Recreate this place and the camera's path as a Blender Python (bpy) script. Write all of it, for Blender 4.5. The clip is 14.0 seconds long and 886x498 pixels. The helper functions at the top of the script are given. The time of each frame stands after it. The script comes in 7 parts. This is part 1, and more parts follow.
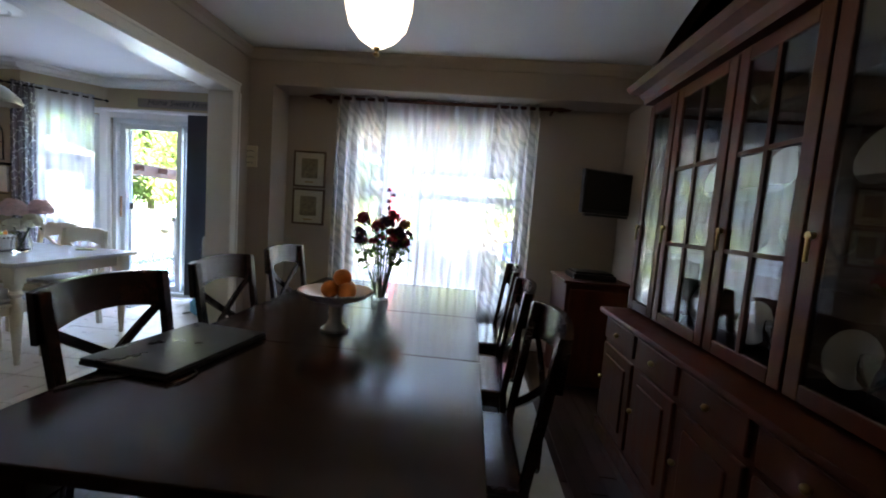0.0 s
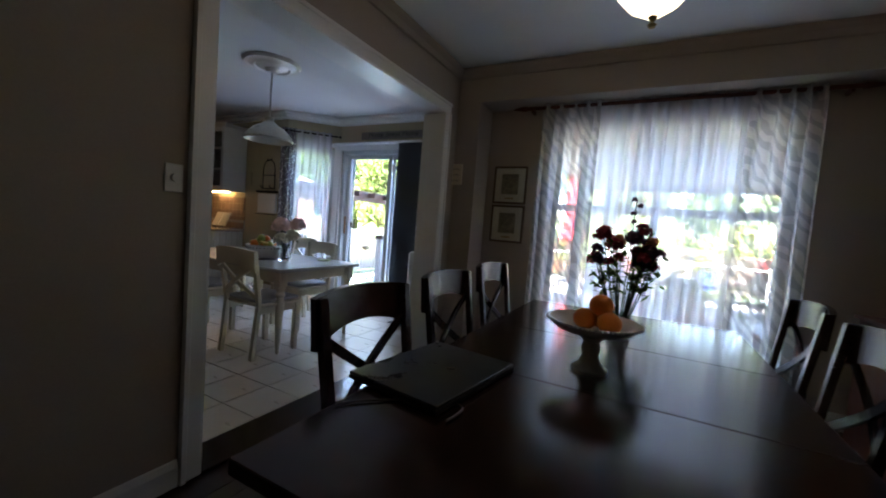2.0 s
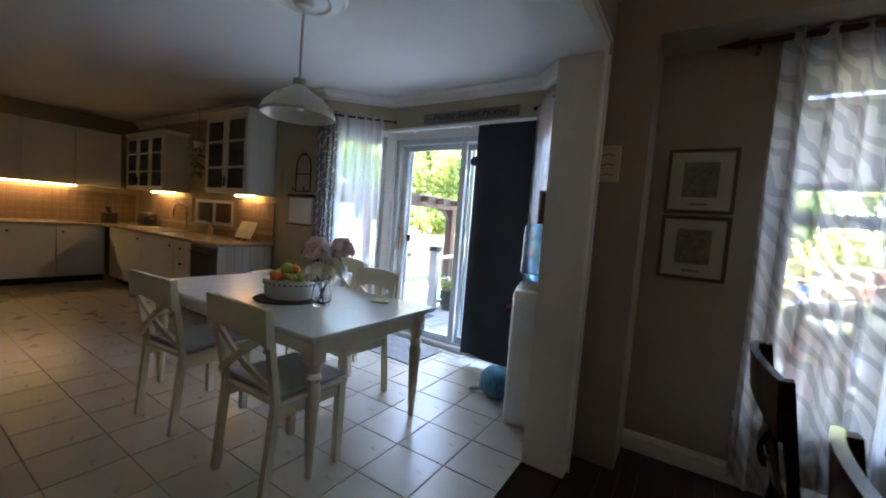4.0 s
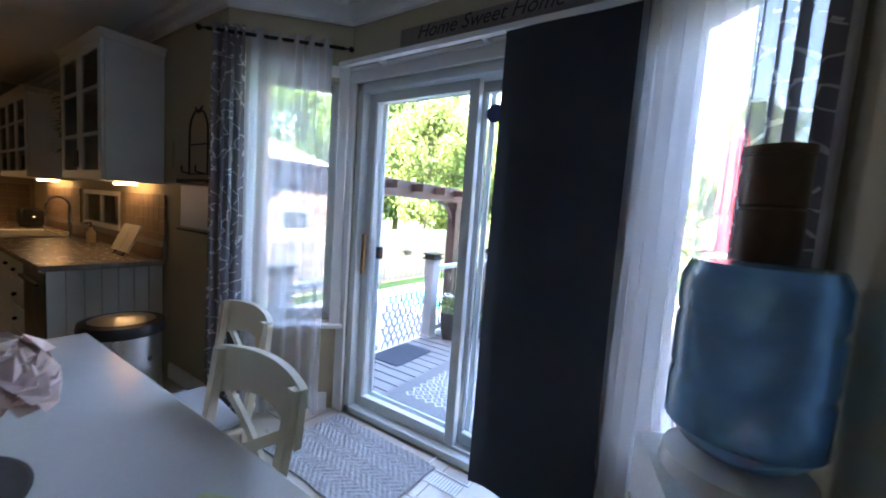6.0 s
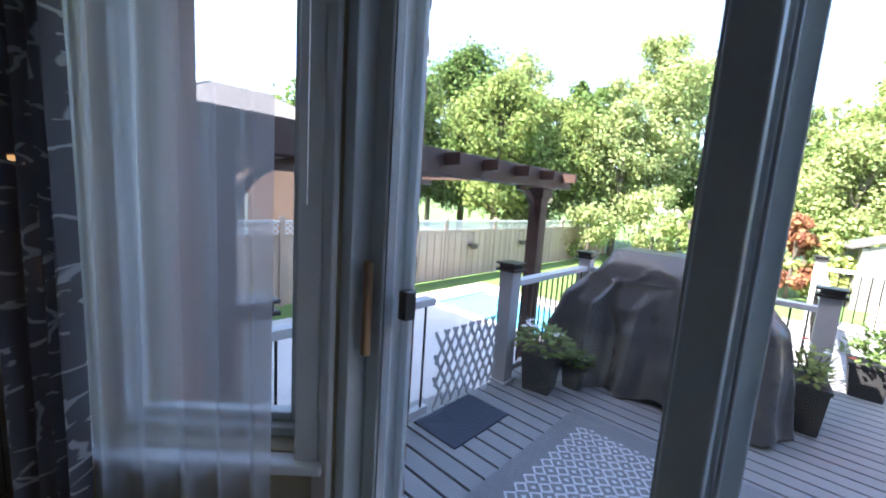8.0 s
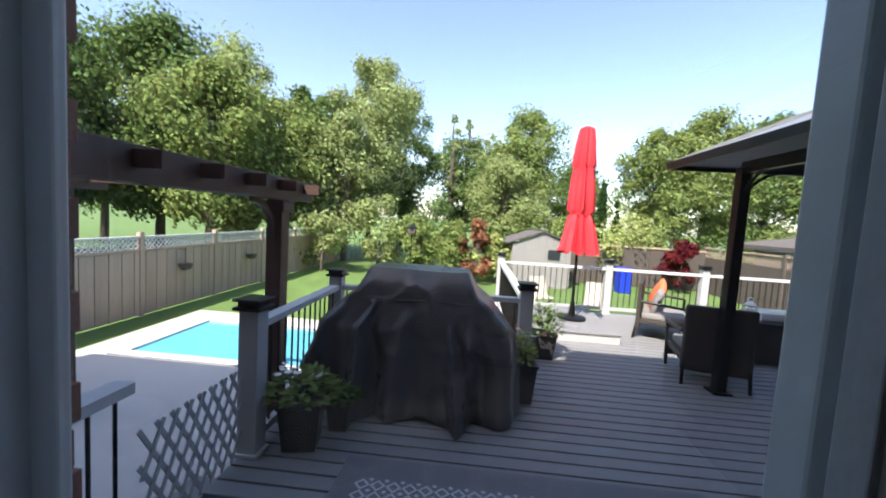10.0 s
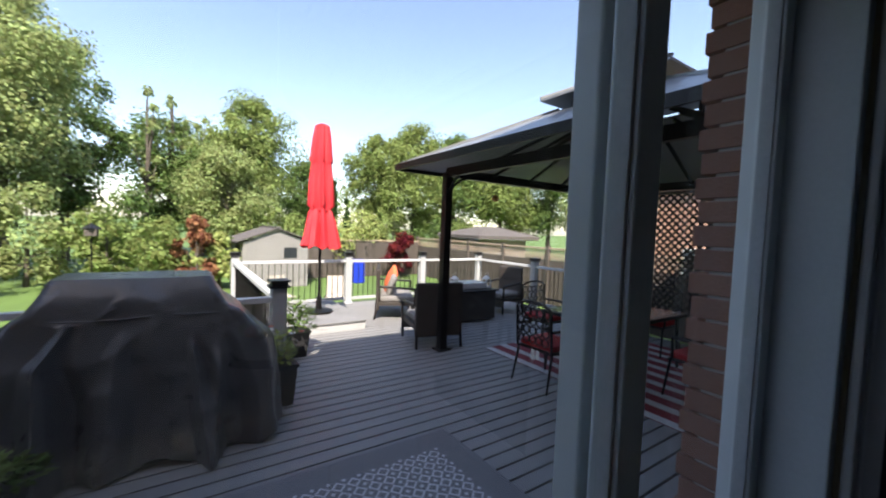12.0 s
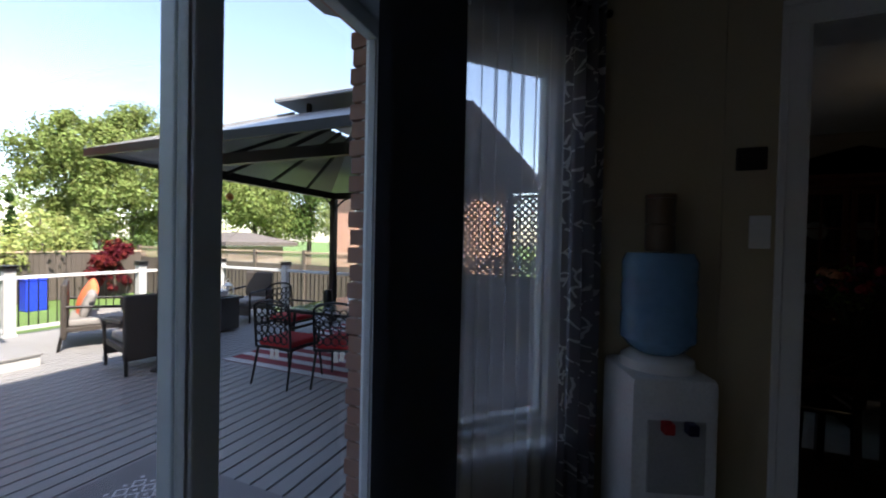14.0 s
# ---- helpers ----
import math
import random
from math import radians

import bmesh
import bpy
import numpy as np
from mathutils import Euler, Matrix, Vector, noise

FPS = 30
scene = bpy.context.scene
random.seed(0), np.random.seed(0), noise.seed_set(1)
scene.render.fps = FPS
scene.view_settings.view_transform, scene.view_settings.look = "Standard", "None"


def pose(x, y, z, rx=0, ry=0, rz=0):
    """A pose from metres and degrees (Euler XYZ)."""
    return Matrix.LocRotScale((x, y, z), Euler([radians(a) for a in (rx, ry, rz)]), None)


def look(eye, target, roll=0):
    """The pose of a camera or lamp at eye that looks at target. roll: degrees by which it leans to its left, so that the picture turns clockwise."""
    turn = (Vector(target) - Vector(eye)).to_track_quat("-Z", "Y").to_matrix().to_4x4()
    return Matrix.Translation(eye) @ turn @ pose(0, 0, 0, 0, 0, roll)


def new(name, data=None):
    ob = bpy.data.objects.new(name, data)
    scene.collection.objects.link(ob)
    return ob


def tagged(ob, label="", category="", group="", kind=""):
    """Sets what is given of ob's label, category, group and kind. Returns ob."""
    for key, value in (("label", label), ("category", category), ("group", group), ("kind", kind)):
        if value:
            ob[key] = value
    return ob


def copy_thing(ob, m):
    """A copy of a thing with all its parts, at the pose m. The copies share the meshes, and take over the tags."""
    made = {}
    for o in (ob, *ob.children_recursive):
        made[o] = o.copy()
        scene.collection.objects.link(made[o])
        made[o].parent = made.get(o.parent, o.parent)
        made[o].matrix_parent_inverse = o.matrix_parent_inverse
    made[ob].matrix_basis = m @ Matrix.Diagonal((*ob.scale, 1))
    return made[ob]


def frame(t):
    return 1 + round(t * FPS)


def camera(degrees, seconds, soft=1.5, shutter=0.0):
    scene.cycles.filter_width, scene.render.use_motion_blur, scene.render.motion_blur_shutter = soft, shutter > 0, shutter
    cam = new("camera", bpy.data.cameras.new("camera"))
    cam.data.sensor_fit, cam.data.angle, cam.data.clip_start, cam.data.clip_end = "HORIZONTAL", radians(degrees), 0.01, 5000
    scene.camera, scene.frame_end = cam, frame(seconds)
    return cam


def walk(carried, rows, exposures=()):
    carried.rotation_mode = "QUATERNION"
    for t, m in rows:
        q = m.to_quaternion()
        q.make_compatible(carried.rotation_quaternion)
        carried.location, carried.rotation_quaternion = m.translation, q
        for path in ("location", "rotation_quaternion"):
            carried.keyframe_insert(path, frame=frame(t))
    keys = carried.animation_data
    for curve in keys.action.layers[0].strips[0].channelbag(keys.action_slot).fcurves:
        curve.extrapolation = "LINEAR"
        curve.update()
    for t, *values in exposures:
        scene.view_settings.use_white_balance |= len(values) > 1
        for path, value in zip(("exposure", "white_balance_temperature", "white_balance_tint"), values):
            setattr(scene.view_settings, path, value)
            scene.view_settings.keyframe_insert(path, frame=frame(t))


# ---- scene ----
cam = camera(98.0, 14.0, soft=1.9, shutter=0.15)
PATH = [
    (0, (0.06, -0.052, 1.312), (-0.072, 1.936, 1.14), 4.3),
    (0.5, (-0.008, -0.056, 1.307), (-0.378, 1.904, 1.163), 4.7),
    (1, (-0.059, -0.043, 1.312), (-0.673, 1.853, 1.143), 3.8),
    (1.5, (-0.153, 0.003, 1.295), (-0.921, 1.84, 1.103), 4.4),
    (2, (-0.383, 0.154, 1.243), (-1.31, 1.921, 1.117), 4.5),
    (2.5, (-0.708, 0.308, 1.277), (-1.861, 1.938, 1.163), 4.3),
    (2.7, (-0.861, 0.274, 1.265), (-2.009, 1.909, 1.162), 3.5),
    (4.8, (-2.044, 1.842, 1.421), (-3.075, 3.543, 1.217), 4.0),
    (5, (-2.15, 1.927, 1.436), (-3.157, 3.64, 1.202), 2.4),
    (5.5, (-2.36, 2.372, 1.428), (-3.429, 4.05, 1.22), 3.3),
    (6, (-2.608, 2.815, 1.431), (-3.709, 4.474, 1.248), 4.1),
    (6.5, (-2.829, 3.205, 1.448), (-4.003, 4.81, 1.231), 2.8),
    (7, (-3.06, 3.588, 1.457), (-4.455, 5.003, 1.224), 4.2),
    (7.5, (-3.388, 3.871, 1.449), (-4.743, 5.314, 1.166), 4.9),
    (8, (-3.637, 4.06, 1.441), (-4.993, 5.505, 1.171), 3.8),
    (8.5, (-3.80, 4.182, 1.468), (-5.091, 5.685, 1.198), 4.7),
    (9, (-3.94, 4.258, 1.492), (-4.731, 6.085, 1.295), 5.5),
    (9.2, (-4.016, 4.306, 1.499), (-4.563, 6.221, 1.311), 4.8),
    (11.3, (-4.042, 4.511, 1.538), (-3.758, 6.487, 1.408), 4.8),
    (11.5, (-4.146, 4.47, 1.471), (-3.61, 6.395, 1.381), 5.0),
    (12, (-4.228, 4.43, 1.477), (-3.112, 6.086, 1.376), 2.2),
    (12.5, (-4.249, 4.362, 1.481), (-2.912, 5.847, 1.39), 3.0),
    (13, (-4.245, 4.255, 1.472), (-2.728, 5.557, 1.402), 2.5),
    (13.5, (-4.239, 4.106, 1.412), (-2.507, 5.103, 1.35), 1.7),
    (14, (-4.231, 4.017, 1.396), (-2.379, 4.772, 1.365), 1.2),
]
EXPOSURES = [(0, 5.9, 6700, 17), (1.0, 5.3, 6600, 17), (2.5, 5.1, 6500, 17), (4.8, 5.5, 7300, 14), (5.5, 5.15, 7000, 16), (6.5, 4.7, 6300, 18), (7.2, 4.2, 6350, 18), (7.6, 3.6, 6500, 18), (8.3, 2.85, 6500, 17), (9.0, 2.1, 6500, 17), (11.3, 1.5, 7000, 18), (14, 1.9, 7000, 18)]
walk(cam, [(t, look(eye, target, roll)) for t, eye, target, roll in PATH], EXPOSURES)

# ---- world and sun ----
SUN_ELEV, SUN_AZ = 50.0, 207.0          # azimuth clockwise from +y
world = bpy.data.worlds.new("world")
scene.world = world
world.use_nodes = True
wn, wl = world.node_tree.nodes, world.node_tree.links
sky = wn.new("ShaderNodeTexSky")
sky.sky_type = "NISHITA"
sky.sun_disc = False
sky.sun_elevation, sky.sun_rotation = radians(SUN_ELEV), radians(SUN_AZ)
wn["Background"].inputs[1].default_value = 0.15
wl.new(sky.outputs[0], wn["Background"].inputs[0])
sun = new("sun", bpy.data.lights.new("sun", "SUN"))
sun.data.energy, sun.data.angle, sun.data.color = 4.6, radians(0.5), (1.0, 0.95, 0.87)
_a, _e = radians(SUN_AZ), radians(SUN_ELEV)
_d = Vector((math.sin(_a) * math.cos(_e), math.cos(_a) * math.cos(_e), math.sin(_e)))
sun.matrix_world = look(_d * 50, (0, 0, 0))


def window_light(name, centre, towards, w, h, watts):
    ob = new(name, bpy.data.lights.new(name, "AREA"))
    ob.data.shape, ob.data.size, ob.data.size_y = "RECTANGLE", w, h
    ob.data.energy, ob.data.color = watts, (0.82, 0.91, 1.0)
    ob.matrix_world = look(centre, towards)
    return ob


# ---- materials ----
def mat(name, col, rough=0.6, metal=0.0, scale=8.0, var=0.12, bump=0.05, fine=90.0, spec=0.5, rnd=0.0, island=0.0, stretch=None, coat=0.0):
    m = bpy.data.materials.new(name)
    m.use_nodes = True
    n, l = m.node_tree.nodes, m.node_tree.links
    p = n["Principled BSDF"]
    p.inputs["Roughness"].default_value = rough
    p.inputs["Metallic"].default_value = metal
    p.inputs["Specular IOR Level"].default_value = spec
    p.inputs["Coat Weight"].default_value = coat
    tc = n.new("ShaderNodeTexCoord")
    mp = n.new("ShaderNodeMapping")
    if stretch:
        mp.inputs["Scale"].default_value = stretch
    l.new(tc.outputs["Object"], mp.inputs["Vector"])
    a = n.new("ShaderNodeTexNoise")
    a.inputs["Scale"].default_value, a.inputs["Detail"].default_value = scale, 6
    b = n.new("ShaderNodeTexNoise")
    b.inputs["Scale"].default_value, b.inputs["Detail"].default_value = fine, 3
    l.new(mp.outputs[0], a.inputs["Vector"])
    l.new(mp.outputs[0], b.inputs["Vector"])
    mix = n.new("ShaderNodeMath")
    mix.operation = "ADD"
    l.new(a.outputs[0], mix.inputs[0])
    l.new(b.outputs[0], mix.inputs[1])
    total = mix
    if rnd or island:
        r = n.new("ShaderNodeObjectInfo" if rnd else "ShaderNodeNewGeometry")
        k = n.new("ShaderNodeMath")
        k.operation = "MULTIPLY_ADD"
        k.inputs[1].default_value = rnd or island
        l.new(r.outputs["Random" if rnd else "Random Per Island"], k.inputs[0])
        l.new(mix.outputs[0], k.inputs[2])
        total = k
    mr = n.new("ShaderNodeMapRange")
    mr.inputs[1].default_value, mr.inputs[2].default_value = 0.6, 1.4 + (rnd or island)
    mr.inputs[3].default_value, mr.inputs[4].default_value = 1 - var, 1 + var
    l.new(total.outputs[0], mr.inputs[0])
    hsv = n.new("ShaderNodeHueSaturation")
    hsv.inputs["Color"].default_value = (*col, 1)
    l.new(mr.outputs[0], hsv.inputs["Value"])
    l.new(hsv.outputs[0], p.inputs["Base Color"])
    rr = n.new("ShaderNodeMapRange")
    rr.inputs[1].default_value, rr.inputs[2].default_value = 0.3, 0.7
    rr.inputs[3].default_value, rr.inputs[4].default_value = rough * 0.85, min(1, rough * 1.15)
    l.new(a.outputs[0], rr.inputs[0])
    l.new(rr.outputs[0], p.inputs["Roughness"])
    if bump:
        bp = n.new("ShaderNodeBump")
        bp.inputs["Strength"].default_value, bp.inputs["Distance"].default_value = bump, 0.01
        l.new(mix.outputs[0], bp.inputs["Height"])
        l.new(bp.outputs[0], p.inputs["Normal"])
    return m


def glowing(name, col, strength):
    m = bpy.data.materials.new(name)
    m.use_nodes = True
    p = m.node_tree.nodes["Principled BSDF"]
    p.inputs["Base Color"].default_value = (*col, 1)
    p.inputs["Emission Color"].default_value = (*col, 1)
    p.inputs["Emission Strength"].default_value = strength
    return m


def glass(name, col=(1, 1, 1), rough=0.0, thin=True, gloss=0.05):
    """Thin window glass: mostly clear, a little mirror."""
    m = bpy.data.materials.new(name)
    m.use_nodes = True
    n, l = m.node_tree.nodes, m.node_tree.links
    if thin:
        t, g, x = n.new("ShaderNodeBsdfTransparent"), n.new("ShaderNodeBsdfGlossy"), n.new("ShaderNodeMixShader")
        t.inputs[0].default_value = (*col, 1)
        g.inputs["Roughness"].default_value = rough
        x.inputs[0].default_value = gloss
        l.new(t.outputs[0], x.inputs[1])
        l.new(g.outputs[0], x.inputs[2])
        l.new(x.outputs[0], n["Material Output"].inputs[0])
    else:
        p = n["Principled BSDF"]
        p.inputs["Base Color"].default_value = (*col, 1)
        p.inputs["Roughness"].default_value = rough
        p.inputs["Transmission Weight"].default_value = 1.0
    return m


def cloth(name, col, see, trans=0.5, col2=None, pattern=None, fine=400.0):
    """Curtain cloth: see = how much is seen through it, trans = how much light it passes on. col2: a woven pattern."""
    m = bpy.data.materials.new(name)
    m.use_nodes = True
    n, l = m.node_tree.nodes, m.node_tree.links
    d, tr, tp = n.new("ShaderNodeBsdfDiffuse"), n.new("ShaderNodeBsdfTranslucent"), n.new("ShaderNodeBsdfTransparent")
    x1, x2 = n.new("ShaderNodeMixShader"), n.new("ShaderNodeMixShader")
    x1.inputs[0].default_value, x2.inputs[0].default_value = trans, see
    tc = n.new("ShaderNodeTexCoord")
    no = n.new("ShaderNodeTexNoise")
    no.inputs["Scale"].default_value = fine
    l.new(tc.outputs["Object"], no.inputs["Vector"])
    mc = n.new("ShaderNodeMix")
    mc.data_type = "RGBA"
    mc.inputs[6].default_value = (*col, 1)
    mc.inputs[7].default_value = (*(col2 or tuple(c * 0.8 for c in col)), 1)
    if pattern == "branch":
        v = n.new("ShaderNodeTexVoronoi")
        v.feature, v.inputs["Scale"].default_value = "DISTANCE_TO_EDGE", 12.0
        mp = n.new("ShaderNodeMapping")
        mp.inputs["Scale"].default_value = (1, 1, 0.55)
        wob = n.new("ShaderNodeTexNoise")
        wob.inputs["Scale"].default_value = 7
        ad = n.new("ShaderNodeVectorMath")
        ad.operation = "MULTIPLY_ADD"
        ad.inputs[1].default_value = (0.12, 0.12, 0.12)
        l.new(tc.outputs["UV"], wob.inputs["Vector"])
        l.new(wob.outputs["Color"], ad.inputs[0])
        l.new(tc.outputs["UV"], ad.inputs[2])
        l.new(ad.outputs[0], mp.inputs["Vector"])
        l.new(mp.outputs[0], v.inputs["Vector"])
        mr = n.new("ShaderNodeMapRange")
        mr.inputs[1].default_value, mr.inputs[2].default_value = 0.030, 0.055
        mr.inputs[3].default_value, mr.inputs[4].default_value = 1, 0
        l.new(v.outputs["Distance"], mr.inputs[0])
        # breaks in the twigs
        nb = n.new("ShaderNodeTexNoise")
        nb.inputs["Scale"].default_value = 16
        l.new(tc.outputs["UV"], nb.inputs["Vector"])
        gt = n.new("ShaderNodeMath")
        gt.operation, gt.inputs[1].default_value = "GREATER_THAN", 0.47
        l.new(nb.outputs[0], gt.inputs[0])
        mu = n.new("ShaderNodeMath")
        mu.operation = "MULTIPLY"
        l.new(mr.outputs[0], mu.inputs[0])
        l.new(gt.outputs[0], mu.inputs[1])
        l.new(mu.outputs[0], mc.inputs[0])
    elif pattern == "leaf":
        w = n.new("ShaderNodeTexWave")
        w.bands_direction = "DIAGONAL"
        w.inputs["Scale"].default_value, w.inputs["Distortion"].default_value = 5.0, 7.0
        w.inputs["Detail"].default_value = 1.0
        l.new(tc.outputs["UV"], w.inputs["Vector"])
        mr = n.new("ShaderNodeMapRange")
        mr.inputs[1].default_value, mr.inputs[2].default_value = 0.5, 0.62
        l.new(w.outputs[1], mr.inputs[0])
        l.new(mr.outputs[0], mc.inputs[0])
        ms = n.new("ShaderNodeMapRange")
        ms.inputs[3].default_value, ms.inputs[4].default_value = see, see * 0.35
        l.new(mr.outputs[0], ms.inputs[0])
        l.new(ms.outputs[0], x2.inputs[0])
    else:
        l.new(no.outputs[0], mc.inputs[0])
    for s_ in (d, tr):
        l.new(mc.outputs[2], s_.inputs[0])
    l.new(d.outputs[0], x1.inputs[1])
    l.new(tr.outputs[0], x1.inputs[2])
    l.new(x1.outputs[0], x2.inputs[1])
    l.new(tp.outputs[0], x2.inputs[2])
    l.new(x2.outputs[0], n["Material Output"].inputs[0])
    return m


def leaf(name, col, var=0.5):
    m = bpy.data.materials.new(name)
    m.use_nodes = True
    n, l = m.node_tree.nodes, m.node_tree.links
    g = n.new("ShaderNodeNewGeometry")
    h = n.new("ShaderNodeHueSaturation")
    h.inputs["Color"].default_value = (*col, 1)
    a = n.new("ShaderNodeMapRange")
    a.inputs[3].default_value, a.inputs[4].default_value = 1 - var, 1 + var
    b = n.new("ShaderNodeMapRange")
    b.inputs[3].default_value, b.inputs[4].default_value = 0.475, 0.52
    l.new(g.outputs["Random Per Island"], a.inputs[0])
    l.new(g.outputs["Random Per Island"], b.inputs[0])
    l.new(a.outputs[0], h.inputs["Value"])
    l.new(b.outputs[0], h.inputs["Hue"])
    d, t, x = n.new("ShaderNodeBsdfDiffuse"), n.new("ShaderNodeBsdfTranslucent"), n.new("ShaderNodeMixShader")
    x.inputs[0].default_value = 0.42
    for q in (d, t):
        l.new(h.outputs[0], q.inputs[0])
    l.new(d.outputs[0], x.inputs[1])
    l.new(t.outputs[0], x.inputs[2])
    l.new(x.outputs[0], n["Material Output"].inputs[0])
    return m


WALL_D = mat("dining_wall_paint", (0.36, 0.31, 0.27), 0.75, bump=0.03, var=0.05)
WALL_K = mat("kitchen_wall_paint", (0.42, 0.35, 0.23), 0.75, bump=0.03, var=0.05)
CEIL = mat("ceiling_paint", (0.72, 0.73, 0.73), 0.8, bump=0.04, var=0.03)
TRIM = mat("white_trim_paint", (0.75, 0.74, 0.72), 0.35, bump=0.01, var=0.04)
VINYL = mat("white_vinyl", (0.60, 0.63, 0.63), 0.4, bump=0.01, var=0.05)
DARKWOOD = mat("espresso_wood", (0.024, 0.010, 0.007), 0.17, scale=3, var=0.25, bump=0.004, stretch=(3, 0.6, 3), coat=0.0, spec=0.45)
CHERRY = mat("cherry_wood", (0.080, 0.023, 0.012), 0.48, scale=3, var=0.4, bump=0.03, stretch=(8, 8, 1.0), coat=0.0, spec=0.3)
FLOORWOOD = mat("dark_floor_wood", (0.035, 0.016, 0.010), 0.35, scale=3, var=0.35, bump=0.04, rnd=0.5, stretch=(10, 1, 1))
TILE = mat("floor_tile", (0.50, 0.44, 0.37), 0.3, scale=5, var=0.12, bump=0.03, rnd=0.35)
GROUT = mat("grout", (0.30, 0.26, 0.22), 0.9)
CREAM = mat("cream_paint", (0.66, 0.60, 0.47), 0.4, bump=0.02, var=0.05)
WHITE_TOP = mat("white_table_lacquer", (0.62, 0.60, 0.57), 0.2, bump=0.01, var=0.04)
CABWHITE = mat("white_cabinet_paint", (0.66, 0.66, 0.62), 0.4, bump=0.01, var=0.05)
COUNTER = mat("speckled_counter", (0.34, 0.29, 0.25), 0.25, scale=30, var=0.3, fine=200)
BLACK = mat("black_plastic", (0.012, 0.012, 0.013), 0.35, var=0.2)
BLACKMETAL = mat("black_metal", (0.015, 0.014, 0.014), 0.4, metal=0.6, var=0.2)
STEEL = mat("brushed_steel", (0.55, 0.54, 0.53), 0.3, metal=1.0, fine=200)
CHROME = mat("chrome", (0.7, 0.7, 0.7), 0.12, metal=1.0)
BRASS = mat("aged_brass", (0.38, 0.27, 0.12), 0.4, metal=1.0)
HANDLEWOOD = mat("door_handle_wood", (0.30, 0.16, 0.07), 0.45, stretch=(8, 8, 1))
GLASS = glass("window_glass", (0.97, 0.985, 0.98))
SCREEN = glass("insect_mesh", (0.965, 0.965, 0.965), 0.5, True, 0.015)
CABGLASS = glass("cabinet_glass", (0.75, 0.76, 0.76), gloss=0.11)
CLEAR = glass("clear_glass", (0.95, 0.97, 0.96), thin=False)
SHEER = cloth("white_sheer", (0.90, 0.90, 0.93), 0.55, 0.75)
FULLSHEER = cloth("dense_white_sheer", (0.92, 0.92, 0.94), 0.30, 0.8)
LEAFSHEER = cloth("leaf_pattern_sheer", (0.82, 0.79, 0.74), 0.40, 0.7, (0.42, 0.41, 0.40), "leaf")
BRANCH = cloth("grey_branch_curtain", (0.25, 0.24, 0.27), 0.08, 0.55, (0.74, 0.74, 0.76), "branch")
PANELBLUE = cloth("slate_grey_panel_cloth", (0.060, 0.066, 0.078), 0.0, 0.05)
BLUEWATER = mat("blue_bottle_plastic", (0.24, 0.50, 0.75), 0.22, scale=5, var=0.12, bump=0.05, fine=30)
BLUEWATER.node_tree.nodes["Principled BSDF"].inputs["Transmission Weight"].default_value = 0.55
PORCELAIN = mat("white_porcelain", (0.78, 0.77, 0.74), 0.15, bump=0.0, var=0.03)
ORANGE = mat("orange_peel", (0.80, 0.22, 0.02), 0.45, bump=0.2, fine=150)
APPLE = mat("green_apple_skin", (0.38, 0.42, 0.08), 0.3)
BANANA = mat("yellow_peel", (0.65, 0.48, 0.10), 0.45)
PINK = mat("pink_petals", (0.84, 0.62, 0.61), 0.7, island=0.5, var=0.2)
WHITEPETAL = mat("cream_petals", (0.80, 0.78, 0.62), 0.7, island=0.5, var=0.15)
DARKRED = mat("dark_red_petals", (0.32, 0.02, 0.045), 0.7, island=0.6, var=0.4)
PEACH = mat("peach_petals", (0.55, 0.20, 0.10), 0.7, island=0.6, var=0.4)
PLUM = mat("plum_petals", (0.10, 0.03, 0.08), 0.7, island=0.6, var=0.4)
STEM = mat("dark_green_stems", (0.03, 0.06, 0.02), 0.6)
RUGPALE = mat("pale_grey_rug", (0.52, 0.52, 0.50), 0.95, fine=300, bump=0.3)
DECK = mat("grey_deck_boards", (0.205, 0.205, 0.205), 0.6, scale=3, var=0.16, bump=0.08, rnd=0.5, stretch=(1, 10, 10))
DECKTRIM = mat("grey_deck_paint", (0.42, 0.43, 0.43), 0.55, var=0.1)
RAILWHITE = mat("pale_rail_paint", (0.54, 0.55, 0.55), 0.5, var=0.08)
FENCE = mat("weathered_fence_wood", (0.40, 0.30, 0.23), 0.85, scale=3, var=0.25, bump=0.1, rnd=0.5, stretch=(8, 8, 1))
FENCEDARK = mat("dark_fence_wood", (0.085, 0.070, 0.06), 0.85, scale=3, var=0.3, island=0.5, stretch=(8, 8, 1))
PERGOLA = mat("brown_pergola_stain", (0.060, 0.030, 0.022), 0.55, scale=3, var=0.3, stretch=(6, 1, 6))
COVER = mat("grey_vinyl_cover", (0.075, 0.075, 0.076), 0.30, scale=7, var=0.2, bump=0.35, fine=28)
BRICK = mat("red_brown_brick", (0.26, 0.13, 0.09), 0.85, scale=20, var=0.25, bump=0.3, rnd=0.8)
BRICKFAR = mat("pale_red_brick", (0.42, 0.24, 0.18), 0.9, scale=12, var=0.2, bump=0.2, island=0.6)
MORTAR = mat("mortar", (0.36, 0.33, 0.30), 0.95)
ROOFING = mat("roof_shingles", (0.10, 0.09, 0.085), 0.9, scale=12, var=0.3, bump=0.3)
GAZROOF = mat("grey_metal_roof", (0.24, 0.25, 0.26), 0.35, metal=0.3, var=0.1)
CONCRETE = mat("pool_paving", (0.50, 0.48, 0.45), 0.85, scale=2, var=0.12, bump=0.1)
GRASS = mat("lawn", (0.09, 0.16, 0.035), 0.9, scale=1.5, var=0.35, bump=0.4, fine=40)
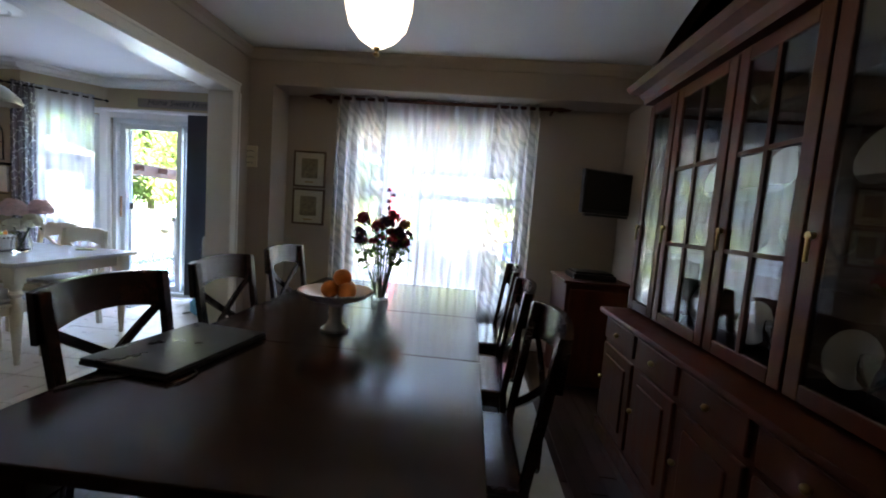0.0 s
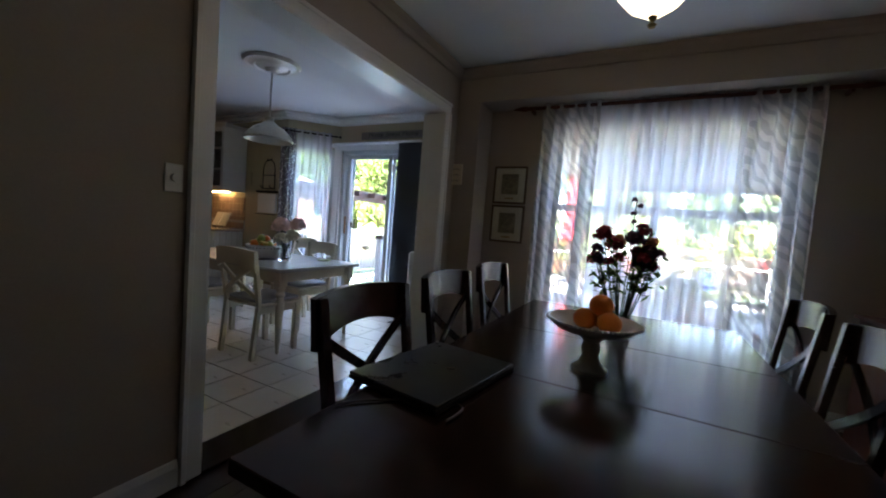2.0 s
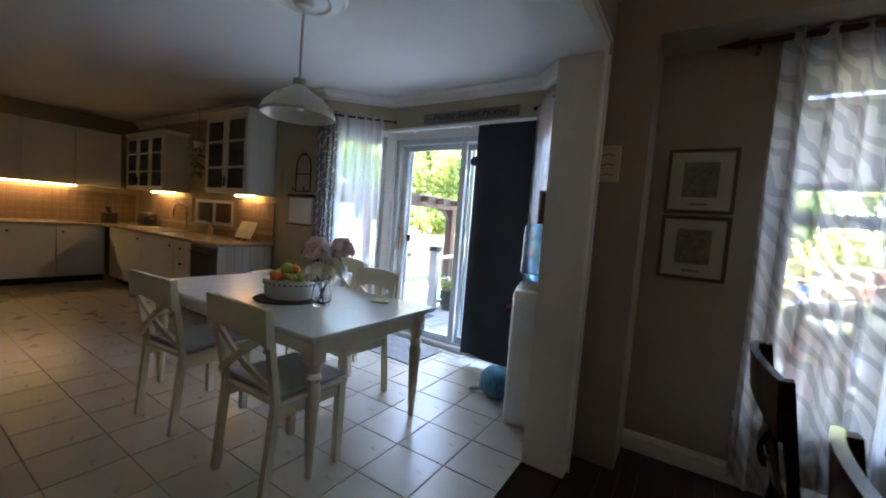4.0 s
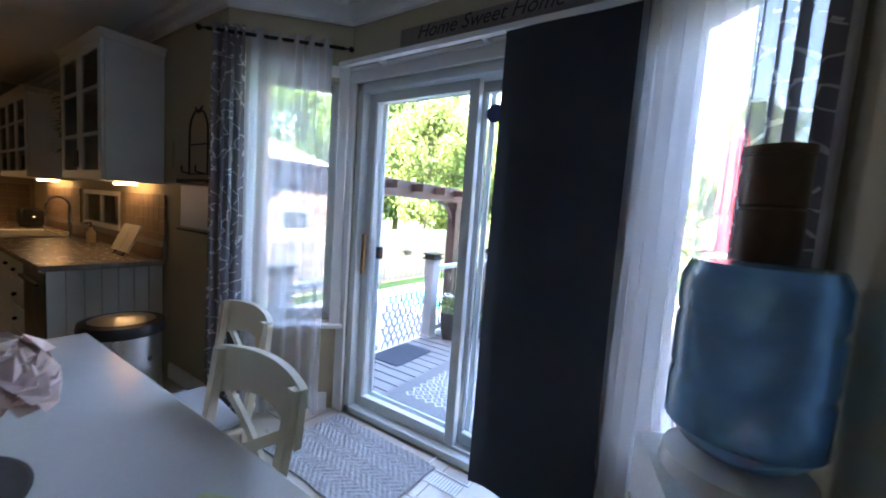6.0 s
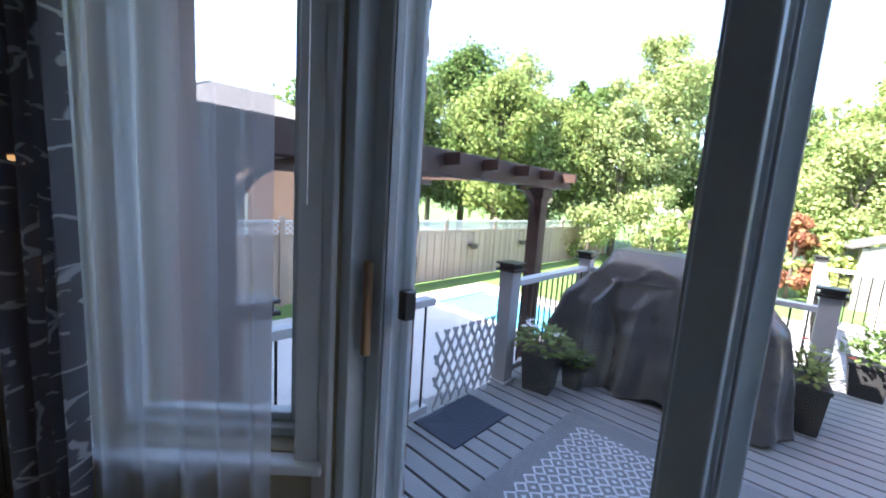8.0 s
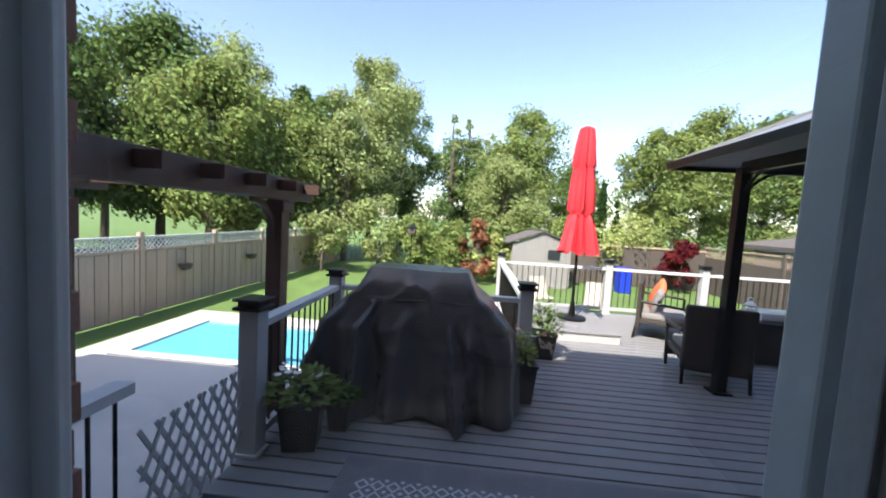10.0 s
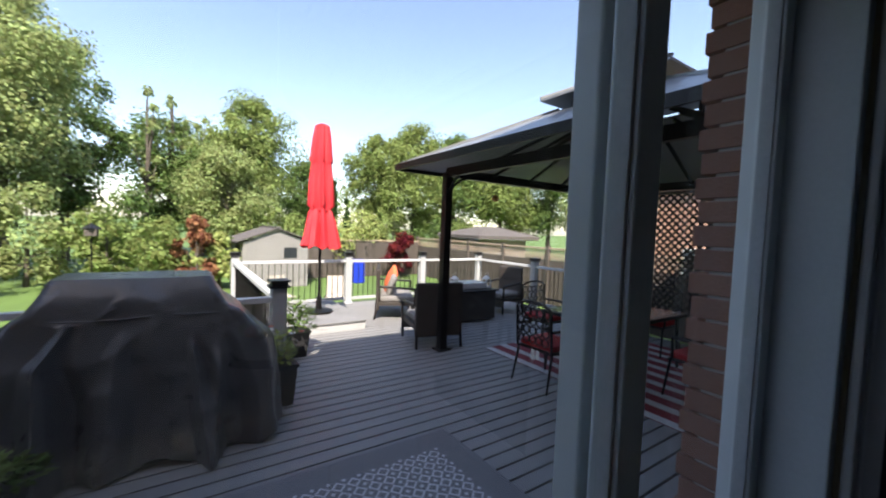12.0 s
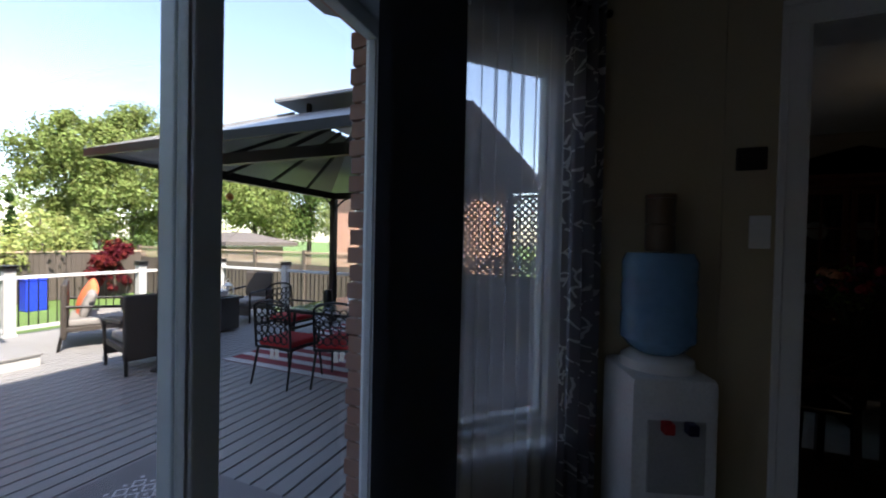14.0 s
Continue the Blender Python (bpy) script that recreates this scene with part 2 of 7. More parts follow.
POOLWATER = mat("pool_water", (0.10, 0.42, 0.58), 0.06, scale=2, var=0.12, bump=0.15, fine=8)
RED = mat("red_canvas", (0.62, 0.028, 0.040), 0.75, scale=6, var=0.12, bump=0.08)
REDCUSH = mat("red_cushion_cloth", (0.40, 0.018, 0.022), 0.8, var=0.15)
ORANGECUSH = mat("orange_cushion_cloth", (0.75, 0.16, 0.06), 0.8, var=0.1)
GREYCUSH = mat("grey_cushion_cloth", (0.22, 0.21, 0.20), 0.85, fine=300, var=0.15)
WICKER = mat("dark_brown_wicker", (0.042, 0.034, 0.028), 0.6, scale=60, var=0.5, bump=0.5, fine=120)
SHEDWALL = mat("grey_shed_boards", (0.26, 0.25, 0.24), 0.85, var=0.15)
BARK = mat("bark", (0.09, 0.075, 0.06), 0.9, var=0.3, bump=0.4)
MATBLUE = mat("dark_blue_doormat", (0.035, 0.045, 0.065), 0.95, fine=300, bump=0.3)
PLANTER = mat("charcoal_planter", (0.025, 0.025, 0.027), 0.6, var=0.2)
PAPER = mat("printed_paper", (0.62, 0.58, 0.50), 0.8, var=0.06)
SIGNWOOD = mat("taupe_sign_board", (0.20, 0.175, 0.15), 0.7, var=0.15)
BLUEBIN = mat("blue_bin_plastic", (0.01, 0.04, 0.45), 0.4)
LAMPGLOW = glowing("lit_alabaster_glass", (1.0, 0.80, 0.50), 0.085)
STRIPGLOW = glowing("under_cabinet_strip", (1.0, 0.62, 0.26), 0.95)
L_DARK = leaf("dark_leaves", (0.12, 0.185, 0.06))
L_MID = leaf("green_leaves", (0.21, 0.27, 0.09))
L_LIGHT = leaf("light_leaves", (0.29, 0.35, 0.145))
L_YEL = leaf("yellow_green_leaves", (0.34, 0.39, 0.14))
L_RUST = leaf("rust_leaves", (0.30, 0.14, 0.08))
L_CONE = leaf("cypress_leaves", (0.03, 0.065, 0.02))
L_MAROON = leaf("maroon_leaves", (0.13, 0.02, 0.025))


# ---- building helpers ----
def box(bm, x0, y0, z0, x1, y1, z1, bevel=0.0):
    vs = bmesh.ops.create_cube(bm, size=1.0)["verts"]
    for v in vs:
        v.co = Vector(((x0 + x1) / 2 + v.co.x * (x1 - x0), (y0 + y1) / 2 + v.co.y * (y1 - y0), (z0 + z1) / 2 + v.co.z * (z1 - z0)))
    if bevel:
        es = list({e for v in vs for e in v.link_edges})
        bmesh.ops.bevel(bm, geom=es, offset=bevel, segments=2, affect="EDGES", profile=0.5)
    return bm


def tube(bm, p, q, r0, r1=None, n=10, flat=1.0):
    """A tapered bar from p to q."""
    p, q = Vector(p), Vector(q)
    r1 = r0 if r1 is None else r1
    m = Matrix.Translation((p + q) / 2) @ (q - p).to_track_quat("Z", "Y").to_matrix().to_4x4() @ Matrix.Diagonal((1, flat, 1, 1))
    bmesh.ops.create_cone(bm, cap_ends=True, segments=n, radius1=r0, radius2=r1, depth=(q - p).length, matrix=m)
    return bm


def bar(bm, p, q, w, h, up=(0, 0, 1)):
    """A square bar from p to q, w across and h high."""
    p, q = Vector(p), Vector(q)
    z = (q - p).normalized()
    x = Vector(up).cross(z)
    x = x.normalized() if x.length > 1e-5 else Vector((1, 0, 0))
    y = z.cross(x)
    c = [x * a * w / 2 + y * b * h / 2 for a, b in ((-1, -1), (1, -1), (1, 1), (-1, 1))]
    lo, hi = [bm.verts.new(p + d) for d in c], [bm.verts.new(q + d) for d in c]
    bm.faces.new(lo[::-1])
    bm.faces.new(hi)
    for i in range(4):
        bm.faces.new((lo[i], lo[(i + 1) % 4], hi[(i + 1) % 4], hi[i]))
    return bm


def sweep(bm, pts, w, h, up):
    """One bent bar of w by h along a line of points."""
    pts = [Vector(p) for p in pts]
    rings = []
    for i, p in enumerate(pts):
        z = (pts[min(i + 1, len(pts) - 1)] - pts[max(i - 1, 0)]).normalized()
        x = Vector(up).cross(z).normalized()
        y = z.cross(x)
        rings.append([bm.verts.new(p + x * a * w / 2 + y * b * h / 2) for a, b in ((-1, -1), (1, -1), (1, 1), (-1, 1))])
    for a, b in zip(rings, rings[1:]):
        for i in range(4):
            bm.faces.new((a[i], a[(i + 1) % 4], b[(i + 1) % 4], b[i]))
    bm.faces.new(rings[0][::-1])
    bm.faces.new(rings[-1])
    return bm


def lathe(bm, prof, cx=0.0, cy=0.0, n=28, sx=1.0, sy=1.0):
    """Turn a profile of (radius, height) round the upright axis."""
    rings = []
    for r, z in prof:
        rings.append([bm.verts.new((cx + sx * max(r, 1e-4) * math.cos(2 * math.pi * i / n), cy + sy * max(r, 1e-4) * math.sin(2 * math.pi * i / n), z)) for i in range(n)])
    for a, b in zip(rings, rings[1:]):
        for i in range(n):
            bm.faces.new((a[i], a[(i + 1) % n], b[(i + 1) % n], b[i]))
    return bm


def ball(bm, c, r, sz=1.0, seg=12, jit=0.0):
    vs = bmesh.ops.create_uvsphere(bm, u_segments=seg, v_segments=max(6, seg * 2 // 3), radius=r)["verts"]
    for v in vs:
        k = 1 + jit * (random.random() - 0.5)
        v.co = Vector((v.co.x * k, v.co.y * k, v.co.z * sz * k)) + Vector(c)
    return bm


def make(bm, name, material, smooth=False):
    bmesh.ops.recalc_face_normals(bm, faces=bm.faces[:])
    me = bpy.data.meshes.new(name)
    bm.to_mesh(me)
    bm.free()
    me.materials.append(material)
    if smooth:
        me.shade_smooth()
        me.set_sharp_from_angle(angle=radians(38))
    return me


def part(name, bm, material, parent=None, label="", smooth=False, at=None):
    ob = new(name, make(bm, name, material, smooth))
    if parent:
        ob.parent = parent
    if at is not None:
        ob.matrix_basis = at
    if label:
        tagged(ob, label)
    return ob


def piece(name, me, parent, m):
    ob = new(name, me)
    ob.parent, ob.matrix_basis = parent, m
    return ob


def thing(name, label, category, m=None, group=""):
    ob = new(name)
    ob.empty_display_size = 0.1
    if m is not None:
        ob.matrix_basis = m
    return tagged(ob, label, category, group)


def solid(name, bm, material, label, category, kind="", group="", smooth=False, at=None):
    return tagged(part(name, bm, material, None, "", smooth, at), label, category, group, kind)


def B():
    return bmesh.new()


def structure(name, bm, material, label, category="wall", smooth=False):
    return solid(name, bm, material, label, category, "structure", smooth=smooth)


def wall_run(bm, p, q, t, z0, z1, holes=()):
    """A wall from p to q, its inner face on that line and t thick to the left of the way, with holes (from, to, bottom, top) through it."""
    p, q = Vector((*p, 0)), Vector((*q, 0))
    L = (q - p).length
    d = (q - p) / L
    nrm = Vector((-d.y, d.x, 0))
    us = sorted({0, L, *(h[0] for h in holes), *(h[1] for h in holes)})
    for a, b in zip(us, us[1:]):
        mid = (a + b) / 2
        spans = [(z0, z1)]
        for h in holes:
            if h[0] < mid < h[1]:
                spans = [(z0, h[2]), (h[3], z1)]
        for s0, s1 in spans:
            if s1 - s0 > 1e-4:
                c = [p + d * a, p + d * b, p + d * b + nrm * t, p + d * a + nrm * t]
                lo, hi = [bm.verts.new((v.x, v.y, s0)) for v in c], [bm.verts.new((v.x, v.y, s1)) for v in c]
                bm.faces.new(lo[::-1])
                bm.faces.new(hi)
                for i in range(4):
                    bm.faces.new((lo[i], lo[(i + 1) % 4], hi[(i + 1) % 4], hi[i]))
    return bm


def moulding(bm, pts, prof):
    """Sweep a profile of (out, up) along a line of floor points, out to the right of the way."""
    pts = [Vector((*p, 0)) for p in pts]
    rings = []
    for i, p in enumerate(pts):
        d0 = (p - pts[i - 1]).normalized() if i else (pts[1] - p).normalized()
        d1 = (pts[i + 1] - p).normalized() if i + 1 < len(pts) else d0
        n0, n1 = Vector((d0.y, -d0.x, 0)), Vector((d1.y, -d1.x, 0))
        n = (n0 + n1).normalized()
        n = n / max(0.3, n.dot(n0))
        rings.append([bm.verts.new(p + n * o + Vector((0, 0, z))) for o, z in prof])
    for a, b in zip(rings, rings[1:]):
        for i in range(len(prof)):
            j = (i + 1) % len(prof)
            bm.faces.new((a[i], a[j], b[j], b[i]))
    bm.faces.new(rings[0])
    bm.faces.new(rings[-1][::-1])
    return bm


def curtain(bm, p, q, z0, z1, waves, amp, seed=0, flare=0.0, top_amp=None):
    """A hanging curtain from p to q with folds, with its cloth's measure as UV."""
    p, q = Vector((*p, 0)), Vector((*q, 0))
    L = (q - p).length
    d = (q - p) / L
    nrm = Vector((-d.y, d.x, 0))
    nu, nv = max(24, waves * 10), 14
    uv = bm.loops.layers.uv.new("cloth")
    rows = []
    for j in range(nv + 1):
        v = j / nv
        z = z1 + (z0 - z1) * v
        a = (amp if top_amp is None else top_amp + (amp - top_amp) * min(1, v * 2.5))
        row = []
        for i in range(nu + 1):
            u = i / nu
            ph = 2 * math.pi * waves * u + 0.7 * math.sin(5 * u + seed) + 0.5 * math.sin(3 * v + seed * 2 + u * 4)
            off = a * math.sin(ph) * (0.8 + 0.35 * math.sin(7 * u + seed)) + 0.15 * amp * math.sin(2 * ph + 3 * v)
            along = u * L + flare * v * (u - 0.5) * L
            hem = 0.012 * math.sin(ph * 0.5 + seed) * v
            row.append(bm.verts.new(p + d * along + nrm * off + Vector((0, 0, z + hem))))
        rows.append(row)
    for j in range(nv):
        for i in range(nu):
            f = bm.faces.new((rows[j][i], rows[j][i + 1], rows[j + 1][i + 1], rows[j + 1][i]))
            for lp, (uu, vv) in zip(f.loops, ((i, j), (i + 1, j), (i + 1, j + 1), (i, j + 1))):
                lp[uv].uv = (uu / nu * L * 1.7, (z1 - z0) * (1 - vv / nv))
    return bm


def frame_rect(bm, w, h, t, d, z0=0.0, bevel=0.004):
    """A rectangular frame in the local xz plane, centred on x, w by h outside, bars t wide and d deep."""
    box(bm, -w / 2, -d / 2, z0, -w / 2 + t, d / 2, z0 + h, bevel)
    box(bm, w / 2 - t, -d / 2, z0, w / 2, d / 2, z0 + h, bevel)
    box(bm, -w / 2 + t, -d / 2, z0, w / 2 - t, d / 2, z0 + t, bevel)
    box(bm, -w / 2 + t, -d / 2, z0 + h - t, w / 2 - t, d / 2, z0 + h, bevel)
    return bm


# ---- structure: dining room ----
DC, KC = 2.73, 2.70                      # ceilings
structure("wall_divider", wall_run(B(), (-2.12, -2.2), (-2.12, 3.56), 0.20, 0, DC, [(3.39, 5.49, -0.01, 2.27)]), WALL_D, "beige painted wall between dining room and kitchen")
structure("wall_east", wall_run(B(), (1.5, 3.88), (1.5, -2.2), 0.12, 0, DC), WALL_D, "beige painted dining room wall behind the hutch")
structure("wall_south", wall_run(B(), (1.5, -2.2), (-2.12, -2.2), 0.12, 0, DC), WALL_D, "plain beige dining room wall")
structure("wall_window", wall_run(B(), (-1.89, 3.88), (1.5, 3.88), 0.25, 0, DC, [(0.62, 2.48, 0.42, 2.26)]), WALL_D, "beige recessed dining wall with a wide window")
structure("wall_stub", box(B(), -2.12, 3.56, 0, -1.89, 4.13, DC), WALL_D, "narrow beige wall return beside the window alcove")
structure("bulkhead", box(B(), -1.89, 3.56, 2.42, 1.5, 3.88, DC), WALL_D, "beige bulkhead over the window alcove", "bulkhead")
structure("ceiling_dining", box(B(), -2.12, -2.2, DC, 1.5, 3.9, DC + 0.1), CEIL, "white painted dining room ceiling", "ceiling")
dfloor = structure("floor_dining", box(B(), -2.3, -2.2, -0.10, 1.5, 4.0, -0.012), FLOORWOOD, "dark hardwood dining room floor", "floor")
CORNICE = [(0, 0), (0.065, 0), (0.058, -0.02), (0.03, -0.045), (0.015, -0.085), (0, -0.09)]
structure("trim_dining_cornice", moulding(B(), [(-2.12, -2.1), (-2.12, 3.56), (1.5, 3.56)], [(o + 0.001, DC - 0.002 + z) for o, z in CORNICE]), WALL_D, "beige painted dining room cornice", "cornice")
SKIRT = [(0, 0), (0.018, 0), (0.018, 0.09), (0.008, 0.115), (0, 0.12)]
bm = moulding(B(), [(-2.12, -2.1), (-2.12, 1.09)], SKIRT)
moulding(bm, [(-1.89, 3.88), (1.5, 3.88)], SKIRT)
structure("baseboard_dining", bm, TRIM, "white painted dining room baseboard", "baseboard")

# opening between the rooms: lining and casing
bm = B()
box(bm, -2.335, 1.178, 0, -2.105, 1.193, 2.27)
box(bm, -2.335, 3.285, 0, -2.105, 3.30, 2.27)
box(bm, -2.335, 1.178, 2.262, -2.105, 3.30, 2.277)
structure("trim_opening_lining", bm, TRIM, "white glossy lining of the wide opening", "trim")
bm = B()
for x0, x1, xa, xb in ((-2.12, -2.10, -2.10, -2.088), (-2.34, -2.32, -2.352, -2.34)):
    for ya, yb in ((1.093, 1.185), (3.292, 3.384)):
        box(bm, x0, ya, 0, x1, yb, 2.27, 0.005)
        ym = ya if ya < 2 else yb - 0.025
        box(bm, xa, ym, 0, xb, ym + 0.025, 2.27, 0.004)
    box(bm, x0, 1.093, 2.27, x1, 3.384, 2.36, 0.005)
    box(bm, xa, 1.093, 2.335, xb, 3.384, 2.36, 0.004)
structure("trim_opening_casing", bm, TRIM, "white moulded casing round the opening", "casing")
structure("threshold", box(B(), -2.335, 1.193, -0.012, -2.105, 3.285, 0.006, 0.004), DARKWOOD, "dark wood threshold strip", "threshold")

# ---- structure: kitchen with its bay ----
BAY = [(-5.16, 4.10), (-4.63, 4.63), (-2.87, 4.63), (-2.34, 4.10)]
structure("wall_kitchen_east", box(B(), -2.34, 3.561, 0, -2.121, 4.13, KC), WALL_K, "beige kitchen wall beside the opening")
structure("wall_kitchen_strip", box(B(), -2.324, -2.2, 0, -2.3205, 1.093, KC), WALL_K, "beige kitchen side of the dividing wall")
structure("wall_kitchen_strip_2", box(B(), -2.345, 3.384, 0, -2.3205, 3.56, KC), WALL_K, "beige kitchen wall beside the water cooler")
structure("wall_kitchen_strip_3", box(B(), -2.324, 1.093, 2.36, -2.3205, 3.384, KC), WALL_K, "beige kitchen wall over the opening")
structure("wall_kitchen_north", wall_run(B(), (-10.2, 4.10), (-5.16, 4.10), 0.25, 0, KC, [(2.15, 3.2, 1.06, 1.42)]), WALL_K, "beige kitchen wall with counter and cupboards")
structure("wall_kitchen_west", wall_run(B(), (-10.2, -2.2), (-10.2, 4.10), 0.15, 0, KC), WALL_K, "beige kitchen end wall")
structure("wall_kitchen_south", wall_run(B(), (-2.32, -2.2), (-10.2, -2.2), 0.15, 0, KC), WALL_K, "plain beige kitchen wall")
structure("wall_bay_left", wall_run(B(), BAY[0], BAY[1], 0.18, 0, KC, [(0.075, 0.675, 0.63, 2.26)]), WALL_K, "beige bay wall with a narrow window")
structure("wall_bay_right", wall_run(B(), BAY[2], BAY[3], 0.18, 0, KC, [(0.075, 0.675, 0.55, 2.26)]), WALL_K, "beige bay wall with a narrow window")
structure("wall_bay_door", wall_run(B(), BAY[1], BAY[2], 0.19, 0, KC, [(0.06, 1.70, -0.01, 2.24)]), WALL_K, "beige bay wall with the sliding patio door")
bm = B()
box(bm, -10.2, -2.2, KC, -2.30, 4.8, KC + 0.1)
structure("ceiling_kitchen", bm, CEIL, "white painted kitchen ceiling", "ceiling")
CROWN = [(0, 0), (0.10, 0), (0.095, -0.02), (0.06, -0.035), (0.04, -0.07), (0.012, -0.085), (0.012, -0.10), (0, -0.10)]
structure("trim_kitchen_crown", moulding(B(), [(-10.2, 4.10), *BAY, (-2.346, 3.9), (-2.346, -2.2)], [(o + 0.001, KC - 0.002 + z) for o, z in CROWN]), TRIM, "white crown moulding round the kitchen ceiling", "moulding")
bm = moulding(B(), [(-5.95, 4.10), BAY[0], (-4.68, 4.58)], SKIRT)
structure("baseboard_kitchen", bm, TRIM, "white kitchen baseboard under the bay window", "baseboard")
kfloor = structure("floor_kitchen", box(B(), -10.2, -2.2, -0.10, -2.335, 4.84, -0.006), GROUT, "grout bed under the kitchen floor tiles", "floor")


# ---- windows and the sliding door ----
def sash_window(name, w, h, m, label, mid=None, mullion=False, t=0.045, ts=0.035):
    """A vinyl window in its opening: local x along the wall, y outwards, z up from the sill."""
    wnd = thing(name, label, "window", m)
    wnd["kind"] = "structure"
    part("window_frame", frame_rect(B(), w, h, t, 0.11), VINYL, wnd)
    bm = B()
    for s in (-1, 1):
        box(bm, s * (w / 2 + 0.035) - 0.035, -0.16, -0.02, s * (w / 2 + 0.035) + 0.035, -0.137, h + 0.07, 0.006)
    box(bm, -w / 2, -0.16, h, w / 2, -0.137, h + 0.07, 0.006)
    part("casing", bm, TRIM, wnd, "white moulded casing")
    part("window_sill", box(B(), -w / 2 - 0.09, -0.19, -0.035, w / 2 + 0.09, -0.05, -0.004, 0.006), TRIM, wnd, "white sill")
    cuts = [t, *([mid] if mid else []), h - t]
    for k in range(len(cuts) - 1):
        xs = [-w / 2 + t, *([0.0] if mullion else []), w / 2 - t]
        for i in range(len(xs) - 1):
            sw, sh = xs[i + 1] - xs[i], cuts[k + 1] - cuts[k]
            s = part("sash", frame_rect(B(), sw, sh, ts, 0.05), VINYL, wnd, at=pose((xs[i] + xs[i + 1]) / 2, 0.005 + 0.02 * k, cuts[k]))
            p = part("pane", box(B(), -sw / 2 + ts - 0.003, -0.003, ts - 0.003, sw / 2 - ts + 0.003, 0.003, sh - ts + 0.003), GLASS, s)
            p.visible_shadow = False
    return wnd


sash_window("window_1", 1.86, 1.84, pose(-0.34, 4.03, 0.42), "wide white vinyl dining room window behind sheer curtains", 1.08, True)
cl, cr = Vector((-4.895, 4.365)), Vector((-2.605, 4.365))
sash_window("window_2", 0.60, 1.63, pose(cl.x - 0.09, cl.y + 0.09, 0.63, 0, 0, 45), "narrow white vinyl bay window behind a sheer", t=0.03, ts=0.03)
sash_window("window_3", 0.60, 1.71, pose(cr.x + 0.09, cr.y + 0.09, 0.55, 0, 0, -45), "narrow white vinyl bay window by the water cooler", t=0.03, ts=0.03)

door = thing("door_1", "white vinyl sliding patio door with wooden pull", "sliding door")
door["kind"] = "structure"
DX0, DX1 = -4.57, -2.93
bm = B()
box(bm, DX0, 4.64, 0.0, DX0 + 0.05, 4.86, 2.24, 0.004)
box(bm, DX1 - 0.05, 4.64, 0.0, DX1, 4.86, 2.24, 0.004)
box(bm, DX0, 4.64, 2.18, DX1, 4.86, 2.24, 0.004)
box(bm, DX0, 4.64, 0.0, DX1, 4.90, 0.045, 0.004)
box(bm, DX0 + 0.05, 4.70, 0.045, DX1 - 0.05, 4.715, 0.062)
box(bm, DX0 + 0.05, 4.78, 0.045, DX1 - 0.05, 4.795, 0.062)
part("door_frame", bm, VINYL, door)
bm = B()
for x0, x1 in ((DX0 - 0.085, DX0 + 0.005), (DX1 - 0.005, DX1 + 0.055)):
    box(bm, x0, 4.608, 0, x1, 4.629, 2.23, 0.006)
box(bm, DX0 - 0.085, 4.608, 2.23, DX1 + 0.055, 4.629, 2.32, 0.006)
box(bm, DX0 - 0.085, 4.595, 2.30, DX1 + 0.055, 4.609, 2.325, 0.005)
part("casing", bm, TRIM, door, "white moulded casing")


def door_panel(x0, x1, y, name):
    w, h, t = x1 - x0, 2.12, 0.06
    p = part(name, frame_rect(B(), w, h, t, 0.045), VINYL, door, at=pose((x0 + x1) / 2, y, 0.06))
    bm = B()
    for s in (-1, 1):
        box(bm, s * (w / 2 - t - 0.001) - 0.005, -0.015, t, s * (w / 2 - t - 0.001) + 0.005, 0.015, h - t, 0.002)
    part("glazing_bead", bm, DECKTRIM, p)
    g = part("pane", box(B(), -w / 2 + t - 0.002, -0.004, t - 0.002, w / 2 - t + 0.002, 0.004, h - t + 0.002), GLASS, p)
    g.visible_shadow = False
    return p


dp1 = door_panel(DX0 + 0.05, -3.695, 4.725, "sliding_panel")
dp2 = door_panel(-3.748, DX1 - 0.05, 4.79, "fixed_panel")
sc_ = part("screen_panel", frame_rect(B(), 0.864, 2.12, 0.034, 0.02), VINYL, door, "white framed insect screen", at=pose(-4.09, 4.842, 0.06))
part("mesh", box(B(), -0.40, -0.001, 0.032, 0.40, 0.001, 2.088), SCREEN, sc_, "fine grey insect mesh").visible_shadow = False
bm = B()
box(bm, -0.012, -0.05, 0.0, 0.012, -0.028, 0.27, 0.006)
part("pull_handle", bm, HANDLEWOOD, dp1, "worn wooden pull handle", at=pose(-0.378, -0.012, 0.925))
bm = box(B(), -0.018, 0.02, 0.0, 0.018, 0.06, 0.085, 0.006)
part("latch", bm, BLACK, dp1, "black outside latch", at=pose(-0.315, 0.0, 1.03))
bm = B()
lathe(bm, [(0, 0), (0.053, 0), (0.053, 0.002), (0, 0.002)], n=8)
part("sticker", bm, mat("navy_sticker", (0.02, 0.03, 0.09), 0.5), dp2, "navy octagonal window sticker", at=pose(-0.268, -0.006, 1.945, 90, 22.5, 0))

# daylight standing in for the sky in the openings
window_light("daylight_dining", (-0.34, 3.93, 1.35), (-0.34, 0, 0.9), 1.7, 1.7, 0.11)
window_light("daylight_door", (-3.98, 4.66, 1.2), (-4.0, 0, 0.7), 1.0, 2.0, 0.2)

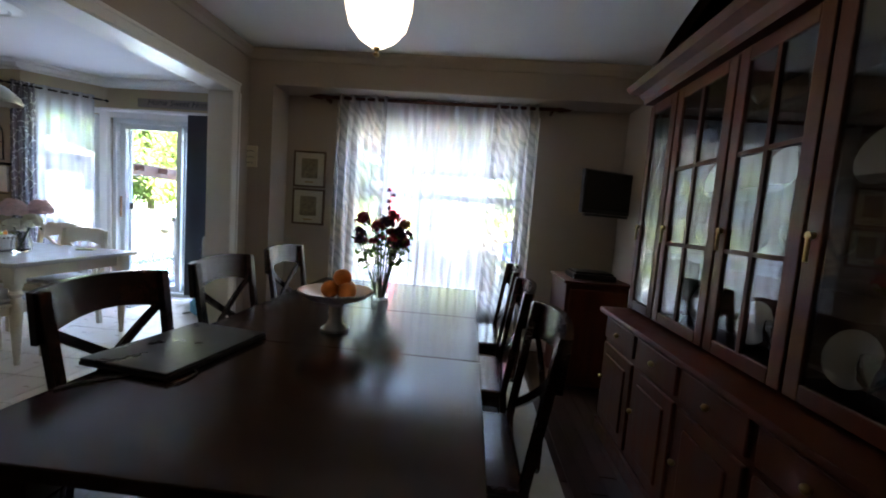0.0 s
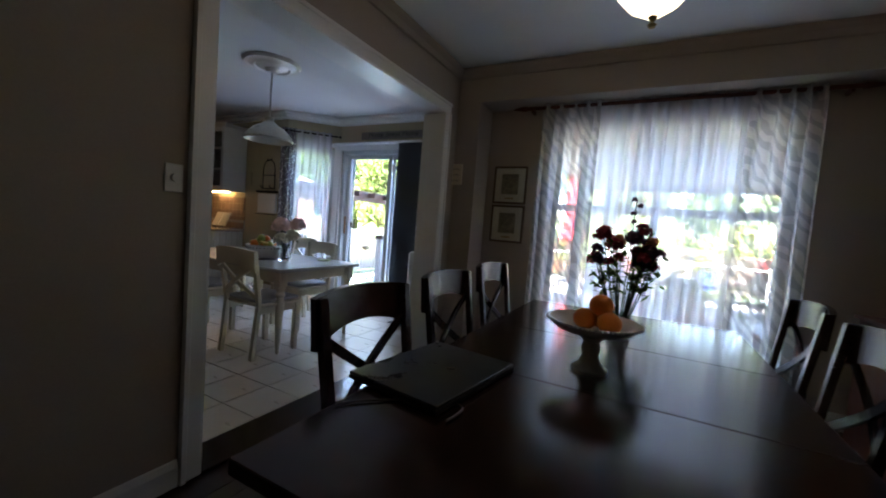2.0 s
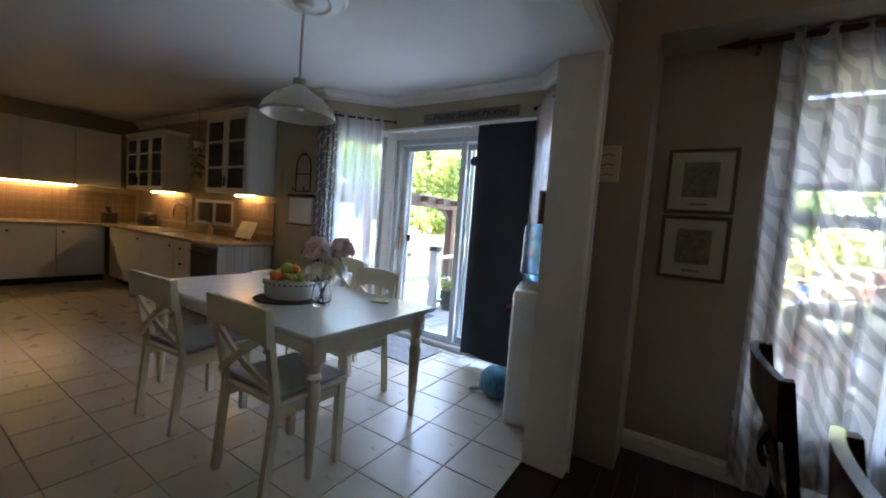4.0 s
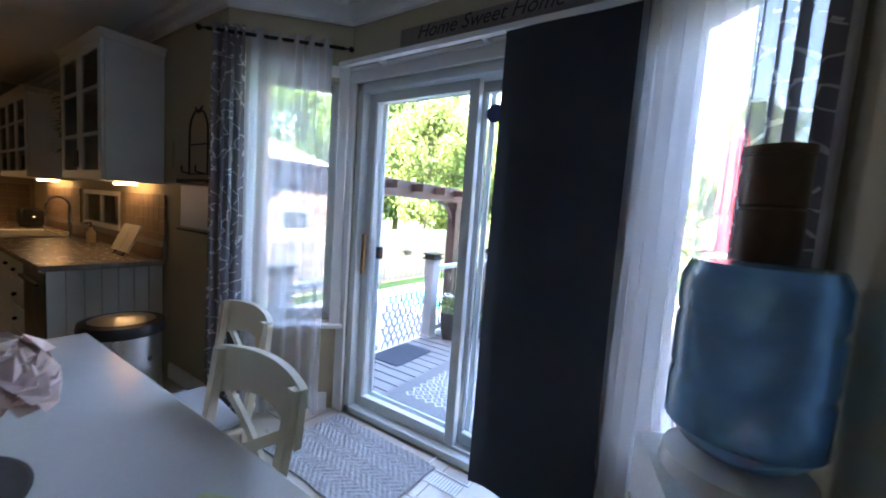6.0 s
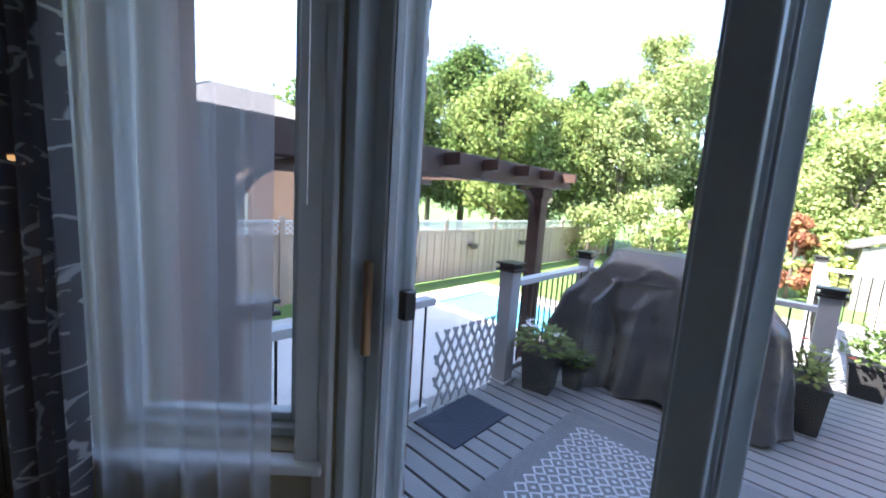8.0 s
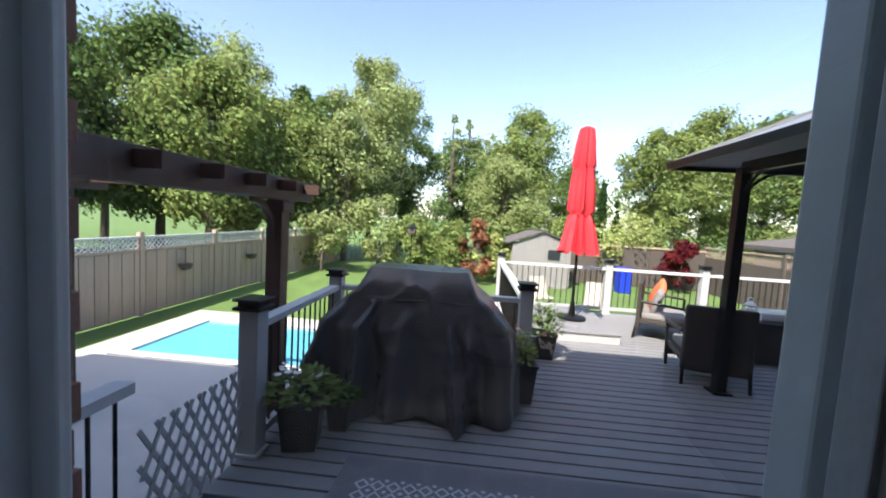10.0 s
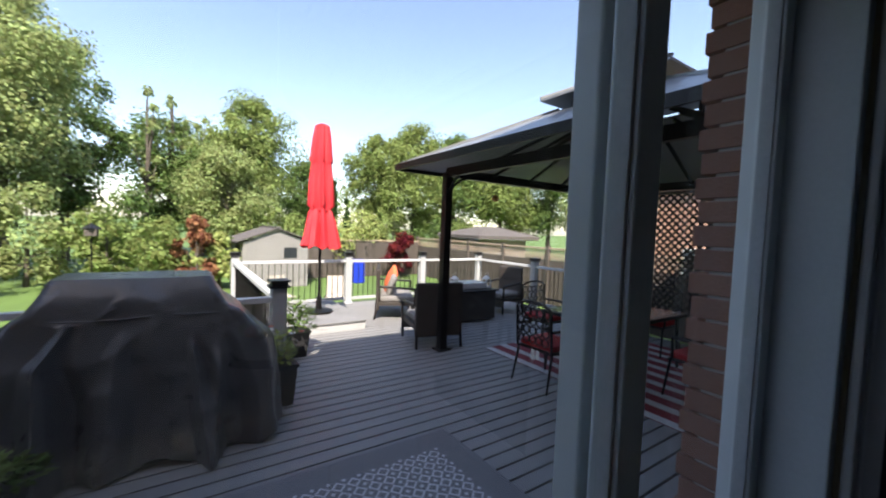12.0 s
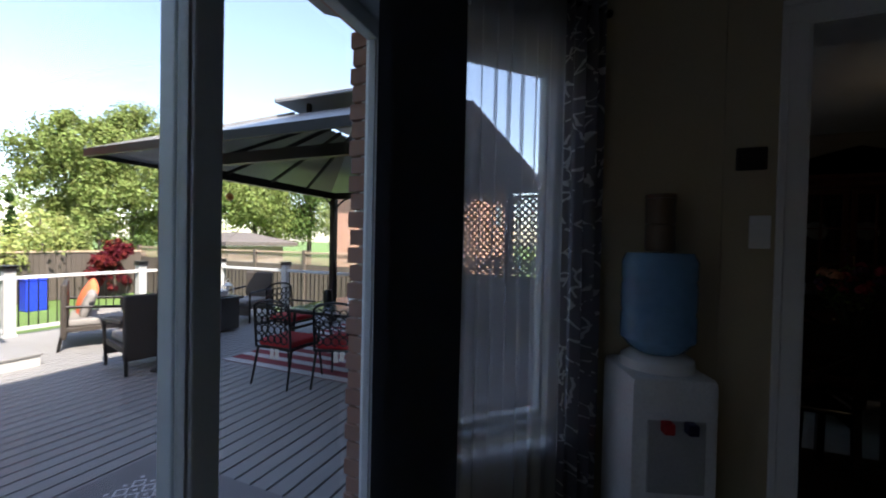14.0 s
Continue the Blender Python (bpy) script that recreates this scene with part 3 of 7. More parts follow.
# ---- exterior shell of the house ----
bm = B()
wall_run(bm, (-13, 4.36), (-5.30, 4.36), 0.12, -1.0, 4.6)
structure("wall_outside_west", bm, BRICKFAR, "brick outside wall of the house")
bm = wall_run(B(), (-1.88, 4.14), (9, 4.14), 0.10, -1.0, 4.6, [(0.61, 2.47, 0.42, 2.26)])
structure("wall_outside_east", bm, BRICKFAR, "brick outside wall behind the gazebo")
# Unseen blocks, added and sized so that their shade covers the deck.
structure("shade_block_upper", box(B(), -5.45, -6, 3.2, 9, 4.25, 7.4), BRICKFAR, "unseen tall block that casts the house shade on the deck", "house")
structure("shade_block_lower", box(B(), -13, -6, 3.2, -5.45, 4.25, 6.8), BRICKFAR, "unseen lower block that casts shade on the deck's west side", "house")
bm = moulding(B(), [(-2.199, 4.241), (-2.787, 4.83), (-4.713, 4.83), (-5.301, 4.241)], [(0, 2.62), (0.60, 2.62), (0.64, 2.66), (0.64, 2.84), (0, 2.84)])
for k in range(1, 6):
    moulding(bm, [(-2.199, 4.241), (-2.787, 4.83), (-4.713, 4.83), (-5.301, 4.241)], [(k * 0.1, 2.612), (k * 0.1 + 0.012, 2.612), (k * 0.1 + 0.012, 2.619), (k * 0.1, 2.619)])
# Darker than the white trim: the grey holds the underside's shade.
SOFFIT = mat("soffit_paint_shade_in_grey", (0.40, 0.39, 0.37), 0.7, var=0.08)
structure("roof_bay_eave", bm, SOFFIT, "boxed eave over the bay, its shade put into the grey", "eave")
structure("roof_closing", box(B(), -10.4, -2.4, 2.9, 1.7, 4.2, 3.1), CEIL, "attic floor that closes the rooms above", "roof")
brick_l = structure("pier_left", box(B(), -4.80, 4.825, -0.3, -4.67, 4.965, 2.9), MORTAR, "mortar core of the brick pier beside the door", "pier")
brick_r = structure("pier_right", box(B(), -2.85, 4.825, -0.3, -2.73, 4.965, 2.9), MORTAR, "mortar core of the brick pier beside the door", "pier")
structure("pier_head", box(B(), -4.72, 4.825, 2.27, -2.78, 4.985, 2.9), BRICKFAR, "brick lintel over the patio door", "lintel")


# ---- dining room things ----
def x_chair(name, label, group, wood, seat_mat, m, h=0.97, cushion=None, w=0.46):
    """A chair with a crossed back. Local: the sitter looks along +y, the base is at the middle of the seat."""
    c = thing(name, label, "chair", m, group)
    hw = w / 2
    part("seat", box(B(), -hw, -0.20, 0.435, hw, 0.23, 0.465, 0.012), wood, c)
    if seat_mat:
        bm = box(B(), -hw + 0.015, -0.185, 0.467, hw - 0.015, 0.215, 0.50, 0.014)
        part("cushion", bm, seat_mat, c, "grey seat pad", True)
    bm = B()
    n = 12
    for s0, s1 in ((0.0, 1.0),):
        rows = []
        for i in range(n + 1):
            u = -1 + 2 * i / n
            y = -0.265 - 0.045 * (1 - u * u)
            zt = h - 0.018 * u * u
            zb = h - 0.19 + 0.055 * (1 - u * u)
            rows.append([bm.verts.new(p) for p in ((u * (hw + 0.02), y + 0.012, zb), (u * (hw + 0.02), y - 0.012, zb), (u * (hw + 0.02), y - 0.026, zt), (u * (hw + 0.02), y - 0.002, zt))])
        for a, b in zip(rows, rows[1:]):
            for k in range(4):
                bm.faces.new((a[k], a[(k + 1) % 4], b[(k + 1) % 4], b[k]))
        bm.faces.new(rows[0])
        bm.faces.new(rows[-1][::-1])
    part("top_rail", bm, wood, c, "", True)
    for s in (-1, 1):
        bm = B()
        bar(bm, (s * (hw - 0.02), -0.195, 0.45), (s * (hw - 0.005), -0.268, h - 0.02), 0.036, 0.03, (0, 1, 0))
        bar(bm, (s * (hw - 0.025), -0.24, 0.0), (s * (hw - 0.02), -0.195, 0.46), 0.036, 0.034, (0, 1, 0))
        part("back_leg", bm, wood, c)
        bm = bar(B(), (s * (hw - 0.03), 0.195, 0.0), (s * (hw - 0.025), 0.195, 0.44), 0.04, 0.04, (0, 1, 0))
        part("front_leg", bm, wood, c)
        line = [(s * (hw - 0.03) * (1 - 2 * u), -0.222 - 0.05 * u + s * 0.012 - 0.02 * math.sin(math.pi * u), 0.52 + (h - 0.16 - 0.52) * u) for u in [i / 8 for i in range(9)]]
        part("cross_brace", sweep(B(), line, 0.034, 0.016, (0, 1, 0)), wood, c)
        part("side_apron", box(B(), s * (hw - 0.03) - 0.01, -0.18, 0.375, s * (hw - 0.03) + 0.01, 0.18, 0.434), wood, c)
    part("front_apron", box(B(), -hw + 0.04, 0.185, 0.375, hw - 0.04, 0.205, 0.434), wood, c)
    return c


DG = "chairs round the dark dining table"
dchair = x_chair("dining_chair", "dark espresso wooden dining chair with a crossed back", DG, DARKWOOD, None, pose(-1.03, 1.32, 0, 0, 0, -90), 0.99, w=0.50)
for x, y, r in ((-1.06, 2.06, -90), (-1.10, 2.86, -92), (0.10, 1.36, 90), (0.10, 2.06, 88), (0.12, 2.80, 90)):
    copy_thing(dchair, pose(x, y, 0, 0, 0, r))

table = thing("dining_table", "long dark espresso wooden dining table with a glossy top", "table", pose(-0.465, 1.79, 0))
for y0, y1 in ((-1.17, -0.36), (-0.356, 0.30), (0.304, 1.16)):
    part("tabletop_leaf", box(B(), -0.605, y0, 0.715, 0.605, y1, 0.75, 0.003), DARKWOOD, table)
bm = box(B(), -0.52, -1.04, 0.62, 0.52, -1.01, 0.714)
part("end_apron", bm, DARKWOOD, table)
part("end_apron", box(B(), -0.52, 1.01, 0.62, 0.52, 1.04, 0.714), DARKWOOD, table)
for s in (-1, 1):
    part("side_apron", box(B(), s * 0.52 - 0.015, -1.01, 0.62, s * 0.52 + 0.015, 1.01, 0.714), DARKWOOD, table)
    for y in (-1.02, 1.02):
        bm = box(B(), s * 0.50 - 0.06, y - 0.06, 0.56, s * 0.50 + 0.06, y + 0.06, 0.715, 0.008)
        lathe(bm, [(0.045, 0.0), (0.05, 0.03), (0.062, 0.10), (0.07, 0.30), (0.062, 0.46), (0.05, 0.50), (0.062, 0.53), (0.062, 0.56)], s * 0.50, y, 20)
        part("leg", bm, DARKWOOD, table, "", True)
solid("area_rug", box(B(), -0.75, 0.3, -0.011, 0.62, 3.45, 0.002, 0.003), RUGPALE, "pale grey low-pile rug under the dining table", "rug")

lap = thing("laptop", "closed dark laptop lying on the dining table", "laptop", pose(-0.95, 1.26, 0.751, 0, 0, -8))
part("base", box(B(), -0.17, -0.23, 0, 0.17, 0.23, 0.014, 0.004), BLACK, lap)
part("lid", box(B(), -0.168, -0.228, 0.015, 0.168, 0.228, 0.024, 0.004), mat("laptop_lid", (0.03, 0.035, 0.035), 0.3), lap)
bm = B()
prev = None
for i in range(22):
    u = i / 21
    p = (-0.78 - 0.25 * u + 0.06 * math.sin(6 * u), 1.0 + 0.10 * math.sin(5 * u), 0.755)
    if prev:
        tube(bm, prev, p, 0.003, n=6)
    prev = p
solid("power_cable", bm, BLACK, "thin black power cable on the dining table", "cable")

comp = thing("fruit_stand", "white porcelain pedestal dish with a pierced rim", "dish", pose(-0.525, 1.65, 0.75))
part("foot", lathe(B(), [(0.062, 0), (0.064, 0.012), (0.04, 0.03), (0.028, 0.06), (0.034, 0.085), (0.028, 0.11), (0.05, 0.135), (0, 0.137)], n=28), PORCELAIN, comp, "", True)
part("plate", lathe(B(), [(0, 0.135), (0.07, 0.137), (0.13, 0.155), (0.158, 0.178), (0.163, 0.19), (0.157, 0.19), (0.125, 0.165), (0.07, 0.147), (0, 0.145)], n=36), PORCELAIN, comp, "", True)
bm = B()
for i in range(64):
    a = i * math.pi / 32
    ball(bm, (0.163 * math.cos(a), 0.163 * math.sin(a), 0.186), 0.006, seg=6)
part("beaded_rim", bm, PORCELAIN, comp, "beaded rim", True)
for dx, dy, dz in ((-0.03, 0.0, 0.19), (0.055, -0.025, 0.19), (0.03, 0.05, 0.19), (0.02, 0.01, 0.245)):
    solid("orange", ball(B(), (-0.525 + dx, 1.65 + dy, 0.75 + dz), 0.042, 0.94, 16), ORANGE, "ripe orange in the pedestal dish", "orange", group="oranges in the dish", smooth=True)


def flower_heads(heads, n_pet, size):
    for name, c, r, material in heads:
        bm = B()
        for k in range(n_pet):
            a, e = random.uniform(0, 6.28), random.uniform(-0.3, 1.5)
            d = Vector((math.cos(a) * math.cos(e), math.sin(a) * math.cos(e), math.sin(e)))
            x = d.cross(Vector((0.3, 0.2, 1))).normalized()
            y = d.cross(x)
            rr = r * random.uniform(0.55, 1.0)
            o = Vector(c) + d * rr * 0.8
            s = r * size
            vs = [bm.verts.new(o + x * s * px + y * s * py + d * s * pz) for px, py, pz in ((-0.6, 0, 0), (-0.35, 0.5, 0.25), (0.35, 0.5, 0.25), (0.6, 0, 0), (0.3, -0.5, 0.2), (-0.3, -0.5, 0.2))]
            bm.faces.new(vs)
        yield name, bm, material


def bouquet(name, label, m, vase_prof, vase_mat, heads, stems, n_pet, size, water=None, leaves=40, leaf_mat=L_DARK):
    v = thing(name, label, "flowers", m)
    part("vase", lathe(B(), vase_prof, n=32), vase_mat, v, "clear glass vase", True)
    for p, q in stems:
        part("stem", tube(B(), p, q, 0.0035, 0.0025, 6), STEM, v)
    for nm, bm, material in flower_heads(heads, n_pet, size):
        part(nm, bm, material, v)
    bm = B()
    for k in range(leaves):
        p, q = stems[k % len(stems)]
        c = Vector(p).lerp(Vector(q), random.uniform(0.55, 1.0)) + Vector((random.gauss(0, 0.025), random.gauss(0, 0.025), random.gauss(0, 0.015)))
        d = Vector((random.gauss(0, 1), random.gauss(0, 1), random.uniform(-0.3, 0.8))).normalized()
        x = d.cross(Vector((0, 0, 1))).normalized() * 0.014
        bm.faces.new([bm.verts.new(c + o) for o in (-d * 0.03, x, d * 0.035, -x)])
    part("foliage", bm, leaf_mat, v)
    return v


rs = random.Random(5)
heads, stems = [], []
for k in range(26):
    a, r, z = rs.uniform(0, 6.28), 0.17 * math.sqrt(rs.random()), rs.uniform(0.36, 0.54)
    c = (r * math.cos(a), r * math.sin(a), z)
    heads.append(("flower", c, rs.uniform(0.034, 0.055), rs.choice([DARKRED, DARKRED, PEACH, PLUM])))
    stems.append(((c[0] * 0.15, c[1] * 0.15, 0.03), c))
stems.append(((0, 0, 0.05), (0.02, 0.04, 0.68)))
for z in (0.58, 0.62, 0.66, 0.69):
    heads.append(("bud", (0.02 + 0.02 * math.sin(z * 60), 0.04, z), 0.018, PLUM))
bouquet("flower_bouquet", "dark red and peach bouquet in a clear glass vase", pose(-0.465, 2.28, 0.75), [(0.0, 0.0), (0.052, 0.0), (0.055, 0.02), (0.036, 0.09), (0.030, 0.14), (0.048, 0.20), (0.056, 0.23), (0.053, 0.23), (0.045, 0.20), (0.026, 0.14), (0.032, 0.09), (0.048, 0.025), (0.0, 0.012)], CLEAR, heads, stems, 34, 0.55, leaves=320)

# curtains of the dining window
rod = thing("curtain_rod", "dark wooden curtain rod over the dining window", "curtain rod")
bm = tube(B(), (-1.50, 3.77, 2.39), (0.80, 3.77, 2.39), 0.016, n=14)
part("pole", bm, CHERRY, rod, "", True)
for s, x in ((-1, -1.50), (1, 0.80)):
    bm = tube(B(), (x, 3.77, 2.39), (x + s * 0.05, 3.77, 2.39), 0.024, 0.02, 14)
    tube(bm, (x + s * 0.05, 3.77, 2.39), (x + s * 0.13, 3.77, 2.39), 0.02, 0.004, 14)
    part("finial", bm, CHERRY, rod, "", True)
    part("bracket", bar(B(), (x - s * 0.05, 3.78, 2.375), (x - s * 0.05, 3.88, 2.375), 0.02, 0.03), CHERRY, rod)


def grommets(par, p, q, z, n, r=0.028):
    for i in range(n):
        u = (i + 0.5) / n
        c = Vector((*p, z)).lerp(Vector((*q, z)), u)
        me = B()
        d = (Vector((*q, 0)) - Vector((*p, 0))).normalized()
        tube(me, c - d * 0.004, c + d * 0.004, r, n=14)
        part("grommet", me, STEEL, par)


for x0, x1, sd in ((-1.36, -0.84, 1.0), (0.16, 0.64, 2.2)):
    ob = solid("patterned_curtain", curtain(B(), (x0, 3.775), (x1, 3.775), 0.06, 2.455, 5, 0.045, sd), LEAFSHEER, "cream sheer curtain with a grey leaf pattern", "curtain", group="dining window curtains", smooth=True)
for x0, x1, sd in ((-0.90, -0.32, 3.0), (-0.36, 0.22, 4.4)):
    solid("sheer_curtain", curtain(B(), (x0, 3.80), (x1, 3.80), 0.05, 2.44, 6, 0.03, sd), FULLSHEER, "white sheer curtain on the dining window", "curtain", group="dining window curtains", smooth=True)

# dining pendant
lamp = thing("ceiling_lamp", "lit alabaster bowl ceiling lamp with a small finial", "lamp", pose(-0.445, 1.80, 0))
part("shade", lathe(B(), [(0.0, 2.07), (0.03, 2.075), (0.09, 2.115), (0.135, 2.17), (0.155, 2.25), (0.158, 2.36), (0.150, 2.40), (0.12, 2.45), (0.05, 2.50), (0.0, 2.50)], n=32), LAMPGLOW, lamp, "glowing cream glass bowl", True)
part("finial", lathe(B(), [(0, 2.03), (0.012, 2.033), (0.017, 2.043), (0.006, 2.052), (0.013, 2.062), (0.016, 2.071), (0, 2.074)], n=14), BRASS, lamp, "", True)
part("stem", tube(B(), (0, 0, 2.49), (0, 0, 2.70), 0.012), BRASS, lamp)
part("canopy", lathe(B(), [(0, 2.69), (0.06, 2.695), (0.075, 2.728), (0, 2.729)], n=24), BRASS, lamp, "", True)


def picture(name, label, m, w, h, mw, frame_mat, art, fw=0.02):
    p = thing(name, label, "picture", m)
    part("frame", frame_rect(B(), w, h, fw, 0.022), frame_mat, p)
    part("mount", box(B(), -w / 2 + fw, -0.004, fw, w / 2 - fw, 0.004, h - fw), PAPER, p, "pale paper mount")
    part("print", box(B(), -w / 2 + mw, -0.007, mw * 1.1, w / 2 - mw, -0.0045, h - mw * 0.9), art, p, "faded landscape print")
    part("nameplate", box(B(), -0.045, -0.007, mw * 0.55, 0.045, -0.0045, mw * 0.55 + 0.014), BRASS, p)
    g = part("glazing", box(B(), -w / 2 + fw, -0.011, fw, w / 2 - fw, -0.009, h - fw), GLASS, p)
    g.visible_shadow = False
    return p


ART = mat("faded_print", (0.26, 0.23, 0.17), 0.8, scale=14, var=0.6, fine=40)
FRAMEBROWN = mat("brown_picture_frame", (0.10, 0.06, 0.035), 0.4)
pic = picture("framed_print", "small framed landscape print on the alcove wall", pose(-1.635, 3.865, 1.50), 0.34, 0.37, 0.085, FRAMEBROWN, ART)
copy_thing(pic, pose(-1.635, 3.865, 1.115))
picture("framed_picture", "dark framed picture on the beige wall", pose(-2.105, 0.18, 1.36, 0, 0, 90), 0.60, 0.80, 0.12, BLACK, ART, 0.05)
pl = thing("wall_plaque", "cream plaque with three rows of script", "plaque", pose(-2.095, 3.556, 1.64))
part("tile", box(B(), -0.075, -0.012, 0.0, 0.075, 0.003, 0.20, 0.004), CREAM, pl)
for k in range(3):
    bm = B()
    for i in range(6):
        tube(bm, (-0.05 + i * 0.016, -0.014, 0.04 + k * 0.055 + 0.006 * math.sin(i * 2)), (-0.034 + i * 0.016, -0.014, 0.04 + k * 0.055 + 0.006 * math.sin(i * 2 + 2)), 0.003, n=6)
    part("lettering", bm, SIGNWOOD, pl)
sw = thing("light_switch", "white dimmer switch with a round knob", "switch", pose(-2.12, 1.04, 1.29))
part("plate", box(B(), 0.0, -0.036, 0, 0.006, 0.036, 0.115, 0.003), TRIM, sw)
part("knob", tube(B(), (0.006, 0, 0.058), (0.022, 0, 0.058), 0.016, n=16), TRIM, sw, "", True)

# china hutch
hutch = thing("china_hutch", "tall cherry wood china hutch with glazed doors", "hutch", pose(0, 0, 0))
HX, HB = 0.965, 1.485
H0, H1 = 0.72, 2.43
base = part("base_body", box(B(), HX + 0.02, H0, 0.07, HB, H1, 0.775, 0.006), CHERRY, hutch)
part("plinth", box(B(), HX, H0 - 0.012, 0, HB, H1 + 0.012, 0.09, 0.008), CHERRY, hutch)
part("counter_top", box(B(), HX - 0.035, H0 - 0.03, 0.776, HB, H1 + 0.03, 0.815, 0.014), CHERRY, hutch, "polished moulded counter", True)
ys = [H0, 1.14, 1.56, 1.98, H1]
for a, b in zip(ys, ys[1:]):
    d = part("base_door", box(B(), HX + 0.002, a + 0.02, 0.12, HX + 0.02, b - 0.02, 0.60, 0.005), CHERRY, hutch)
    part("raised_panel", box(B(), HX - 0.008, a + 0.08, 0.18, HX + 0.004, b - 0.08, 0.54, 0.008), CHERRY, d)
    part("knob", ball(B(), (HX - 0.012, b - 0.05, 0.38), 0.014), BRASS, d, "", True)
    d = part("drawer", box(B(), HX + 0.002, a + 0.02, 0.63, HX + 0.02, b - 0.02, 0.76, 0.005), CHERRY, hutch)
    part("knob", ball(B(), (HX - 0.012, (a + b) / 2, 0.695), 0.014), BRASS, d, "", True)
UX = 1.085
bm = box(B(), UX + 0.02, H0 + 0.03, 0.815, HB, H0 + 0.06, 2.08)
box(bm, UX + 0.02, H1 - 0.06, 0.815, HB, H1 - 0.03, 2.08)
box(bm, HB - 0.02, H0 + 0.06, 0.815, HB, H1 - 0.06, 2.08)
box(bm, UX + 0.02, H0 + 0.06, 2.05, HB - 0.02, H1 - 0.06, 2.08)
part("upper_body", bm, CHERRY, hutch)
for z in (1.18, 1.50, 1.80):
    part("shelf", box(B(), UX + 0.05, H0 + 0.06, z, HB - 0.02, H1 - 0.06, z + 0.012), CABGLASS, hutch, "glass shelf")
part("cornice", moulding(B(), [(HB, H1 - 0.02), (UX, H1 - 0.02), (UX, H0 + 0.02), (HB, H0 + 0.02)], [(-0.02, 2.07), (0.03, 2.07), (0.035, 2.10), (0.06, 2.13), (0.10, 2.155), (0.115, 2.19), (-0.02, 2.19)]), CHERRY, hutch)
bm = B()
prev = None
for i in range(25):
    u = -1 + 2 * i / 24
    z = 2.19 + 0.26 * (1 - abs(u)) ** 0.7 + 0.02
    y = (H0 + H1) / 2 + u * 0.72
    if prev:
        bm.faces.new([bm.verts.new(p) for p in ((UX - 0.02, prev[0], 2.185), (UX - 0.02, y, 2.185), (UX - 0.02, y, z), (UX - 0.02, prev[0], prev[1]))])
        bar(bm, (UX - 0.03, prev[0], prev[1]), (UX - 0.03, y, z), 0.05, 0.03)
    prev = (y, z)
bmesh.ops.solidify(bm, geom=bm.faces[:], thickness=0.012)
part("pediment", bm, CHERRY, hutch, "swan-neck pediment")
dys = [H0 + 0.04, 1.20, 1.62, 2.08, H1 - 0.04]
for k, (a, b) in enumerate(zip(dys, dys[1:])):
    d = part("glazed_door", frame_rect(B(), b - a - 0.012, 1.21, 0.055, 0.022), CHERRY, hutch, at=pose(UX, (a + b) / 2, 0.835, 0, 0, 90))
    w = b - a - 0.012
    if k in (1, 2):
        part("glazing_bar", box(B(), -0.009, -0.010, 0.055, 0.009, 0.010, 1.155), CHERRY, d)
        for z in (0.42, 0.80):
            part("glazing_bar", box(B(), -w / 2 + 0.055, -0.009, z - 0.009, w / 2 - 0.055, 0.009, z + 0.009), CHERRY, d)
    g = part("pane", box(B(), -w / 2 + 0.05, -0.003, 0.05, w / 2 - 0.05, 0.003, 1.16), CABGLASS, d)
    bm = tube(B(), (w / 2 - 0.03, 0.014, 0.5), (w / 2 - 0.03, 0.030, 0.5), 0.012)
    tube(bm, (w / 2 - 0.03, 0.026, 0.42), (w / 2 - 0.03, 0.026, 0.50), 0.006)
    part("drop_handle", bm, BRASS, d)
rs = random.Random(8)
gl = None
for z in (0.817, 1.193, 1.513, 1.813):
    for i in range(7):
        y = H0 + 0.16 + i * 0.22 + rs.uniform(-0.03, 0.03)
        if z in (1.193, 1.813) or i % 2:
            solid("wine_glass", lathe(B(), [(0.03, 0), (0.03, 0.003), (0.004, 0.008), (0.004, 0.07), (0.03, 0.10), (0.036, 0.14), (0.030, 0.18), (0.028, 0.18), (0.033, 0.14), (0, 0.085)], 0, 0, 14), CLEAR, "stemmed glass inside the china hutch", "glass", group="glassware in the hutch", smooth=True, at=pose(1.30 + rs.uniform(-0.05, 0.05), y, z))
        else:
            bm = lathe(B(), [(0.0, 0.012), (0.06, 0.012), (0.10, 0.02), (0.105, 0.026), (0.06, 0.02), (0.0, 0.02)], 0, 0, 24)
            solid("plate", bm, PORCELAIN, "white china plate leaning in the hutch", "plate", group="china in the hutch", smooth=True, at=pose(1.42, y, z + 0.105, 0, -78, 0))

tv = thing("television", "small flat black television on a wall arm", "television", pose(1.26, 3.52, 1.62, 0, 0, 28))
part("screen_body", box(B(), -0.30, -0.02, -0.19, 0.30, 0.025, 0.19, 0.008), BLACK, tv)
part("screen", box(B(), -0.28, -0.023, -0.155, 0.28, -0.021, 0.175), mat("dark_screen", (0.008, 0.009, 0.012), 0.12), tv, "dark glossy screen")
part("speaker_bar", box(B(), -0.26, -0.016, -0.215, 0.26, 0.02, -0.192, 0.008), BLACK, tv)
bm = bar(B(), (0, 0.02, 0.0), (0.05, 0.26, 0.0), 0.04, 0.05)
box(bm, 0.0, 0.24, -0.08, 0.12, 0.29, 0.08)
part("wall_arm", bm, BLACKMETAL, tv)
sc = thing("side_cabinet", "small dark brown cabinet in the room corner", "cabinet", pose(1.08, 3.2, 0))
part("body", box(B(), -0.24, -0.22, 0.04, 0.24, 0.30, 0.86, 0.008), CHERRY, sc)
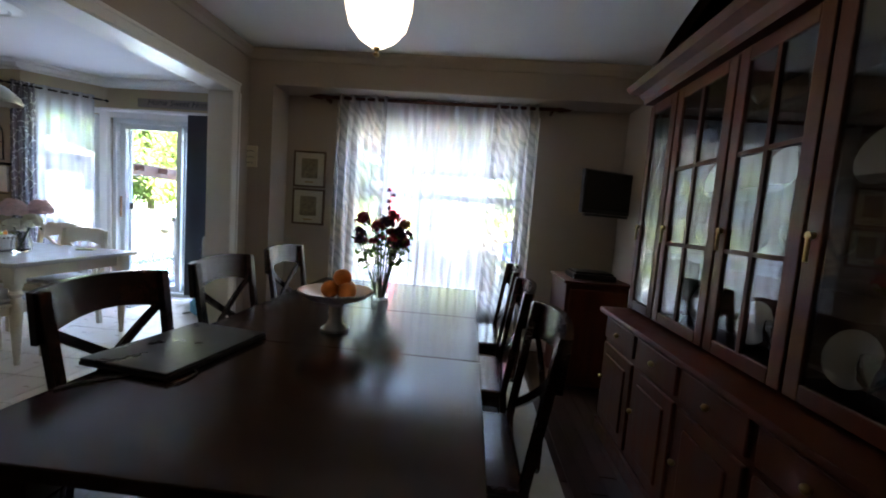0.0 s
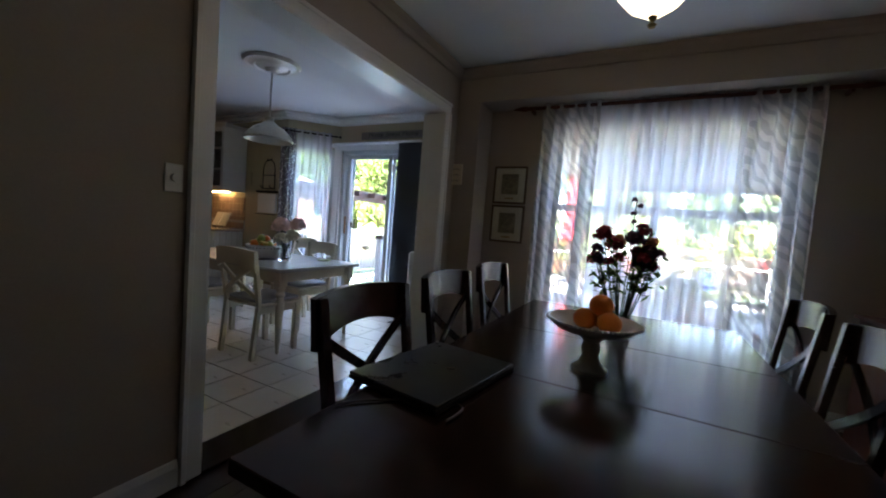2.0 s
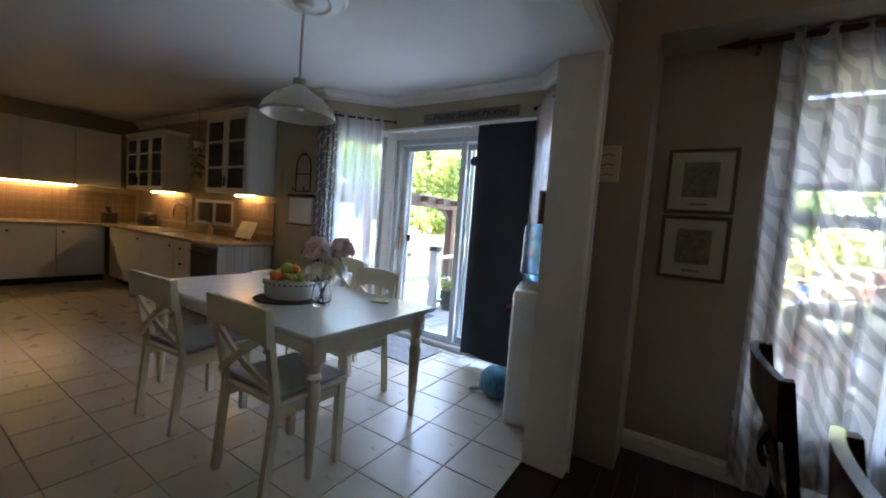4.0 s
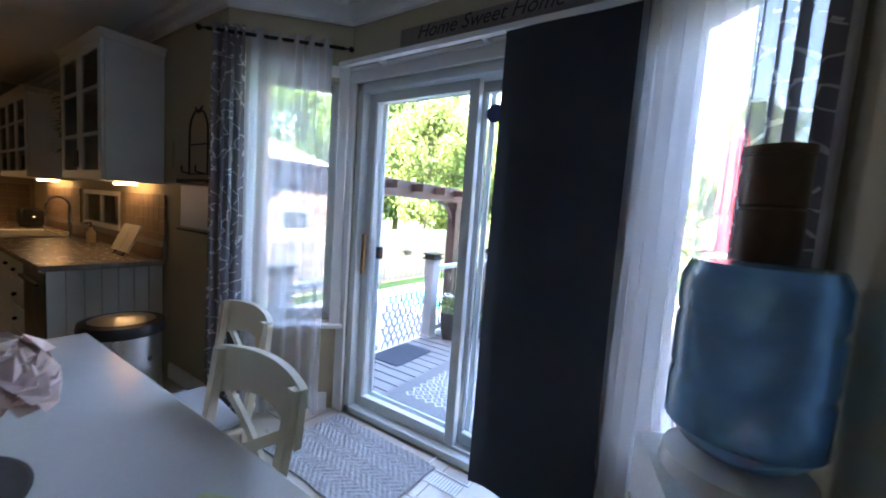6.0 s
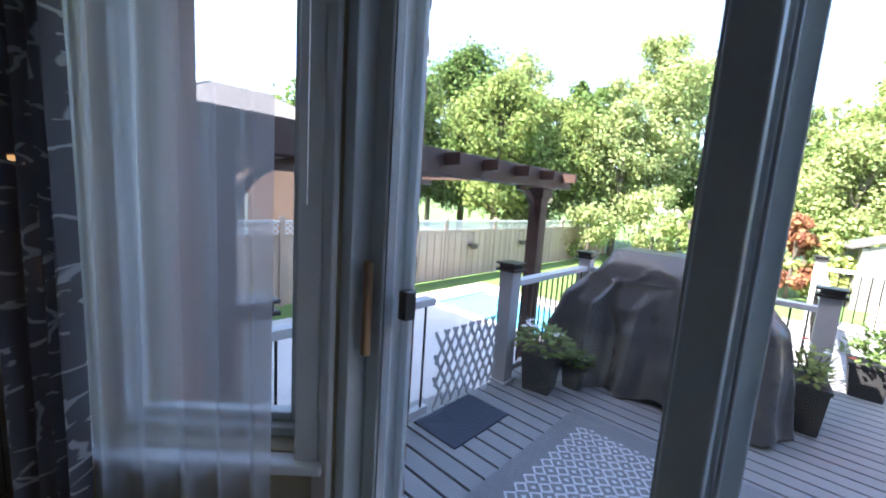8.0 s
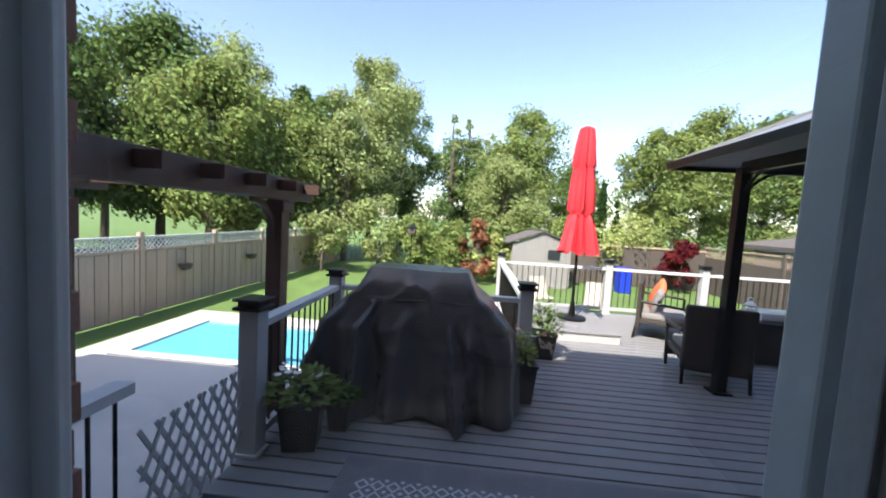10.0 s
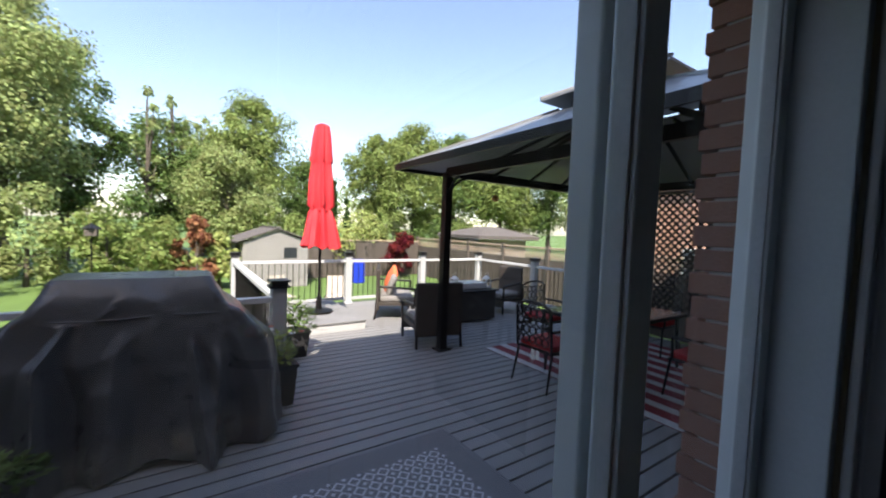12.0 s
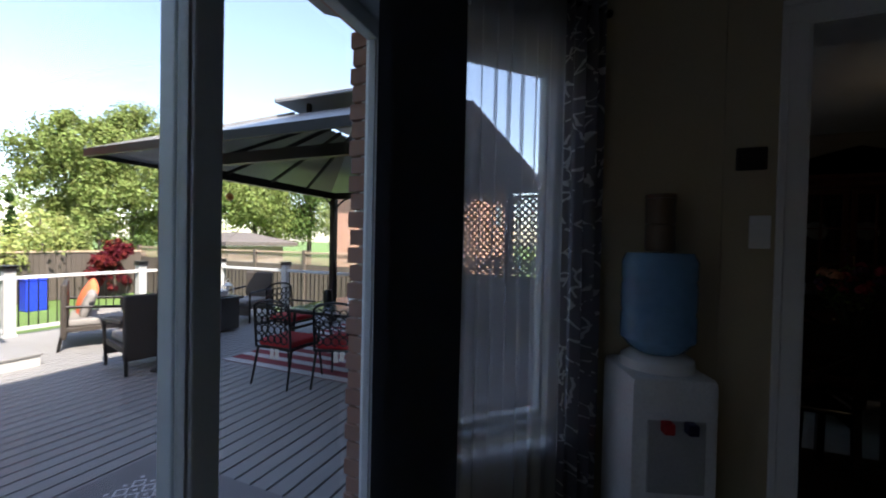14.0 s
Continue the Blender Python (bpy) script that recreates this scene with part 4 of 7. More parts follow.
part("top", box(B(), -0.26, -0.24, 0.861, 0.26, 0.32, 0.885, 0.006), CHERRY, sc)
part("door", box(B(), -0.21, -0.235, 0.09, 0.21, -0.221, 0.82, 0.005), CHERRY, sc)
for x in (-0.2, 0.2):
    for y in (-0.18, 0.26):
        part("foot", box(B(), x - 0.025, y - 0.025, 0, x + 0.025, y + 0.025, 0.039), CHERRY, sc)
bm = box(B(), -0.17, -0.14, 0, 0.17, 0.14, 0.045, 0.012)
pb = thing("disc_player", "black player unit on the side cabinet", "player", pose(1.08, 3.2, 0.886))
part("body", bm, BLACK, pb)
part("lid", box(B(), -0.15, -0.12, 0.046, 0.15, 0.12, 0.062, 0.008), BLACK, pb)

# ---- kitchen things ----
kt = thing("kitchen_table", "white-topped kitchen table with turned cream legs", "table", pose(-4.0, 2.865, 0))
part("tabletop", box(B(), -0.94, -0.505, 0.728, 0.94, 0.505, 0.76, 0.008), WHITE_TOP, kt)
for s in (-1, 1):
    part("side_apron", box(B(), -0.80, s * 0.42 - 0.011, 0.63, 0.80, s * 0.42 + 0.011, 0.727), CREAM, kt)
    part("end_apron", box(B(), s * 0.85 - 0.011, -0.37, 0.63, s * 0.85 + 0.011, 0.37, 0.727), CREAM, kt)
    for t in (-1, 1):
        bm = box(B(), s * 0.855 - 0.04, t * 0.42 - 0.04, 0.60, s * 0.855 + 0.04, t * 0.42 + 0.04, 0.727, 0.004)
        lathe(bm, [(0.016, 0), (0.020, 0.02), (0.017, 0.05), (0.022, 0.08), (0.036, 0.40), (0.040, 0.47), (0.030, 0.50), (0.042, 0.525), (0.030, 0.55), (0.040, 0.58), (0.040, 0.60)], s * 0.855, t * 0.42, 20)
        part("leg", bm, CREAM, kt, "", True)
KG = "cream chairs round the kitchen table"
PAD = mat("pale_grey_seat_pad", (0.42, 0.43, 0.47), 0.9, fine=300)
kchair = x_chair("kitchen_chair", "cream painted kitchen chair with a crossed back", KG, CREAM, PAD, pose(-3.74, 3.21, 0, 0, 0, 178), 0.93)
for x, y, r in ((-4.38, 3.52, 172), (-3.36, 2.44, 0), (-4.25, 2.42, 3)):
    copy_thing(kchair, pose(x, y, 0, 0, 0, r))

solid("placemat", lathe(B(), [(0, 0.0), (0.215, 0.0), (0.22, 0.004), (0.21, 0.008), (0, 0.008)], n=40), mat("brown_placemat", (0.06, 0.045, 0.04), 0.8, fine=200), "round dark woven placemat on the kitchen table", "placemat", at=pose(-3.85, 2.79, 0.7605))
fb = thing("fruit_bowl", "oval white ceramic bowl with a pierced band", "bowl", pose(-3.85, 2.79, 0.769, 0, 0, 20))
part("bowl", lathe(B(), [(0, 0.0), (0.15, 0.0), (0.165, 0.02), (0.172, 0.10), (0.178, 0.125), (0.170, 0.125), (0.163, 0.10), (0.150, 0.025), (0, 0.02)], n=40, sy=0.78), PORCELAIN, fb, "", True)
bm = B()
for i in range(30):
    a = i * math.pi / 15
    ball(bm, (0.1735 * math.cos(a), 0.1735 * 0.78 * math.sin(a), 0.098), 0.0075, seg=6)
part("pierced_band", bm, SIGNWOOD, fb)
rs = random.Random(3)
for i in range(11):
    a = i * 0.62
    r = 0.10 if i < 8 else 0.04
    z = 0.135 if i < 8 else 0.185
    k = i % 3
    m_, nm, lb = ((APPLE, "apple", "green apple in the fruit bowl"), (ORANGE, "orange", "orange in the fruit bowl"), (APPLE, "pear", "yellow-green pear in the fruit bowl"))[k]
    bm = ball(B(), (0, 0, 0), 0.042, 0.95 if k < 2 else 1.15, 14)
    solid(nm, bm, m_, lb, nm, group="fruit in the kitchen bowl", smooth=True, at=pose(-3.85 + r * math.cos(a), 2.79 + r * 0.78 * math.sin(a), 0.769 + z))
for dr in (0.0, 0.03):
    bm = B()
    pts = [(-3.85 + 0.13 * math.cos(a), 2.69 + dr + 0.05 * math.sin(a), 0.905 + 0.02 * math.sin(a)) for a in [0.2 + i * 0.33 for i in range(8)]]
    for p, q in zip(pts, pts[1:]):
        tube(bm, p, q, 0.016, n=10)
    solid("banana", bm, BANANA, "yellow banana on top of the fruit bowl", "banana", group="fruit in the kitchen bowl", smooth=True)

heads = [("peony", (-0.10, 0.03, 0.33), 0.105, PINK), ("peony", (0.07, 0.08, 0.35), 0.10, PINK), ("peony", (0.0, -0.06, 0.34), 0.105, PINK), ("peony", (0.12, -0.02, 0.24), 0.09, WHITEPETAL), ("peony", (0.05, -0.09, 0.21), 0.085, WHITEPETAL)]
stems = [((h[1][0] * -0.25, h[1][1] * -0.25, 0.02), h[1]) for h in heads]
bouquet("peony_bouquet", "pink and cream peonies in a clear glass vase", pose(-3.575, 2.83, 0.76), [(0, 0), (0.05, 0), (0.062, 0.03), (0.060, 0.09), (0.045, 0.13), (0.052, 0.165), (0.049, 0.165), (0.042, 0.13), (0.056, 0.09), (0.058, 0.03), (0, 0.01)], CLEAR, heads, stems, 120, 0.42, leaves=26)
solid("napkin", box(B(), -0.06, -0.045, 0, 0.06, 0.045, 0.012, 0.004), mat("lime_napkin", (0.55, 0.58, 0.30), 0.9), "folded pale lime paper napkins on the kitchen table", "napkin", at=pose(-3.40, 3.20, 0.7605, 0, 0, 25))

pend = thing("pendant_lamp", "cream enamel dome pendant over the kitchen table", "lamp", pose(-3.82, 2.77, 0))
part("shade", lathe(B(), [(0.225, 1.94), (0.23, 1.955), (0.21, 2.00), (0.15, 2.06), (0.08, 2.10), (0.045, 2.13), (0.04, 2.17), (0, 2.17), (0, 2.165), (0.035, 2.16), (0.04, 2.12), (0.075, 2.09), (0.145, 2.05), (0.205, 1.995), (0.219, 1.94)], n=40), mat("cream_enamel", (0.62, 0.60, 0.54), 0.3, bump=0), pend, "", True)
part("cord", tube(B(), (0, 0, 2.17), (0, 0, 2.62), 0.008), TRIM, pend)
part("bulb", ball(B(), (0, 0, 2.02), 0.045), PORCELAIN, pend, "", True)
part("ceiling_medallion", lathe(B(), [(0.0, 2.60), (0.05, 2.61), (0.07, 2.64), (0.15, 2.66), (0.17, 2.65), (0.22, 2.675), (0.25, 2.67), (0.27, 2.699), (0, 2.699)], n=40), TRIM, pend, "white moulded medallion", True)

# counter run, cupboards
CE = -6.05
def base_unit(name, x0, x1, label, drawers=0, front=CABWHITE):
    u = thing(name, label, "cabinet")
    part("body", box(B(), x0, 3.46, 0.10, x1, 4.09, 0.878), CABWHITE, u)
    part("plinth", box(B(), x0, 3.53, 0.0, x1, 4.09, 0.099), BLACK, u)
    n = max(1, drawers)
    for i in range(n):
        z0, z1 = 0.11 + i * 0.765 / n, 0.11 + (i + 1) * 0.765 / n - 0.008
        d = part("drawer" if drawers else "door", box(B(), x0 + 0.004, 3.438, z0, x1 - 0.004, 3.459, z1, 0.003), front, u)
        part("knob", ball(B(), ((x0 + x1) / 2 if drawers else x1 - 0.06, 3.42, (z0 + z1) / 2 if drawers else z1 - 0.08), 0.015), BLACKMETAL, d, "", True)
    return u
eu = thing("end_panel", "white beadboard end panel of the counter run", "panel")
for i in range(7):
    part("board", box(B(), CE - 0.02, 3.44 + i * 0.0925, 0.0, CE - 0.004, 3.44 + (i + 1) * 0.0925 - 0.003, 0.878, 0.002), CABWHITE, eu)
dw = thing("dishwasher", "black built-in dishwasher under the worktop", "dishwasher")
part("body", box(B(), CE - 0.64, 3.47, 0.10, CE - 0.022, 4.09, 0.877), BLACK, dw)
part("door", box(B(), CE - 0.635, 3.435, 0.12, CE - 0.026, 3.469, 0.86, 0.006), BLACK, dw)
part("handle", bar(B(), (CE - 0.58, 3.41, 0.78), (CE - 0.08, 3.41, 0.78), 0.02, 0.02), BLACKMETAL, dw)
part("plinth", box(B(), CE - 0.64, 3.52, 0.0, CE - 0.022, 4.09, 0.099), BLACK, dw)
base_unit("base_cabinet", CE - 1.10, CE - 0.645, "white drawer unit with dark knobs", 4)
base_unit("base_cabinet", CE - 2.10, CE - 1.105, "white base cabinet under the sink")
base_unit("base_cabinet", CE - 3.30, CE - 2.105, "white base cabinet with one door")
bm = box(B(), -10.19, 3.40, 0.88, CE + 0.02, 4.095, 0.92, 0.005)
solid("worktop", bm, COUNTER, "speckled brown stone worktop along the wall", "worktop")
solid("worktop", box(B(), -10.19, 0.6, 0.88, -9.50, 3.40, 0.92, 0.005), COUNTER, "speckled brown worktop on the end wall", "worktop")
wc = thing("base_cabinet", "long white base cabinet on the end wall", "cabinet")
part("body", box(B(), -10.19, 0.6, 0.1, -9.56, 3.44, 0.878), CABWHITE, wc)
for i in range(5):
    d = part("door", box(B(), -9.559, 0.61 + i * 0.566, 0.11, -9.538, 0.60 + (i + 1) * 0.566 - 0.004, 0.87, 0.003), CABWHITE, wc)
    part("knob", ball(B(), (-9.52, 0.68 + i * 0.566, 0.78), 0.015), BLACKMETAL, d, "", True)
part("plinth", box(B(), -10.19, 0.6, 0, -9.62, 3.44, 0.099), BLACK, wc)

def upper_unit(name, x0, x1, label, glazed, z0=1.50, z1=2.44, plain_side=True):
    u = thing(name, label, "cabinet")
    bm = box(B(), x0, 3.74, z0, x0 + 0.018, 4.09, z1)
    box(bm, x1 - 0.018, 3.74, z0, x1, 4.09, z1)
    box(bm, x0 + 0.018, 3.74, z0, x1 - 0.018, 4.09, z0 + 0.018)
    box(bm, x0 + 0.018, 3.74, z1 - 0.018, x1 - 0.018, 4.09, z1)
    box(bm, x0 + 0.018, 4.07, z0 + 0.018, x1 - 0.018, 4.09, z1 - 0.018)
    part("body", bm, CABWHITE, u)
    n = max(1, round((x1 - x0) / 0.5))
    w = (x1 - x0) / n
    for i in range(n):
        d = part("door", frame_rect(B(), w - 0.005, z1 - z0 - 0.006, 0.06, 0.02), CABWHITE, u, at=pose(x0 + (i + 0.5) * w, 3.728, z0 + 0.003))
        h = z1 - z0
        if glazed:
            for k in (1, 2):
                part("glazing_bar", box(B(), -w / 2 + 0.06, -0.008, k * h / 3 - 0.012, w / 2 - 0.06, 0.008, k * h / 3 + 0.012), CABWHITE, d)
            part("pane", box(B(), -w / 2 + 0.055, -0.003, 0.055, w / 2 - 0.055, 0.003, h - 0.06), CABGLASS, d)
        else:
            part("panel", box(B(), -w / 2 + 0.055, -0.004, 0.055, w / 2 - 0.055, 0.004, h - 0.06), CABWHITE, d)
        part("handle", bar(B(), ((w / 2 - 0.03) * (1 if i % 2 == 0 else -1), -0.03, 0.08), ((w / 2 - 0.03) * (1 if i % 2 == 0 else -1), -0.03, 0.20), 0.014, 0.014), BLACKMETAL, d)
    for k in (1, 2):
        part("shelf", box(B(), x0 + 0.018, 3.76, z0 + k * 0.31, x1 - 0.018, 4.07, z0 + k * 0.31 + 0.016), CABWHITE, u)
    part("light_strip", box(B(), x0 + 0.25, 3.98, z0 - 0.022, x1 - 0.25, 4.0, z0 - 0.004), STRIPGLOW, u, "lit warm under-cabinet strip")
    part("crown", moulding(B(), [(x0, 4.09), (x0, 3.738), (x1, 3.738), (x1, 4.09)][::-1], [(0.0, z1), (-0.012, z1), (-0.04, z1 + 0.05), (0.0, z1 + 0.05)]), CABWHITE, u)
    return u
upper_unit("wall_cabinet", CE - 0.95, CE + 0.0, "white wall cabinet with glazed doors", True)
upper_unit("wall_cabinet", -9.6, -8.25, "white wall cabinet with lit underside", True, z0=1.50, z1=2.34)
uw = thing("wall_cabinet", "tall white wall cabinets on the end wall", "cabinet")
part("body", box(B(), -10.19, 0.8, 1.50, -9.85, 3.72, 2.40), CABWHITE, uw)
for i in range(5):
    part("door", box(B(), -9.849, 0.81 + i * 0.584, 1.505, -9.828, 0.80 + (i + 1) * 0.584 - 0.004, 2.395, 0.003), CABWHITE, uw)
part("light_strip", box(B(), -10.06, 1.4, 1.478, -10.04, 3.2, 1.496), STRIPGLOW, uw, "lit warm under-cabinet strip")
sp = structure("backsplash", box(B(), -10.19, 4.078, 0.921, CE + 0.02, 4.099, 1.06), MORTAR, "mortar bed of the backsplash", "backsplash")
STONE = mat("tan_backsplash_tile", (0.27, 0.18, 0.115), 0.5, var=0.25, rnd=0.8)

bm = B()
frame_rect(bm, 1.05, 0.36, 0.045, 0.03)
mw = thing("window_4", "small white pass-through window above the sink", "window", pose(-7.53, 4.11, 1.06))
mw["kind"] = "structure"
part("window_frame", bm, TRIM, mw)
part("mullion", box(B(), -0.02, -0.012, 0.045, 0.02, 0.012, 0.315), TRIM, mw)
for s in (-1, 1):
    part("pane", box(B(), s * 0.25 - 0.23, 0.02, 0.045, s * 0.25 + 0.23, 0.024, 0.315), GLASS, mw).visible_shadow = False
sk = thing("kitchen_sink", "white double sink set in the worktop", "sink", pose(-8.35, 3.72, 0.921))
bm = frame_rect(B(), 0.84, 0.46, 0.03, 0.014)
bmesh.ops.rotate(bm, verts=bm.verts[:], cent=(0, 0, 0), matrix=Matrix.Rotation(radians(-90), 3, "X"))
part("rim", bm, PORCELAIN, sk, at=pose(0, -0.23, 0.008))
part("basin", box(B(), -0.38, -0.19, 0.0005, 0.38, 0.19, 0.004), PORCELAIN, sk)
fc = thing("kitchen_tap", "tall chrome gooseneck kitchen tap", "tap", pose(-8.1, 4.0, 0.921))
part("post", tube(B(), (0, 0, 0), (0, 0, 0.30), 0.014), CHROME, fc, "", True)
bm = B()
prev = (0, 0, 0.30)
for i in range(1, 13):
    a = math.pi * i / 12
    p = (0, -0.09 + 0.09 * math.cos(a), 0.30 + 0.10 * math.sin(a))
    tube(bm, prev, p, 0.012, n=10)
    prev = p
tube(bm, prev, (0, -0.18, 0.20), 0.013)
part("spout", bm, CHROME, fc, "", True)
ts = thing("toaster", "round-shouldered black toaster on the worktop", "toaster", pose(-9.25, 3.9, 0.9205))
part("body", box(B(), -0.16, -0.10, 0.01, 0.16, 0.10, 0.23, 0.05), BLACK, ts, "", True)
part("lever", box(B(), 0.16, -0.02, 0.12, 0.18, 0.02, 0.14, 0.004), CHROME, ts)
for x in (-0.12, 0.12):
    part("foot", box(B(), x - 0.02, -0.08, 0, x + 0.02, 0.08, 0.012), BLACK, ts)
kb = thing("knife_block", "black knife block with handles", "knife block", pose(-9.75, 3.55, 0.9205, 0, 0, 20))
part("block", box(B(), -0.06, -0.09, 0, 0.06, 0.09, 0.17, 0.01), BLACK, kb)
for i in range(3):
    part("knife_handle", bar(B(), (-0.03 + i * 0.03, 0, 0.16), (-0.03 + i * 0.03, -0.03, 0.27), 0.018, 0.022), BLACK, kb)
so = thing("soap_bottle", "amber soap bottle with a black pump", "bottle", pose(-7.35, 3.98, 0.9205))
part("bottle", lathe(B(), [(0, 0), (0.035, 0), (0.036, 0.10), (0.014, 0.13), (0.012, 0.15), (0, 0.15)], n=20), mat("cream_soap_bottle", (0.55, 0.42, 0.22), 0.35), so, "", True)
bm = tube(B(), (0, 0, 0.15), (0, 0, 0.19), 0.006)
bar(bm, (0, 0.005, 0.19), (0, -0.045, 0.187), 0.012, 0.01)
part("pump", bm, BLACK, so)
cb = thing("cookbook_stand", "open cookbook on a black wire stand", "book stand", pose(-6.45, 3.98, 0.9205, 0, 0, 0))
bm = bar(B(), (-0.12, -0.06, 0.005), (0.12, -0.06, 0.005), 0.012, 0.01)
bar(bm, (-0.10, -0.06, 0.005), (-0.10, 0.06, 0.24), 0.012, 0.01, (0, 1, 0))
bar(bm, (0.10, -0.06, 0.005), (0.10, 0.06, 0.24), 0.012, 0.01, (0, 1, 0))
part("stand", bm, BLACKMETAL, cb)
for s in (-1, 1):
    bm = bar(B(), (s * 0.09, -0.05, 0.03), (s * 0.09, 0.045, 0.24), 0.17, 0.014, (0, 1, 0))
    part("page_block", bm, PAPER, cb)
pt = thing("hanging_plant", "trailing green plant hung beside the cupboard", "plant", pose(-7.6, 3.9, 2.15))
part("pot", lathe(B(), [(0, -0.04), (0.05, -0.04), (0.065, 0.06), (0.06, 0.06), (0.046, -0.03), (0, -0.03)], n=18), PORCELAIN, pt, "", True)
part("cord", tube(B(), (0, 0, 0.05), (0, 0, 0.53), 0.003, n=6), BLACK, pt)
bm = B()
for k in range(160):
    a, r, z = random.uniform(0, 6.28), random.uniform(0.03, 0.13), random.uniform(-0.42, 0.12)
    c = Vector((r * math.cos(a), r * math.sin(a), z))
    d = Vector((math.cos(a), math.sin(a), random.uniform(-1.2, 0.2))).normalized()
    x = d.cross(Vector((0, 0, 1))).normalized() * 0.02
    bm.faces.new([bm.verts.new(c + o) for o in (-d * 0.03, x, d * 0.045, -x)])
part("leaves", bm, L_MID, pt)

# plate rack on the wall, paper roll below
hd = thing("plate_rack", "dark arched iron plate rack on the kitchen wall", "rack", pose(-5.50, 4.085, 1.58))
bm = B()
prev = (-0.13, 0, 0)
for i in range(15):
    a = math.pi * (1 - i / 14)
    p = (0.13 * math.cos(a), 0, 0.28 + 0.15 * math.sin(a))
    tube(bm, prev, p, 0.006, n=8)
    prev = p
tube(bm, prev, (0.13, 0, 0), 0.006, n=8)
for z in (0.0, 0.20):
    tube(bm, (-0.14, 0, z), (0.14, 0, z), 0.006, n=8)
for x in (-0.10, 0.10):
    tube(bm, (x, 0, 0.0), (x, -0.06, 0.01), 0.005, n=8)
    tube(bm, (x, -0.06, 0.01), (x, -0.06, 0.05), 0.005, n=8)
part("arch", bm, BLACKMETAL, hd)
bm = B()
for s in (-1, 1):
    prev = (0, 0, 0.43)
    for i in range(8):
        p = (s * (0.03 + 0.02 * math.sin(i)), 0, 0.43 + 0.02 * math.sin(i * 0.9))
        tube(bm, prev, p, 0.005, n=6)
        prev = p
part("scroll", bm, BLACKMETAL, hd)
wt = thing("paper_towel_rack", "white note board on a black wall rail", "board", pose(-5.50, 4.07, 1.17))
part("board", box(B(), -0.20, -0.01, 0.04, 0.20, 0.02, 0.33, 0.004), TRIM, wt)
part("rail", box(B(), -0.22, -0.03, 0.345, 0.22, 0.02, 0.372, 0.004), BLACKMETAL, wt)
part("lower_rail", bar(B(), (-0.22, -0.02, 0.02), (0.22, -0.02, 0.02), 0.012, 0.012), BLACKMETAL, wt)
bin_ = thing("waste_bin", "steel pedal bin with a black rim", "bin", pose(-5.40, 3.64, 0))
part("body", lathe(B(), [(0, 0.012), (0.185, 0.012), (0.19, 0.05), (0.19, 0.60), (0, 0.60)], n=36), STEEL, bin_, "", True)
part("rim", lathe(B(), [(0.17, 0.60), (0.205, 0.60), (0.212, 0.63), (0.205, 0.665), (0.165, 0.675), (0.16, 0.66)], n=36), BLACK, bin_, "", True)
part("lid", lathe(B(), [(0, 0.69), (0.10, 0.688), (0.16, 0.672), (0.16, 0.66), (0, 0.66)], n=36), STEEL, bin_, "", True)
part("foot_ring", lathe(B(), [(0.17, 0), (0.195, 0), (0.195, 0.03), (0.17, 0.03)], n=36), BLACK, bin_, "", True)
part("pedal", box(B(), 0.17, -0.05, 0.01, 0.26, 0.05, 0.025, 0.004), BLACK, bin_)

# bay: curtains and rods
def bay_rod(p, q, z, label):
    r = thing("curtain_rod", label, "curtain rod")
    P, Q = Vector((*p, z)), Vector((*q, z))
    part("pole", tube(B(), P, Q, 0.011, n=12), BLACKMETAL, r, "", True)
    d = (Q - P).normalized()
    part("finial", ball(tube(B(), P, P - d * 0.03, 0.006, n=8), P - d * 0.04, 0.018), BLACKMETAL, r, "", True)
    part("finial", ball(tube(B(), Q, Q + d * 0.03, 0.006, n=8), Q + d * 0.04, 0.018), BLACKMETAL, r, "", True)
    return r
off = Vector((0.066, -0.066))
offr = Vector((-0.066, -0.066))
a0, a1 = Vector(BAY[0]) + off, Vector(BAY[1]) + off
b0, b1 = Vector(BAY[2]) + offr, Vector(BAY[3]) + offr
bay_rod(a0.lerp(a1, -0.12), a0.lerp(a1, 0.94), 2.42, "black metal rod over the bay window")
bay_rod(b0.lerp(b1, 0.06), b0.lerp(b1, 1.0), 2.42, "black metal rod over the bay window by the cooler")
solid("branch_curtain", curtain(B(), a0.lerp(a1, -0.10), a0.lerp(a1, 0.17), 0.03, 2.46, 4, 0.035, 1), BRANCH, "grey curtain with white branch pattern, gathered", "curtain", group="bay curtains", smooth=True)
solid("sheer_curtain", curtain(B(), a0.lerp(a1, 0.17), a0.lerp(a1, 0.84), 0.03, 2.46, 5, 0.028, 2), SHEER, "white sheer curtain hanging over the bay window", "curtain", group="bay curtains", smooth=True)
solid("sheer_curtain", curtain(B(), b0.lerp(b1, 0.12), b0.lerp(b1, 0.74), 0.03, 2.46, 7, 0.032, 5), SHEER, "white sheer curtain hanging over the bay window", "curtain", group="bay curtains", smooth=True)
solid("branch_curtain", curtain(B(), b0.lerp(b1, 0.72), b0.lerp(b1, 1.02), 0.03, 2.46, 4, 0.035, 3), BRANCH, "grey curtain with white branch pattern, gathered", "curtain", group="bay curtains", smooth=True)
track = thing("panel_track", "white ceiling-hung panel track over the door", "track")
part("rail", box(B(), -4.60, 4.49, 2.295, -2.80, 4.53, 2.325, 0.004), TRIM, track)
for x in (-4.3, -3.6, -3.0):
    part("bracket", box(B(), x - 0.012, 4.53, 2.30, x + 0.012, 4.629, 2.32), TRIM, track)
part("chain", tube(B(), (-4.52, 4.51, 1.4), (-4.52, 4.51, 2.295), 0.003, n=6), TRIM, track)
